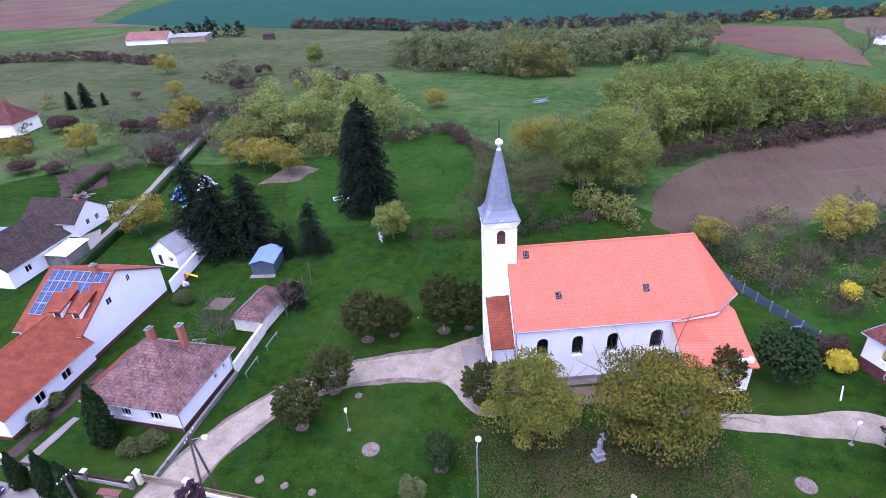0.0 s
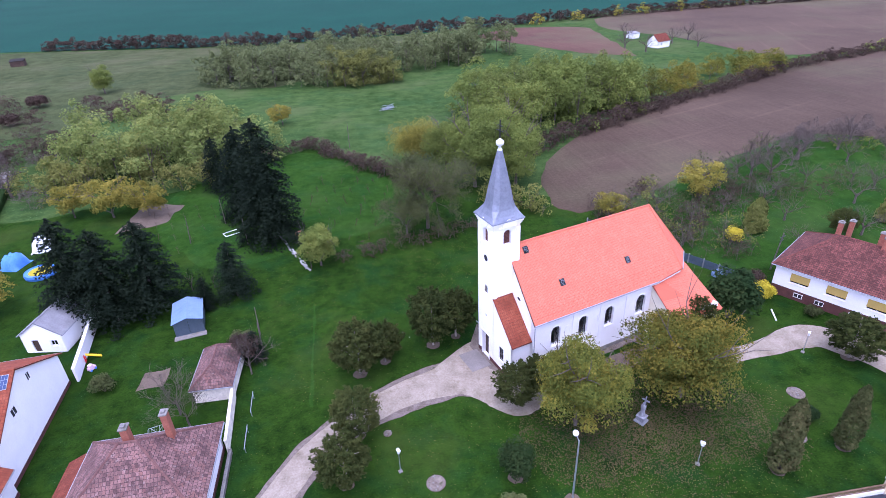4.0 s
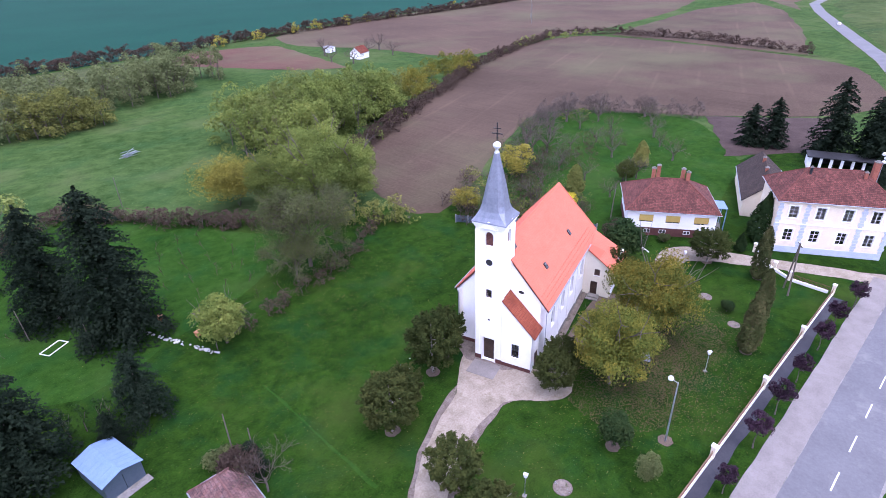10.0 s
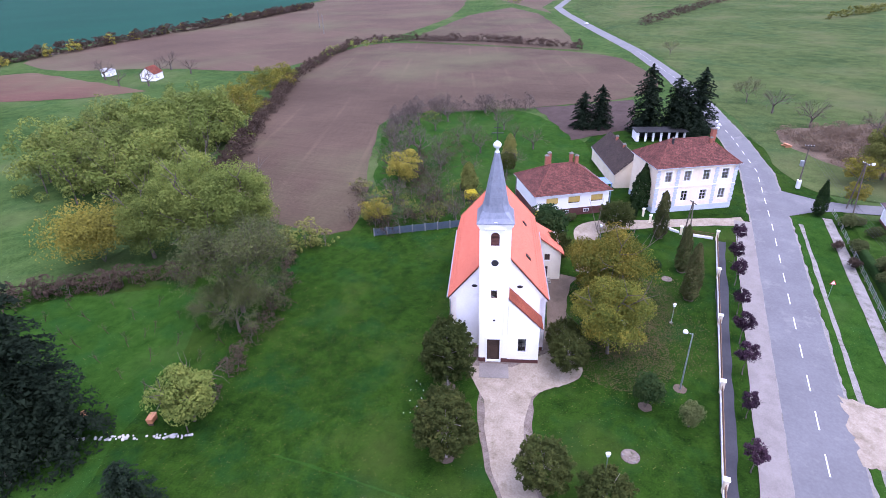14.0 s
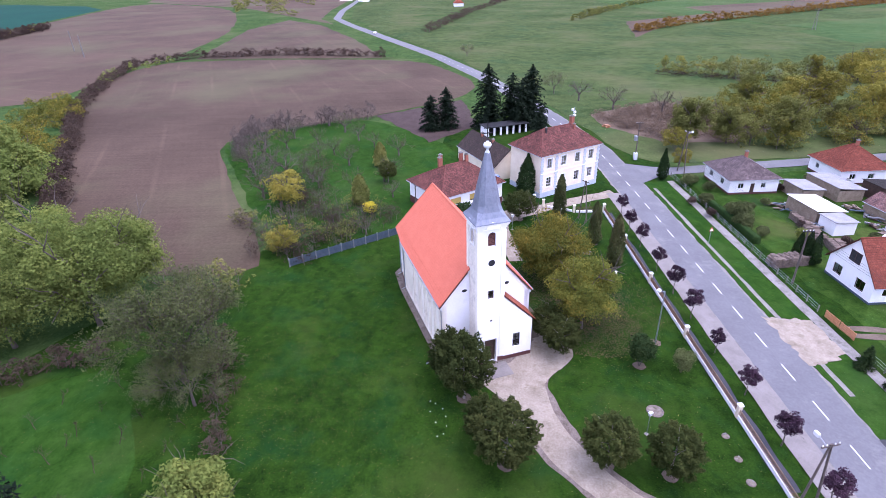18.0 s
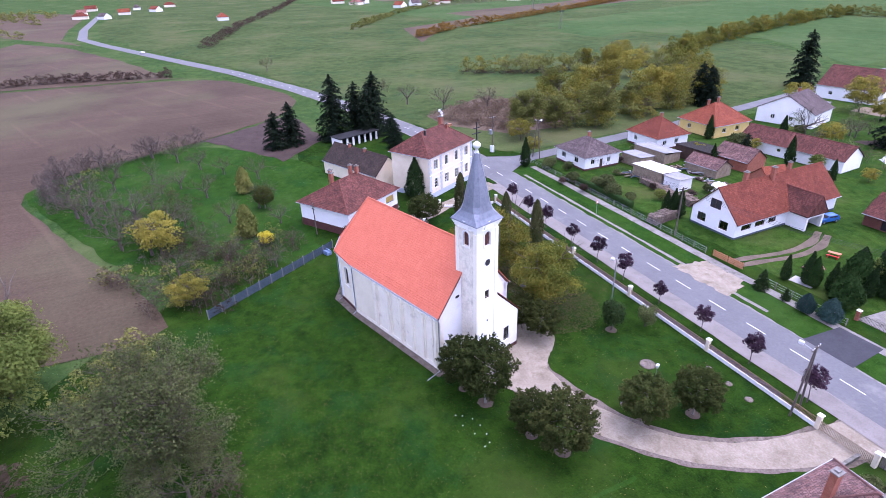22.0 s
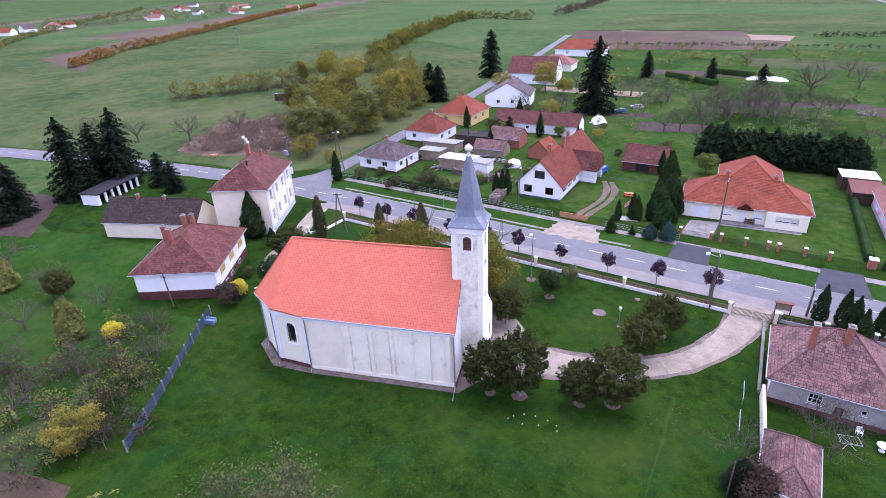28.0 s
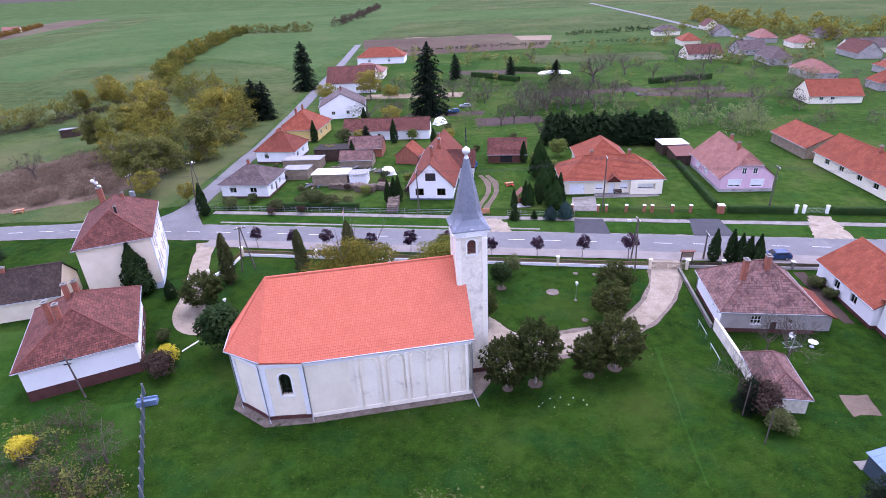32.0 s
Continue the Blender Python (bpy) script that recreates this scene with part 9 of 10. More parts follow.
# ---- trees and shrubs of the yards south of the street ----
for x, y, s in ((38.0, -32.0, 0.42), (33.0, -45.5, 0.5), (57.0, -58.0, 0.5), (27.5, -68.0, 0.75), (36.0, -104.0, 0.8), (24.0, -120.0, 0.7), (6.5, -48.5, 0.4)):
    put(gold, x, y, s, x * 19 % 360)
for x, y, s in ((20.5, -3.0, 0.35), (12.0, -10.5, 0.4), (-17.5, -21.0, 0.6), (-20.0, -14.5, 0.65), (-19.0, -8.0, 0.5), (31.0, -52.0, 0.6), (17.5, -47.0, 0.5), (-23.5, -30.5, 0.7), (36.0, -62.0, 0.6), (-62.0, -20.0, 0.4), (22.0, -90.0, 0.6)):
    put(round_tree, x, y, s, x * 41 % 360)
for x, y, s in ((33.5, 3.2, 0.9), (23.0, 2.6, 0.8), (45.0, 2.0, 0.9), (50.5, -4.0, 0.8), (36.5, -5.5, 0.6), (-2.0, -36.0, 0.7), (8.5, -60.0, 0.8), (-27.0, -50.0, 0.9), (-12.0, -47.0, 0.8), (-33.0, -61.0, 0.9)):
    put(shrub_y, x, y, s, x * 31 % 360)
for x, y, s in ((30.5, -29.0, 0.95), (22.5, -45.0, 1.2), (10.5, -42.0, 0.9), (-14.5, -26.0, 1.0), (34.5, -58.5, 1.3)):
    put(slim, x, y, s, x * 13 % 360)


# ---- churchyard walls, gates and fences ----
def road_y(x):
    return float(np.interp(x, lx, ly))


def picket_panel(name, a, b, z0, z1, gap, parent, material, r=0.014, rails=(0.12, 0.88)):
    """One fence panel: two rails and thin uprights between the points a and b (x, y)."""
    bm = bmesh.new()
    a, b = Vector((*a, 0)), Vector((*b, 0))
    d = b - a
    n = max(2, int(d.length / gap))
    for f in rails:
        z = z0 + (z1 - z0) * f
        tube(bm, a + Vector((0, 0, z)), b + Vector((0, 0, z)), r * 1.5, sides=4)
    for i in range(n + 1):
        p = a + d * i / n
        tube(bm, p + Vector((0, 0, z0)), p + Vector((0, 0, z1)), r, sides=4)
    return part(name, bm, material, parent)


def gate_post(parent, x, y, h=1.7, w=0.42, mat=None):
    p = part("pillar", boxes((x - w / 2, x + w / 2, y - w / 2, y + w / 2, 0, h)), mat or M["yellow"], parent)
    part("pillar_cap", boxes((x - w / 2 - 0.07, x + w / 2 + 0.07, y - w / 2 - 0.07, y + w / 2 + 0.07, h + 0.003, h + 0.09), (x - w / 2 + 0.04, x + w / 2 - 0.04, y - w / 2 + 0.04, y + w / 2 - 0.04, h + 0.09, h + 0.15)), M["white"], p)


street_fence = thing("churchyard_fence", 0, 0, 0, "low white plinth wall with dark railings and cream pillars", "fence")
xs = (-33.9, -19.5, -5.2, 8.6, 21.8, 35.6)
for i, x in enumerate(xs):
    gate_post(street_fence, x, road_y(x) + 9.35)
    if i:
        a, b = (xs[i - 1] + 0.22, road_y(xs[i - 1]) + 9.35), (x - 0.22, road_y(x) + 9.35)
        w = Wall(a, b, 0, 0.5)
        bm = bmesh.new()
        w.block(bm, 0, w.length, -0.11, 0.11, 0, 0.45)
        w.block(bm, 0, w.length, -0.13, 0.13, 0.453, 0.5)
        part("plinth_wall", bm, M["white"], street_fence)
        picket_panel("railing", a, b, 0.51, 1.25, 0.12, street_fence, M["rail_brown"], 0.03)
for k, (a, b) in enumerate((((35.7, 27.4), (35.9, 32.6)), ((36.2, 33.0), (38.9, 37.6)))):
    w = Wall(a, b, 0, 0.5)
    bm = bmesh.new()
    w.block(bm, 0.2, w.length - 0.2, -0.13, 0.13, 0, 0.45)
    part("plinth_wall", bm, M["white"], street_fence)
    if k == 0:
        picket_panel("railing", a, b, 0.46, 1.2, 0.16, street_fence, M["wood_red"], 0.02)
for x, y in ((36.0, 32.8), (37.6, 35.3), (39.3, 38.2), (41.9, 39.6)):
    gate_post(street_fence, x, y, 1.5)
gate = thing("drive_gate", 0, 0, 0, "brown wooden picket gate across the church drive", "gate")
gate_post(gate, -39.5, road_y(-39.5) + 9.2)
for a, b in (((-39.2, 29.0), (-36.8, 29.0)), ((-36.6, 29.0), (-34.2, 29.0))):
    leaf = picket_panel("gate_leaf", a, b, 0.12, 1.3, 0.14, gate, M["wood_pale"], 0.035)

cottage_wall = thing("garden_wall", 0, 0, 0, "grey-white rendered garden wall beside the cottage", "wall")
for a, b, h, m in (((-38.7, 45.2), (-39.2, 53.4), 1.6, M["white_stained"]), ((-38.2, 29.2), (-38.4, 45.0), 0.55, M["concrete"])):
    w = Wall(a, b, 0, h)
    bm = bmesh.new()
    w.block(bm, 0, w.length, -0.15, 0.1, 0, h)
    w.block(bm, 0, w.length, -0.19, 0.14, h + 0.003, h + 0.08)
    part("wall_section", bm, m, cottage_wall)
front = thing("garden_fence", 0, 0, 0, "low grey plinth with brown boards and pale concrete posts", "fence")
px = (-39.9, -45.2, -50.4, -55.4, -60.5, -66.0)
for i, x in enumerate(px):
    gate_post(front, x, 28.2, 1.35, 0.4, M["concrete"])
    if i:
        a, b = px[i - 1] - 0.21, x + 0.21
        part("plinth_wall", boxes((b, a, 28.1, 28.3, 0, 0.45)), M["grey_render"], front)
        for z in (0.5, 0.68, 0.86):
            part("board", boxes((b, a, 28.17, 28.22, z, z + 0.12)), M["wood_dark"], front)
for y0 in (44.4, 49.6):
    rail = thing("beating_rail", -36.9, y0, 2, "low grey metal rail on two short posts", "rail", "rails on the lawn")
    bm = bmesh.new()
    tube(bm, (0, 0, 0.85), (0, 3.4, 0.85), 0.045)
    part("bar", bm, M["galv"], rail)
    for y in (0.3, 3.1):
        bm = bmesh.new()
        tube(bm, (0, y, -0.05), (0, y, 0.85), 0.04)
        part("post", bm, M["galv"], rail)
mesh_fence = thing("metal_fence", 0, 0, 0, "blue-grey corrugated metal fence on concrete posts", "fence")
a, b = Vector((17.6, 84.6, 0)), Vector((31.4, 62.8, 0))
n = 11
for i in range(n + 1):
    p = a + (b - a) * i / n
    part("post", boxes((p.x - 0.08, p.x + 0.08, p.y - 0.08, p.y + 0.08, 0, 1.65)), M["grey_tin"], mesh_fence)
    if i < n:
        q = a + (b - a) * (i + 1) / n
        w = Wall((p.x, p.y), (q.x, q.y), 0, 1.5)
        bm = bmesh.new()
        k = 14
        rib = []
        for j in range(2 * k + 1):
            s, o = 0.09 + (w.length - 0.18) * j / (2 * k), 0.035 * (j % 2)
            rib.append([bm.verts.new(w.at(s, *c)) for c in ((o, 0.12), (o, 1.5), (o - 0.012, 1.5), (o - 0.012, 0.12))])
        for r, q in zip(rib, rib[1:]):
            for c in range(4):
                bm.faces.new((r[c], q[c], q[(c + 1) % 4], r[(c + 1) % 4]))
        bmesh.ops.recalc_face_normals(bm, faces=bm.faces)
        part("panel", bm, M["blue_tin"], mesh_fence)
ob = part("concrete_trough", boxes((-1.1, 1.1, -0.45, 0.45, 0, 0.5), (-1.1, 1.1, -0.45, -0.3, 0.5, 0.75), (-1.1, 1.1, 0.3, 0.45, 0.5, 0.75)), M["blue_tin_pale"])
ob.matrix_basis = pose(30.0, 64.4, 0, 0, 0, 20)
tagged(ob, "pale blue-grey trough beside the fence", "trough")
ob = part("white_pipe", boxes((-1.3, 1.3, -0.07, 0.07, 0.02, 0.16)), M["white_frame"])
ob.matrix_basis = pose(30.8, 53.4, 0.02, 0, 0, 65)
tagged(ob, "white plastic pipe lying on the grass", "pipe")

# ---- lamps and poles ----
def lamp_post(x, y, h, label, turn=0, group="street lamps"):
    t = thing("street_lamp", x, y, turn, label, "street lamp", group)
    bm = bmesh.new()
    tube(bm, (0, 0, -0.1), (0, 0, h), 0.1, 0.06)
    tube(bm, (0, 0, h - 0.1), (0, -0.7, h + 0.1), 0.03)
    part("pole", bm, M["galv"], t)
    bm = bmesh.new()
    lathe(bm, [(0.05, h - 0.12), (0.24, h - 0.05), (0.28, h + 0.12), (0.2, h + 0.28), (0.05, h + 0.33)], 12, (0, -0.75))
    part("lamp_head", bm, M["lamp_head"], t, smooth=True)
    return t


lamp_post(-6.2, 32.4, 7.9, "grey street lamp with pale round head", 180)


def a_pole(x, y, h, turn, label, lamp=True):
    t = thing("wooden_pole", x, y, turn, label, "utility pole", "utility poles")
    for s in (-1.1, 1.1):
        bm = bmesh.new()
        tube(bm, (s, 0, -0.1), (0.05 * s, 0, h), 0.13, 0.09)
        part("leg", bm, M["bark"], t)
    part("crossarm", boxes((-0.9, 0.9, -0.06, 0.06, h - 0.25, h - 0.13)), M["bark"], t)
    for s in (-0.8, -0.4, 0.4, 0.8):
        bm = bmesh.new()
        lathe(bm, [(0.03, h - 0.13), (0.05, h - 0.05), (0.03, h + 0.04)], 8, (s, 0))
        part("insulator", bm, M["white_frame"], t)
    if lamp:
        bm = bmesh.new()
        tube(bm, (0, 0, h * 0.93), (0, -1.2, h * 0.97), 0.03)
        part("lamp_arm", bm, M["galv"], t)
        part("lamp_head", boxes((-0.12, 0.12, -1.65, -1.15, h * 0.95, h * 0.99)), M["lamp_head"], t)
    return t


a_pole(-31.3, 28.6, 8.6, 100, "paired wooden utility pole with a street lamp")
a_pole(32.2, 32.1, 8.0, 30, "paired wooden utility pole, weathered brown", False)
wp = thing("wooden_pole", 38.4, 63.9, 20, "leaning wooden pole with a crossarm beside the bungalow", "utility pole", "utility poles")
bm = bmesh.new()
tube(bm, (0, 0, -0.1), (0.5, -0.2, 6.2), 0.12, 0.08)
part("pole", bm, M["bark"], wp)
part("crossarm", boxes((0.1, 0.9, -0.24, -0.14, 4.9, 5.02), (-0.2, 1.2, -0.24, -0.14, 5.5, 5.62)), M["iron"], wp)
a_pole(56.6, 3.0, 9.6, 20, "paired wooden utility pole at the side street")
POLES = [(-60.6, 5.3, 9.2), (-29.7, 5.3, 11.2), (7.0, 6.6, 9.0), (66.2, 10.4, 9.5), (-95, 6.0, 9.2)]


def single_pole(x, y, h, label, box_on=False):
    t = thing("utility_pole", x, y, 0, label, "utility pole", "utility poles")
    bm = bmesh.new()
    tube(bm, (0, 0, -0.1), (0, 0, h), 0.17, 0.1)
    part("pole", bm, M["bark"], t)
    part("crossarm", boxes((-0.06, 0.06, -0.85, 0.85, h - 0.35, h - 0.23)), M["iron"], t)
    for s in (-0.75, -0.25, 0.25, 0.75):
        bm = bmesh.new()
        lathe(bm, [(0.03, h - 0.23), (0.06, h - 0.14), (0.03, h - 0.02)], 8, (0, s))
        part("insulator", bm, M["white_frame"], t)
    if box_on:
        part("switch_box", boxes((-0.5, 0.5, -0.35, 0.35, 0.2, 1.9)), M["lamp_head"], t, "pale grey switch cabinet at the pole's foot")
        part("transformer", boxes((-0.45, 0.45, 0.15, 0.75, 5.0, 6.1)), M["galv"], t)
    return t


for i, (x, y, h) in enumerate(POLES):
    single_pole(x, y, h, "dark utility pole with crossarm and insulators" if i != 3 else "transformer pole with a pale cabinet", i == 3)
single_pole(-43.1, 25.2, 4.8, "short leaning grey post by the footway")
order = sorted(POLES)
for (x0, y0, h0), (x1, y1, h1) in zip(order, order[1:]):
    for s in (-0.75, -0.25, 0.25, 0.75):
        rings = []
        for i in range(13):
            f = i / 12
            p = np.array((x0 + (x1 - x0) * f, y0 + (y1 - y0) * f + s, h0 + (h1 - h0) * f - 0.1 - 1.1 * 4 * f * (1 - f)))
            rings += [p + (0, 0, 0.016), p + (0, 0.014, -0.008), p + (0, -0.014, -0.008)]
        bm = mesh_np("power_line", np.array(rings), np.array([(3 * i + k, 3 * i + (k + 1) % 3, 3 * i + 3 + (k + 1) % 3, 3 * i + 3 + k) for i in range(12) for k in range(3)]))
        tagged(part("power_line", bm, M["iron"]), "thin dark overhead wire between poles", "cable", "overhead wires")


def garden_lamp(x, y):
    t = thing("garden_lamp", x, y, x * 20 % 360, "slim grey garden lamp with flat head", "lamp", "garden lamps")
    bm = bmesh.new()
    tube(bm, (0, 0, -0.05), (0, 0, 2.9), 0.04, 0.03)
    part("post", bm, M["galv"], t)
    part("lamp_head", boxes((-0.22, 0.22, -0.14, 0.14, 2.9, 3.05), (-0.15, 0.15, -0.1, 0.1, 2.62, 2.9)), M["lamp_head"], t)
    part("footing", boxes((-0.2, 0.2, -0.2, 0.2, 0, 0.08)), M["concrete"], t)


for x, y in ((-21.4, 39.0), (7.2, 33.7), (29.0, 46.0)):
    garden_lamp(x, y)

# field pylons far off
def pylon(x, y, h, turn):
    t = thing("power_pylon", x, y, turn, "slim grey power-line mast in the fields", "pylon", "field pylons")
    for s in (-0.9, 0.9):
        bm = bmesh.new()
        tube(bm, (s, 0, -0.2), (s * 0.25, 0, h), 0.2, 0.12, 6)
        part("leg", bm, M["concrete"], t)
    part("crossarm", boxes((-2.2, 2.2, -0.1, 0.1, h - 1.2, h - 0.95), (-1.4, 1.4, -0.1, 0.1, h - 0.3, h - 0.1)), M["iron"], t)


for x, y, h in ((312, -190, 13), (474, -272, 13), (283, 263, 12), (312, 285, 12), (560, -340, 13)):
    pylon(x, y, h, 40)

# ---- churchyard objects ----
bm = bmesh.new()
box(bm, -0.55, 0.55, -0.55, 0.55, 0, 0.2)
box(bm, -0.4, 0.4, -0.4, 0.4, 0.2, 0.75)
box(bm, -0.47, 0.47, -0.47, 0.47, 0.753, 0.85)
lathe(bm, [(0.3, 0.85), (0.27, 1.0), (0.22, 1.6), (0.27, 2.0), (0.25, 2.3), (0.11, 2.42), (0.13, 2.6), (0.05, 2.75)], 10)
box(bm, -0.06, 0.06, 0.2, 0.32, 0.85, 3.3)
box(bm, -0.42, 0.42, 0.2, 0.32, 2.75, 2.87)
st = tagged(part("stone_monument", bm, M["stone_blue"]), "blue-grey stone monument with a cross on a square base", "monument")
st.matrix_basis = pose(4.6, 40.0, 0, 0, 0, -60)


def disc(name, x, y, r, mat, label, z=0.03, n=18, seed=0):
    rng = random.Random(seed)
    return patch(name, [(x + r * (0.88 + 0.24 * rng.random()) * math.cos(6.2832 * i / n), y + r * (0.88 + 0.24 * rng.random()) * math.sin(6.2832 * i / n)) for i in range(n)], mat, z, label, "ground")


for i, (x, y, r) in enumerate(((-24.6, 54.2, 1.3), (-15.0, 57.7, 1.4), (-25.3, 44.4, 1.2), (-26.7, 38.6, 1.2), (-10.5, 36.0, 1.2), (-6.2, 32.4, 1.2), (14.2, 31.5, 1.1), (22.3, 32.6, 1.1), (33.4, 36.4, 1.0), (-11.8, 58.8, 1.0), (-21.4, 55.8, 1.0), (33.5, 44.0, 1.3))):
    disc("bare_soil_patch", x, y, r * 0.65, M["dirt"], "ring of bare soil round a trunk", 0.024, 16, i)
for i, (x, y, r) in enumerate(((-18.2, 36.9, 0.95), (23.2, 40.1, 0.95), (-22.2, 44.1, 0.45), (-27.9, 31.4, 0.45), (-25.1, 31.2, 0.4), (-22.1, 31.0, 0.4), (19.0, 34.6, 0.8))):
    bed = thing("flower_bed", x, y, 0, "round bed of pale stones on dark soil", "flower bed", "round beds")
    rr = random.Random(i)
    bm = bmesh.new()
    prism(bm, [(r * math.cos(6.2832 * k / 14), r * math.sin(6.2832 * k / 14)) for k in range(14)], 0, 0.07)
    part("soil", bm, M["gravel_rough"], bed)
    bm = bmesh.new()
    for k in range(int(12 * r)):
        a, d = rr.uniform(0, 6.28), r * math.sqrt(rr.random()) * 0.9
        s = rr.uniform(0.06, 0.12)
        lathe(bm, [(s * 0.6, 0.06), (s, 0.1), (s * 0.7, 0.06 + s)], 6, (d * math.cos(a), d * math.sin(a)))
    tagged(part("pebble_ring", bm, M["concrete"], bed), kind="stuff")
for i, (x, y) in enumerate(((-15.3, 61.6), (-15.7, 61.0), (-16.6, 60.2), (-17.8, 59.9), (-19.2, 59.9), (-20.3, 60.2), (-20.6, 60.9), (-18.6, 61.0), (-17.0, 61.6))):
    bm = bmesh.new()
    lathe(bm, [(0.02, 0), (0.022, 0.05), (0.065, 0.06), (0.05, 0.085), (0.012, 0.1)], 8)
    ob = tagged(part("mushroom", bm, M["white_sheet"]), "small white mushroom of a ring in the lawn", "mushroom", "ring of mushrooms")
    ob.matrix_basis = pose(x, y, 0, 0, 0, 40 * i)
board = thing("notice_board", -40.2, 26.2, 4, "brown wooden notice board with a small roof", "notice board")
for s in (-0.9, 0.9):
    part("post", boxes((s - 0.06, s + 0.06, -0.06, 0.06, 0, 1.9)), M["wood_dark"], board)
part("panel", boxes((-0.84, 0.84, -0.03, 0.03, 0.8, 1.75)), M["wood_pale"], board)
part("roof", boxes((-1.15, 1.15, -0.35, 0.35, 1.91, 1.98)), M["wood_red"], board)
sign = thing("road_sign", 21.0, 12.9, -85, "triangular warning sign with red border", "road sign")
bm = bmesh.new()
tube(bm, (0, 0, -0.05), (0, 0, 2.3), 0.035)
part("post", bm, M["galv"], sign)
for nm, s, o, m in (("border", 0.5, 0.04, M["toy_red"]), ("face", 0.36, 0.065, M["white_sheet"])):
    bm = bmesh.new()
    v = [bm.verts.new((s * math.sin(a), -o + k, 2.55 + s * math.cos(a))) for k in (0, 0.02) for a in (0, 2.094, 4.189)]
    bm.faces.new(v[:3][::-1])
    bm.faces.new(v[3:])
    for i in range(3):
        bm.faces.new((v[i], v[(i + 1) % 3], v[3 + (i + 1) % 3], v[3 + i]))
    part(nm, bm, m, sign)

# fallen leaves
def litter(name, spots, mat, label, seed, size=0.045):
    rng = np.random.default_rng(seed)
    p = []
    for x, y, r, n in spots:
        a, d = rng.random(n) * 6.2832, r * rng.random(n) ** 0.6
        p.append(np.stack([x + d * np.cos(a), y + d * np.sin(a), np.full(n, 0.012)], 1))
    p = np.concatenate(p)
    m = np.stack([rng.normal(0, 0.18, len(p)), rng.normal(0, 0.18, len(p)), np.ones(len(p))], 1)
    v, f = quads_at(rng, p, m / np.linalg.norm(m, axis=1)[:, None], size)
    v[:, 2] = np.abs(v[:, 2]) + 0.006
    return tagged(part(name, mesh_np(name, v, f), mat), label, "fallen leaves", kind="stuff")


litter("brown_leaf_litter", [(-2.4, 39.5, 6.5, 5200), (5, 40, 7, 4200), (11, 40.5, 7.5, 6000), (3, 35.5, 8, 2400), (15, 37, 6, 1500)], M["leaf_mould"], "brown fallen leaves under the walnut trees", 77, 0.075)
litter("fallen_leaves", [(6, 72, 30, 900), (-26, 58, 26, 500), (0, 64, 24, 500), (-20, 40, 20, 400), (-18, 86, 20, 600), (-2.4, 39.5, 9, 1500), (10.6, 39.5, 11, 2200), (4, 34, 9, 450), (20, 38, 9, 150), (-20, 42, 16, 130), (-12, 80, 12, 1400), (-18, 74, 16, 450), (-26, 66, 16, 250), (0, 74, 14, 200), (-38, 70, 12, 130), (-40, 80, 14, 150), (28, 76, 12, 150), (5, 27, 20, 130), (-20, 27, 16, 80), (10, 13, 20, 130), (-30, 13, 14, 60)], M["leaf_litter"], "scattered pale yellow fallen leaves", 3)


# ---- south side of the street ----
south_fence = thing("street_fence", 0, 0, 0, "wire fence on grey concrete posts along the southern footway", "fence")
for i in range(31):
    x = 54 - i * 2.6
    if -9 < x < -1.5:
        continue
    y = road_y(x) - 11.0
    part("post", boxes((x - 0.06, x + 0.06, y - 0.06, y + 0.06, 0, 1.15)), M["concrete"], south_fence)
    if i and not -9 < x + 2.6 < -1.5:
        y2 = road_y(x + 2.6) - 11.0
        bm = bmesh.new()
        for z in (0.3, 0.65, 1.05):
            tube(bm, (x + 0.06, y, z), (x + 2.54, y2, z), 0.018, sides=4)
        part("wire_rail", bm, M["galv"], south_fence)
og = thing("board_gate", -2.0, 7.6, 182, "orange-brown wooden board gate, closed", "gate")
for k in range(2):
    leaf = part("gate_leaf", boxes(*[(k * 2.85, k * 2.85 + 2.7, -0.03, 0.03, 0.25 + 0.28 * j, 0.45 + 0.28 * j) for j in range(4)]), M["wood_orange"], og)
    for s in (0.1, 1.3, 2.5):
        part("brace", boxes((k * 2.85 + s, k * 2.85 + s + 0.12, 0.033, 0.07, 0.15, 1.35)), M["wood_orange"], leaf)
brick_fence = thing("brick_fence", 0, 0, 0, "red brick pillars with pale caps and dark railings", "fence")
prev = None
for x in (-23.8, -28.8, -30.4, -34.2, -37.6, -39.1, -42.9, -46.3):
    gate_post(brick_fence, x, 5.6, 1.45, 0.45, M["brick"])
    if prev is not None and abs(x - prev) > 2:
        picket_panel("railing", (prev - 0.25, 5.6), (x + 0.25, 5.6), 0.1, 1.15, 0.16, brick_fence, M["iron"], 0.013)
    prev = x
gate_post(brick_fence, -51.8, 5.7, 1.6, 1.1, M["brick"])
white_gate = thing("garden_gate", 0, 0, 0, "white rendered gate pillars with a low wire gate", "gate")
for x in (-65.4, -66.8, -70.9):
    gate_post(white_gate, x, 5.6, 1.5, 0.45, M["white"])
picket_panel("gate_leaf", (-67.1, 5.6), (-70.6, 5.6), 0.12, 1.15, 0.2, white_gate, M["galv"], 0.014)
patch("terrace", [(-24.5, -2.0), (-23.7, 5.4), (-28.8, 5.3), (-29.4, -3.0)], M["concrete"], 0.03, "paved front drive", "pavement")
patch("terrace_step", [(-29.6, -3.2), (-29.4, -1.6), (-42.5, -2.9), (-42.4, -4.6)], M["concrete"], 0.04, "paved terrace before the house", "pavement")
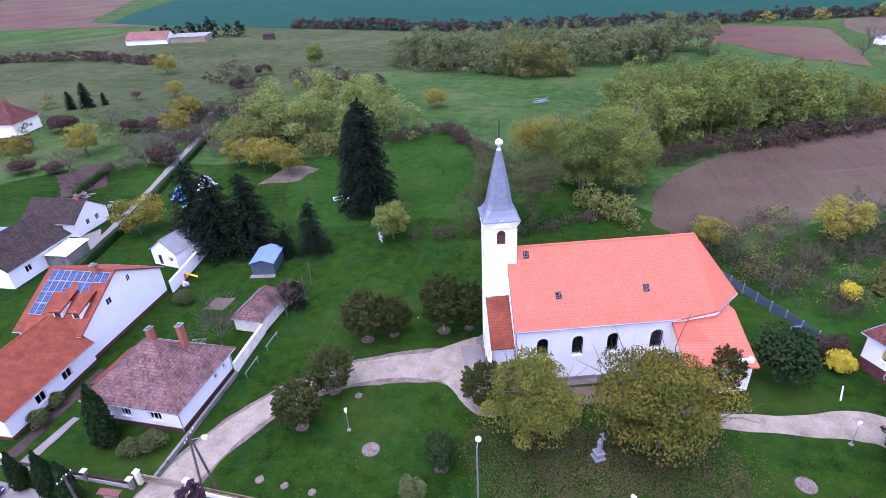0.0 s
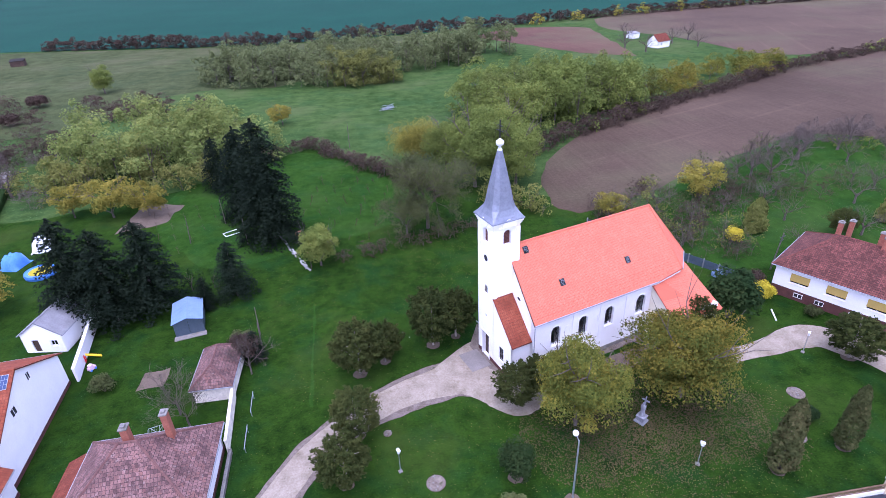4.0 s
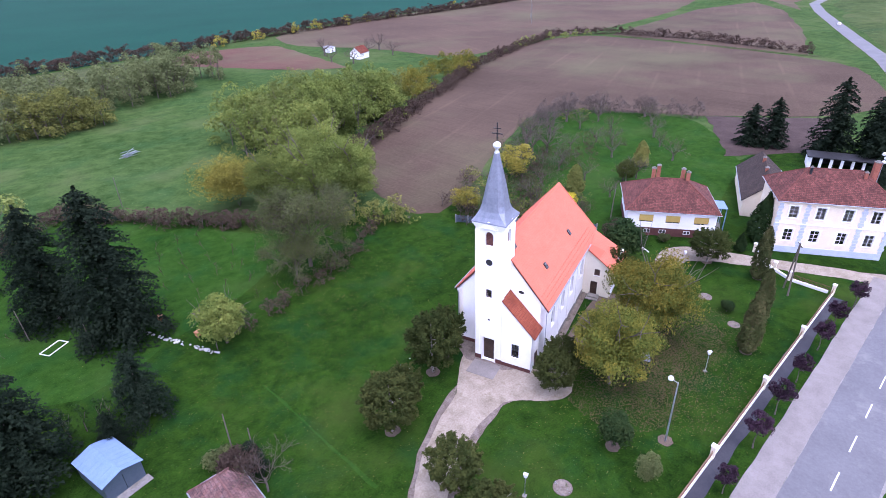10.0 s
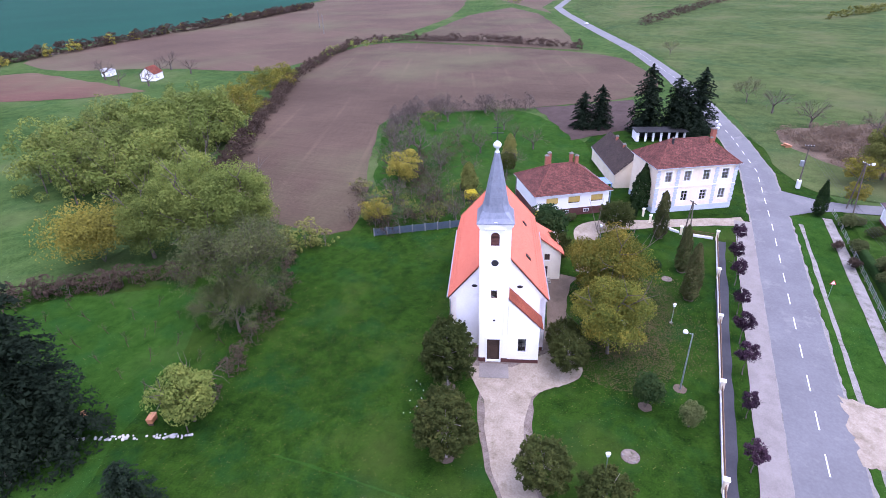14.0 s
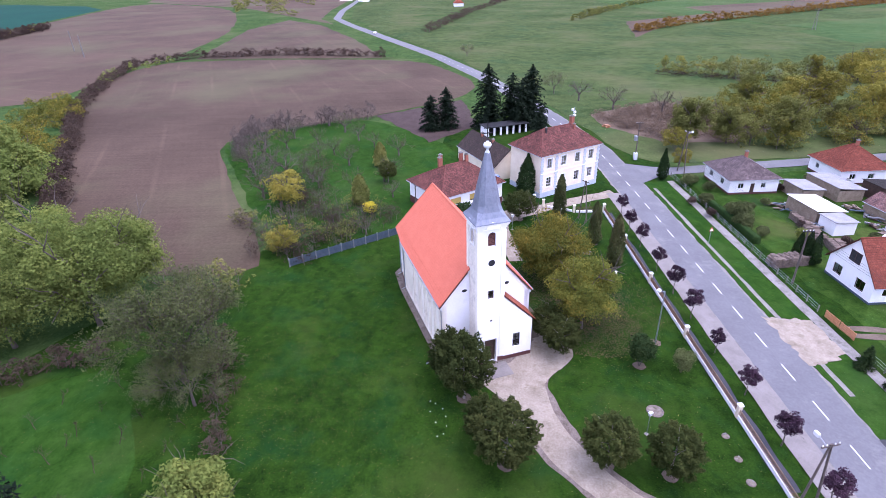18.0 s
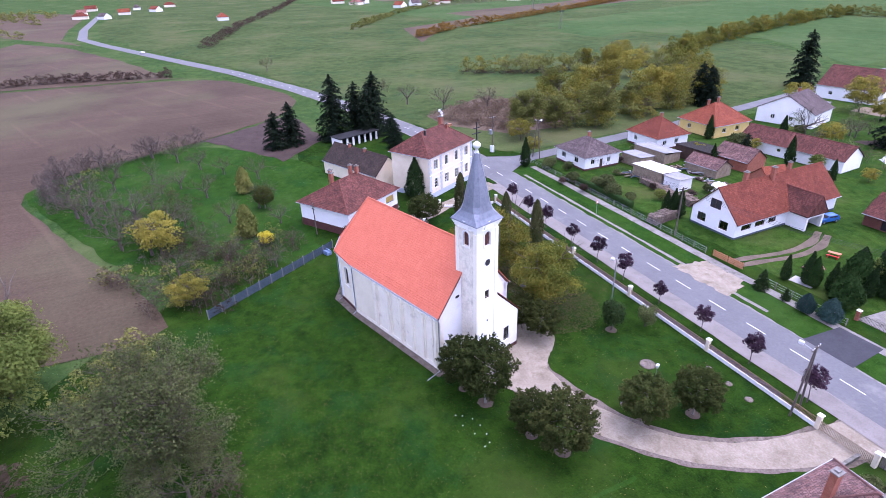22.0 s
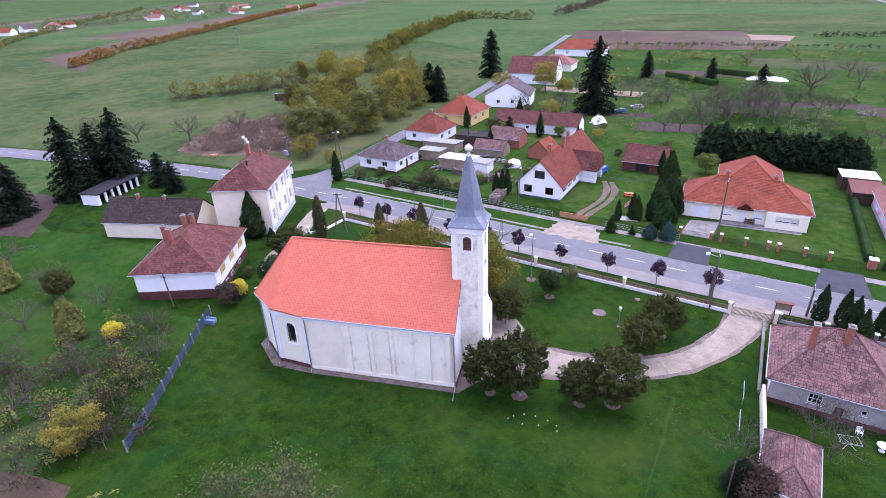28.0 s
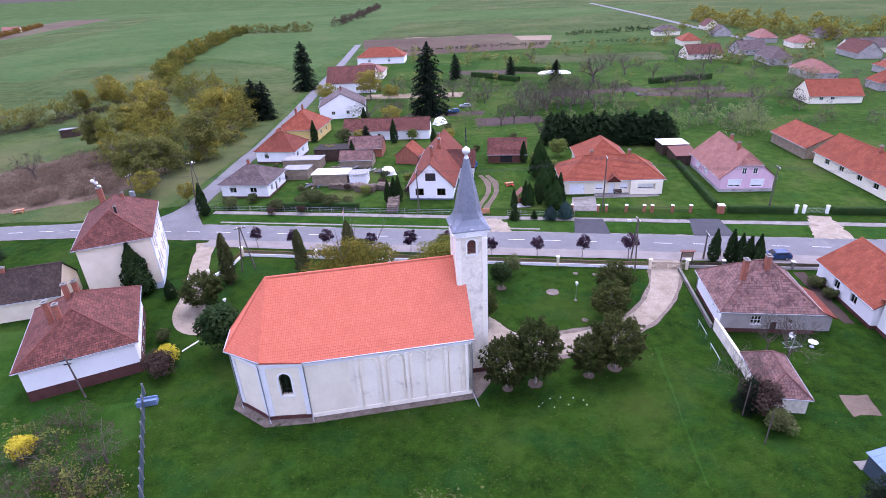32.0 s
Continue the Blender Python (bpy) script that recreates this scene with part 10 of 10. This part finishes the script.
patch("soil_plot", [(1, -73), (-20.5, -76), (-21.5, -67), (-1, -62)], M["garden_soil"], 0.03, "dark dug garden plot", "field", 0.3, 2)
patch("soil_plot_b", [(-27, -113), (-62, -122), (-60, -114), (-27, -107)], M["garden_soil"], 0.03, "dark dug garden plot", "field", 0.3, 2, 4)
patch("field_plot", [(76, -226), (-22, -250), (-8, -344), (104, -326)], M["plough"], 0.075, "brown ploughed strip", "field", 0.5, 5, 5)
patch("field_strip", [(103, -330), (-8, -348), (-7, -366), (96, -356)], M["meadow"], 0.075, "pale strip of dry stalks", "field", 0.5, 5, 6)


def woodpile(x, y, turn, length, h, rows, seed):
    t = thing("woodpile", x, y, turn, "long stack of split grey-brown firewood", "woodpile", "woodpiles")
    rng = random.Random(seed)
    for k in range(rows):
        bm = bmesh.new()
        n = int(length / 0.27)
        for i in range(n):
            for j in range(int(h / 0.24 * rng.uniform(0.82, 1.0))):
                r = rng.uniform(0.1, 0.14)
                cx, cz = i * 0.27 + 0.13 * (j % 2) + rng.uniform(-0.03, 0.03), 0.13 + j * 0.235
                o = rng.uniform(-0.08, 0.08)
                tube(bm, (cx, k * 1.15 + o, cz), (cx, k * 1.15 + 1.0 + o, cz), r, sides=6)
        tagged(part("firewood", bm, M["logs"], t), kind="stuff")
    return t


woodpile(14.2, 1.2, 96, 6.0, 1.9, 2, 1)
woodpile(23.6, -5.0, 170, 4.6, 1.8, 2, 2)
woodpile(18.9, -6.0, 168, 4.4, 1.7, 2, 3)
woodpile(30.2, -6.6, 176, 6.0, 1.5, 1, 4)
for x, y, n in ((33.0, -21.0, 14), (26.0, -8.5, 16), (34.5, -8.0, 14), (24.0, -19.5, 14), (28.5, -22.0, 12), (45.5, -13.5, 18), (20.0, -19.5, 16), (40.5, -30.5, 12), (-59.0, -106.0, 20), (-95, 88, 16), (-104, 92, 14), (-100, 86, 10)):
    rng = random.Random(int(x * 7 + y))
    t = thing("scrap_heap", x, y, 0, "untidy heap of old boards, beams and scrap", "scrap heap", "scrap heaps")
    for k in range(n):
        l, w = rng.uniform(0.8, 2.6), rng.uniform(0.12, 0.5)
        p = part("board", boxes((-l / 2, l / 2, -w / 2, w / 2, 0, rng.uniform(0.04, 0.25))), M[rng.choice(("wood_pale", "logs", "grey_tin", "sheet_old", "wood_dark", "blue_tin"))], t)
        p.matrix_basis = pose(rng.uniform(-2, 2), rng.uniform(-1.6, 1.6), 0.02 + 0.05 * k, rng.uniform(-6, 6), rng.uniform(-6, 6), rng.uniform(0, 180))


def tarp_heap(name, x, y, w, d, h, mat, label, seed):
    rng = np.random.default_rng(seed)
    n = 15
    u = np.linspace(-1, 1, n)
    gx, gy = np.meshgrid(u, u)
    rr = np.clip(1 - (np.abs(gx) ** 2.6 + np.abs(gy) ** 2.6), 0, 1) ** 0.55
    z = h * rr * (0.86 + 0.28 * rng.random((n, n)))
    v = np.stack([gx * w / 2, gy * d / 2, z], -1).reshape(-1, 3)
    i = (np.arange(n - 1)[:, None] * n + np.arange(n - 1)[None]).ravel()
    ob = part(name, mesh_np(name, v, np.stack([i, i + 1, i + n + 1, i + n], 1)), mat, smooth=True)
    ob.matrix_basis = pose(x, y, 0.02, 0, 0, seed * 25)
    return tagged(ob, label, "tarpaulin")


tarp_heap("covered_heap", 18.5, -17.5, 3.6, 3.2, 1.7, M["white_sheet"], "heap under a pale plastic sheet", 1)
tarp_heap("covered_heap", 11.8, -67, 4.6, 3.4, 2.0, M["white_sheet"], "heap under a white plastic sheet", 2)
tarp_heap("covered_heap", -81.5, 95.0, 4.0, 3.4, 2.2, M["toy_blue"], "heap under a blue tarpaulin", 3)
tarp_heap("white_tent", -79.5, 101.0, 4.2, 3.2, 2.3, M["white_sheet"], "small white garden tent", 4)
tarp_heap("poly_tunnel", -30, -158, 15, 4, 1.3, M["white_sheet"], "white plastic growing tunnel", 0)

gz = thing("garden_pavilion", -14.6, -0.6, 10, "small brick barbecue hut with pale orange roof", "garden hut")
for x in (0, 1.7):
    for y in (0, 1.7):
        part("post", boxes((x, x + 0.14, y, y + 0.14, 0, 2.0)), M["wood_orange"], gz)
part("hearth", boxes((0.3, 1.5, 0.5, 1.5, 0, 1.0)), M["brick"], gz)
tiled_roof(gable_planes(0, 1.84, 0, 1.84, 2.0, 2.9, 0.3, "y"), M["tile_pink"], gz)
part("paving", boxes((-0.6, 2.6, 1.9, 4.0, 0, 0.06)), M["stone"], gz)
gt = thing("garden_table", -11.2, -9.2, 20, "red garden bench set on the lawn", "garden table")
part("tabletop", boxes((-0.9, 0.9, -0.4, 0.4, 0.7, 0.76)), M["wood_orange"], gt)
for s in (-0.75, 0.6):
    part("leg", boxes((s, s + 0.12, -0.35, 0.35, 0, 0.7)), M["wood_orange"], gt)
for y in (-0.85, 0.6):
    part("bench_board", boxes((-0.9, 0.9, y, y + 0.28, 0.42, 0.47), (-0.75, -0.65, y, y + 0.28, 0, 0.42), (0.65, 0.75, y, y + 0.28, 0, 0.42)), M["toy_red"], gt)
bn = thing("picnic_bench", 96.8, 8.5, 30, "orange-brown wooden picnic bench on the green", "bench")
part("tabletop", boxes((-1, 1, -0.4, 0.4, 0.72, 0.78)), M["wood_orange"], bn)
for y in (-0.9, 0.62):
    part("seat", boxes((-1, 1, y, y + 0.28, 0.42, 0.47)), M["wood_orange"], bn)
for x in (-0.8, 0.7):
    part("leg", boxes((x, x + 0.1, -0.85, 0.85, 0, 0.4), (x, x + 0.1, -0.3, 0.3, 0.4, 0.72)), M["wood_orange"], bn)


# ---- cars ----
def car(x, y, turn, paint, label, group="parked cars"):
    t = thing("car", x, y, turn, label, "car", group)
    prof = [(-2.15, 0.32), (2.1, 0.32), (2.18, 0.62), (2.05, 0.86), (1.05, 0.98), (0.35, 1.42), (-1.55, 1.46), (-2.1, 1.0), (-2.2, 0.6)]
    bm = bmesh.new()
    left = [bm.verts.new((px, 0.86 - 0.16 * max(0, z - 0.9), z)) for px, z in prof]
    right = [bm.verts.new((px, -0.86 + 0.16 * max(0, z - 0.9), z)) for px, z in prof]
    bm.faces.new(left[::-1])
    bm.faces.new(right)
    for i in range(len(prof)):
        j = (i + 1) % len(prof)
        bm.faces.new((left[i], left[j], right[j], right[i]))
    bmesh.ops.recalc_face_normals(bm, faces=bm.faces)
    bmesh.ops.bevel(bm, geom=list(bm.edges), offset=0.06, segments=2, affect="EDGES")
    body = part("body", bm, paint, t)
    part("windscreen", boxes((0.0, 0.02, -0.68, 0.68, -0.32, 0.32)), M["dark_void"], body).matrix_basis = pose(0.74, 0, 1.23, 0, -57, 0)
    part("rear_window", boxes((-0.02, 0.0, -0.62, 0.62, -0.22, 0.22)), M["dark_void"], body).matrix_basis = pose(-1.88, 0, 1.25, 0, 50, 0)
    for s in (-1, 1):
        for x0, x1 in ((-1.4, -0.55), (-0.45, 0.3)):
            part("side_window", boxes((x0, x1, s * 0.81 - 0.02, s * 0.81 + 0.02, 1.0, 1.34)), M["dark_void"], body)
        part("headlight", boxes((2.1, 2.17, s * 0.62 - 0.16, s * 0.62 + 0.16, 0.6, 0.74)), M["lamp_head"], body)
        part("tail_light", boxes((-2.22, -2.16, s * 0.68 - 0.1, s * 0.68 + 0.1, 0.66, 0.95)), M["toy_red"], body)
        for px in (-1.35, 1.38):
            bm = bmesh.new()
            tube(bm, (px, s * 0.7, 0.32), (px, s * 0.88, 0.32), 0.32, sides=16)
            wh = part("wheel", bm, M["rubber"], t)
            bm = bmesh.new()
            tube(bm, (px, s * 0.875, 0.32), (px, s * 0.895, 0.32), 0.2, sides=12)
            part("rim", bm, M["galv"], wh)
    return t


car(-54.4, 24.6, 2, M["car_blue"], "dark blue estate car parked by the footway")
car(-2.0, -21.4, 80, M["car_bright"], "bright blue small car beside the house")
car(9.0, -82, 10, M["car_bright"], "blue car parked behind the gardens")
car(5.5, -90, 5, M["galv"], "grey car parked behind the gardens")
car(14.5, -80, 60, M["car_blue"], "dark car parked behind the gardens")
car(365, 98.5, 20, M["white_sheet"], "white car on the distant road")

# ---- west gardens ----
strip("track_west", [(-82.8, 66), (-84.5, 72), (-86.4, 80.8), (-92.9, 101.6), (-104, 134), (-108, 150)], 1.1, M["sidewalk"], 0.04, "pale earth track between hedges", "path", 0.15)
patch("yard_gravel", [(-84, 64), (-82, 72), (-88.5, 79), (-90.5, 73)], M["sidewalk"], 0.045, "gravel yard", "pavement", 0.2, 1.5)
patch("soil_bed", [(-124, 104), (-110, 92), (-104, 99), (-116, 112)], M["garden_soil"], 0.04, "dug garden bed", "field", 0.3, 2)
patch("leaf_ground", [(-68, 104), (-60, 106), (-58, 115), (-66, 117)], M["dirt"], 0.03, "leaf-strewn bare ground under trees", "ground", 0.4, 2)
patch("vegetable_bed", [(-51.2, 57.2), (-48.2, 57.4), (-48.0, 60.6), (-51.0, 60.4)], M["dirt"], 0.03, "square dug bed in the lawn", "field", 0.1, 1)
patch("garden_path", [(-54.3, 28.4), (-53.0, 28.4), (-52.7, 35.3), (-53.6, 35.3)], M["sidewalk"], 0.05, "pale garden path", "path", 0.05, 1)
patch("garden_bed", [(-56.8, 29.2), (-55.2, 29.2), (-55.6, 43), (-57.0, 43)], M["garden_soil"], 0.03, "narrow dug flower bed", "field", 0.1, 1)
yw = thing("yard_wall", 0, 0, 0, "white rendered yard wall", "wall")
w = Wall((-58.9, 60.6), (-62.0, 78.6), 0, 2.1)
bm = bmesh.new()
w.block(bm, 0, w.length, -0.15, 0.15, 0, 2.0)
w.block(bm, 0, w.length, -0.19, 0.19, 2.003, 2.08)
part("wall_section", bm, M["white"], yw)
pool = thing("paddling_pool", -75.6, 90.6, 0, "round blue garden pool with greenish cover", "pool")
bm = bmesh.new()
lathe(bm, [(2.3, 0), (2.4, 0.4), (2.3, 0.8), (2.15, 0.8), (2.15, 0.7), (0.01, 0.7)], 24)
part("pool_wall", bm, M["toy_blue"], pool)
bm = bmesh.new()
lathe(bm, [(1.7, 0.705), (1.7, 0.73), (0.01, 0.75)], 24)
part("cover", bm, M["leaf_bright"], pool)
slide = thing("toy_slide", -59.2, 64.6, 30, "yellow plastic children's slide", "toy")
bm = bmesh.new()
v = [bm.verts.new(p) for p in ((0, -0.25, 1.1), (0, 0.25, 1.1), (1.6, 0.25, 0.1), (1.6, -0.25, 0.1), (0, -0.25, 1.02), (0, 0.25, 1.02), (1.6, 0.25, 0.02), (1.6, -0.25, 0.02))]
for f in ((0, 1, 2, 3), (7, 6, 5, 4), (0, 4, 5, 1), (1, 5, 6, 2), (2, 6, 7, 3), (3, 7, 4, 0)):
    bm.faces.new([v[i] for i in f])
part("chute", bm, M["toy_yellow"], slide)
part("ladder", boxes((-0.3, -0.22, -0.25, 0.25, 0, 1.1), (-0.3, -0.05, -0.25, 0.25, 0.3, 0.36), (-0.3, -0.05, -0.25, 0.25, 0.7, 0.76)), M["toy_red"], slide)
toy = thing("toy_car", -58.0, 62.6, 60, "small pink and blue plastic ride-on toy", "toy")
part("body", boxes((-0.45, 0.45, -0.28, 0.28, 0.15, 0.5), (-0.3, 0.15, -0.25, 0.25, 0.5, 0.85)), M["pink"], toy)
for x in (-0.3, 0.3):
    bm = bmesh.new()
    tube(bm, (x, -0.32, 0.15), (x, 0.32, 0.15), 0.15)
    part("wheel", bm, M["toy_blue"], toy)

# garden of the cottage: plastic chair, table and clothes drier
ch = thing("plastic_chair", -47.6, 47.0, 200, "white plastic garden chair", "chair")
part("seat", boxes((-0.26, 0.26, -0.25, 0.25, 0.42, 0.47)), M["white_sheet"], ch)
part("backrest", boxes((-0.26, 0.26, 0.22, 0.27, 0.47, 0.95)), M["white_sheet"], ch)
for x in (-0.24, 0.19):
    part("armrest", boxes((x, x + 0.05, -0.22, 0.22, 0.66, 0.7)), M["white_sheet"], ch)
    for y in (-0.23, 0.18):
        part("leg", boxes((x, x + 0.05, y, y + 0.05, 0, 0.42)), M["white_sheet"], ch)
tb = thing("garden_table", -49.4, 48.4, 0, "round white plastic garden table", "table")
bm = bmesh.new()
lathe(bm, [(0.55, 0.7), (0.57, 0.72), (0.55, 0.74)], 20)
part("tabletop", bm, M["white_sheet"], tb)
bm = bmesh.new()
lathe(bm, [(0.3, 0), (0.08, 0.1), (0.06, 0.6), (0.15, 0.7)], 12)
part("foot", bm, M["white_sheet"], tb)
cd = thing("clothes_drier", -46.6, 49.2, 15, "grey folding clothes drier on the grass", "clothes drier")
bm = bmesh.new()
for a, b in (((-0.9, -0.6, 0.8), (0.9, -0.6, 0.8)), ((-0.9, 0.6, 0.8), (0.9, 0.6, 0.8)), ((-0.9, -0.6, 0.8), (-0.9, 0.6, 0.8)), ((0.9, -0.6, 0.8), (0.9, 0.6, 0.8)), ((-0.6, -0.5, 0), (0.6, 0.5, 0.8)), ((-0.6, 0.5, 0), (0.6, -0.5, 0.8)), ((0.6, -0.5, 0), (-0.6, 0.5, 0.8)), ((0.6, 0.5, 0), (-0.6, -0.5, 0.8))):
    tube(bm, a, b, 0.025, sides=5)
for k in range(7):
    tube(bm, (-0.8 + k * 0.26, -0.6, 0.8), (-0.8 + k * 0.26, 0.6, 0.8), 0.01, sides=3)
part("frame", bm, M["galv"], cd)

# ---- orchard plot north of the lawn ----
sap = thing("sapling", -20, 100, 0, "thin young fruit sapling", "sapling", "young saplings")
tagged(sap, "thin dark young fruit sapling")
rows_ = limb_rows(np.random.default_rng(3), (0, 0, 0), (0, 0, 1), 0.9, 0.04, 2, 3, 0.5)
v, f = sticks(rows_, 3)
part("stem", mesh_np("stem", v, f), M["wood_dark"], sap)
k = 0
for i in range(9):
    for j in range(6):
        x, y = -33 + i * 3.7 + j * 1.3 - 3, 92 + j * 5.2 - i * 0.7
        if x > -8 - (y - 92) * 0.35 or (abs(x + 38) < 8 and y < 100) or y > 122 - max(0, (x + 20)) * 1.3:
            continue
        k += 1
        put(sap, x, y, 0.9 + 0.35 * ((k * 7) % 5) / 4, 50 * k)
for i in range(5):
    for j in range(7):
        put(sap, -70 + i * 3.2 + j * 1.5, 88 + j * 4.2 - i, 0.8, 31 * (i + j))
stones = thing("stone_edging", 0, 0, 0, "broken line of pale rubble stones", "stones", kind="stuff")
rng = random.Random(6)
bm = bmesh.new()
for i in range(120):
    f = rng.random()
    x, y = -31.6 + (-38.5 + 31.6) * f + rng.uniform(-0.3, 0.3), 81.2 + (98 - 81.2) * f + rng.uniform(-0.3, 0.3)
    s = rng.uniform(0.08, 0.2)
    lathe(bm, [(s * 0.8, 0), (s, s * 0.5), (s * 0.5, s)], 6, (x, y))
part("stones", bm, M["stone"], stones)
for x, y, tn in ((-31.4, 86.4, 20), (-33.8, 93.8, 70)):
    hv = thing("bee_hive", x, y, tn, "orange-brown wooden hive box on short legs", "hive", "hives")
    part("box", boxes((-0.55, 0.55, -0.3, 0.3, 0.3, 0.85)), M["wood_orange"], hv)
    part("lid", boxes((-0.62, 0.62, -0.36, 0.36, 0.853, 0.93)), M["wood_orange"], hv)
    for a in (-0.5, 0.4):
        part("leg", boxes((a, a + 0.1, -0.28, 0.28, 0, 0.3)), M["wood_dark"], hv)
for x, y, h in ((-42.6, 93, 5.5), (-36.8, 61.3, 4.6), (-37.6, 65.2, 4.4), (-23, 142.6, 6.5), (-48, 103, 5), (-31.2, 81.6, 1.4), (-53, 96, 5)):
    bm = bmesh.new()
    tube(bm, (0, 0, -0.1), (rng.uniform(-0.3, 0.3), 0.1, h), 0.08, 0.06, 7)
    ob = tagged(part("wooden_post", bm, M["bark"]), "old grey wooden post, slightly leaning", "post", "old posts")
    ob.matrix_basis = pose(x, y, 0)
wh = thing("pipe_stack", -9.6, 177, 20, "jumbled stack of white metal pipes in the meadow", "pipe stack")
for i in range(16):
    bm = bmesh.new()
    tube(bm, (-2, 0, 0), (2, 0, 0), 0.05, sides=5)
    p = part("pipe", bm, M["galv"], wh)
    p.matrix_basis = pose(rng.uniform(-1, 1), rng.uniform(-1.4, 1.4), 0.1 + 0.09 * i, 0, rng.uniform(-12, 12), rng.uniform(-25, 25))
goal = thing("goal_frame", -47, 97, 30, "white tubular garden frame", "frame")
bm = bmesh.new()
for a, b in (((0, 0, 0.1), (3, 0, 0.1)), ((3, 0, 0.1), (3, 1.6, 0.1)), ((3, 1.6, 0.1), (0, 1.6, 0.1)), ((0, 1.6, 0.1), (0, 0, 0.1))):
    tube(bm, a, b, 0.07, sides=6)
part("tube_frame", bm, M["white_sheet"], goal)
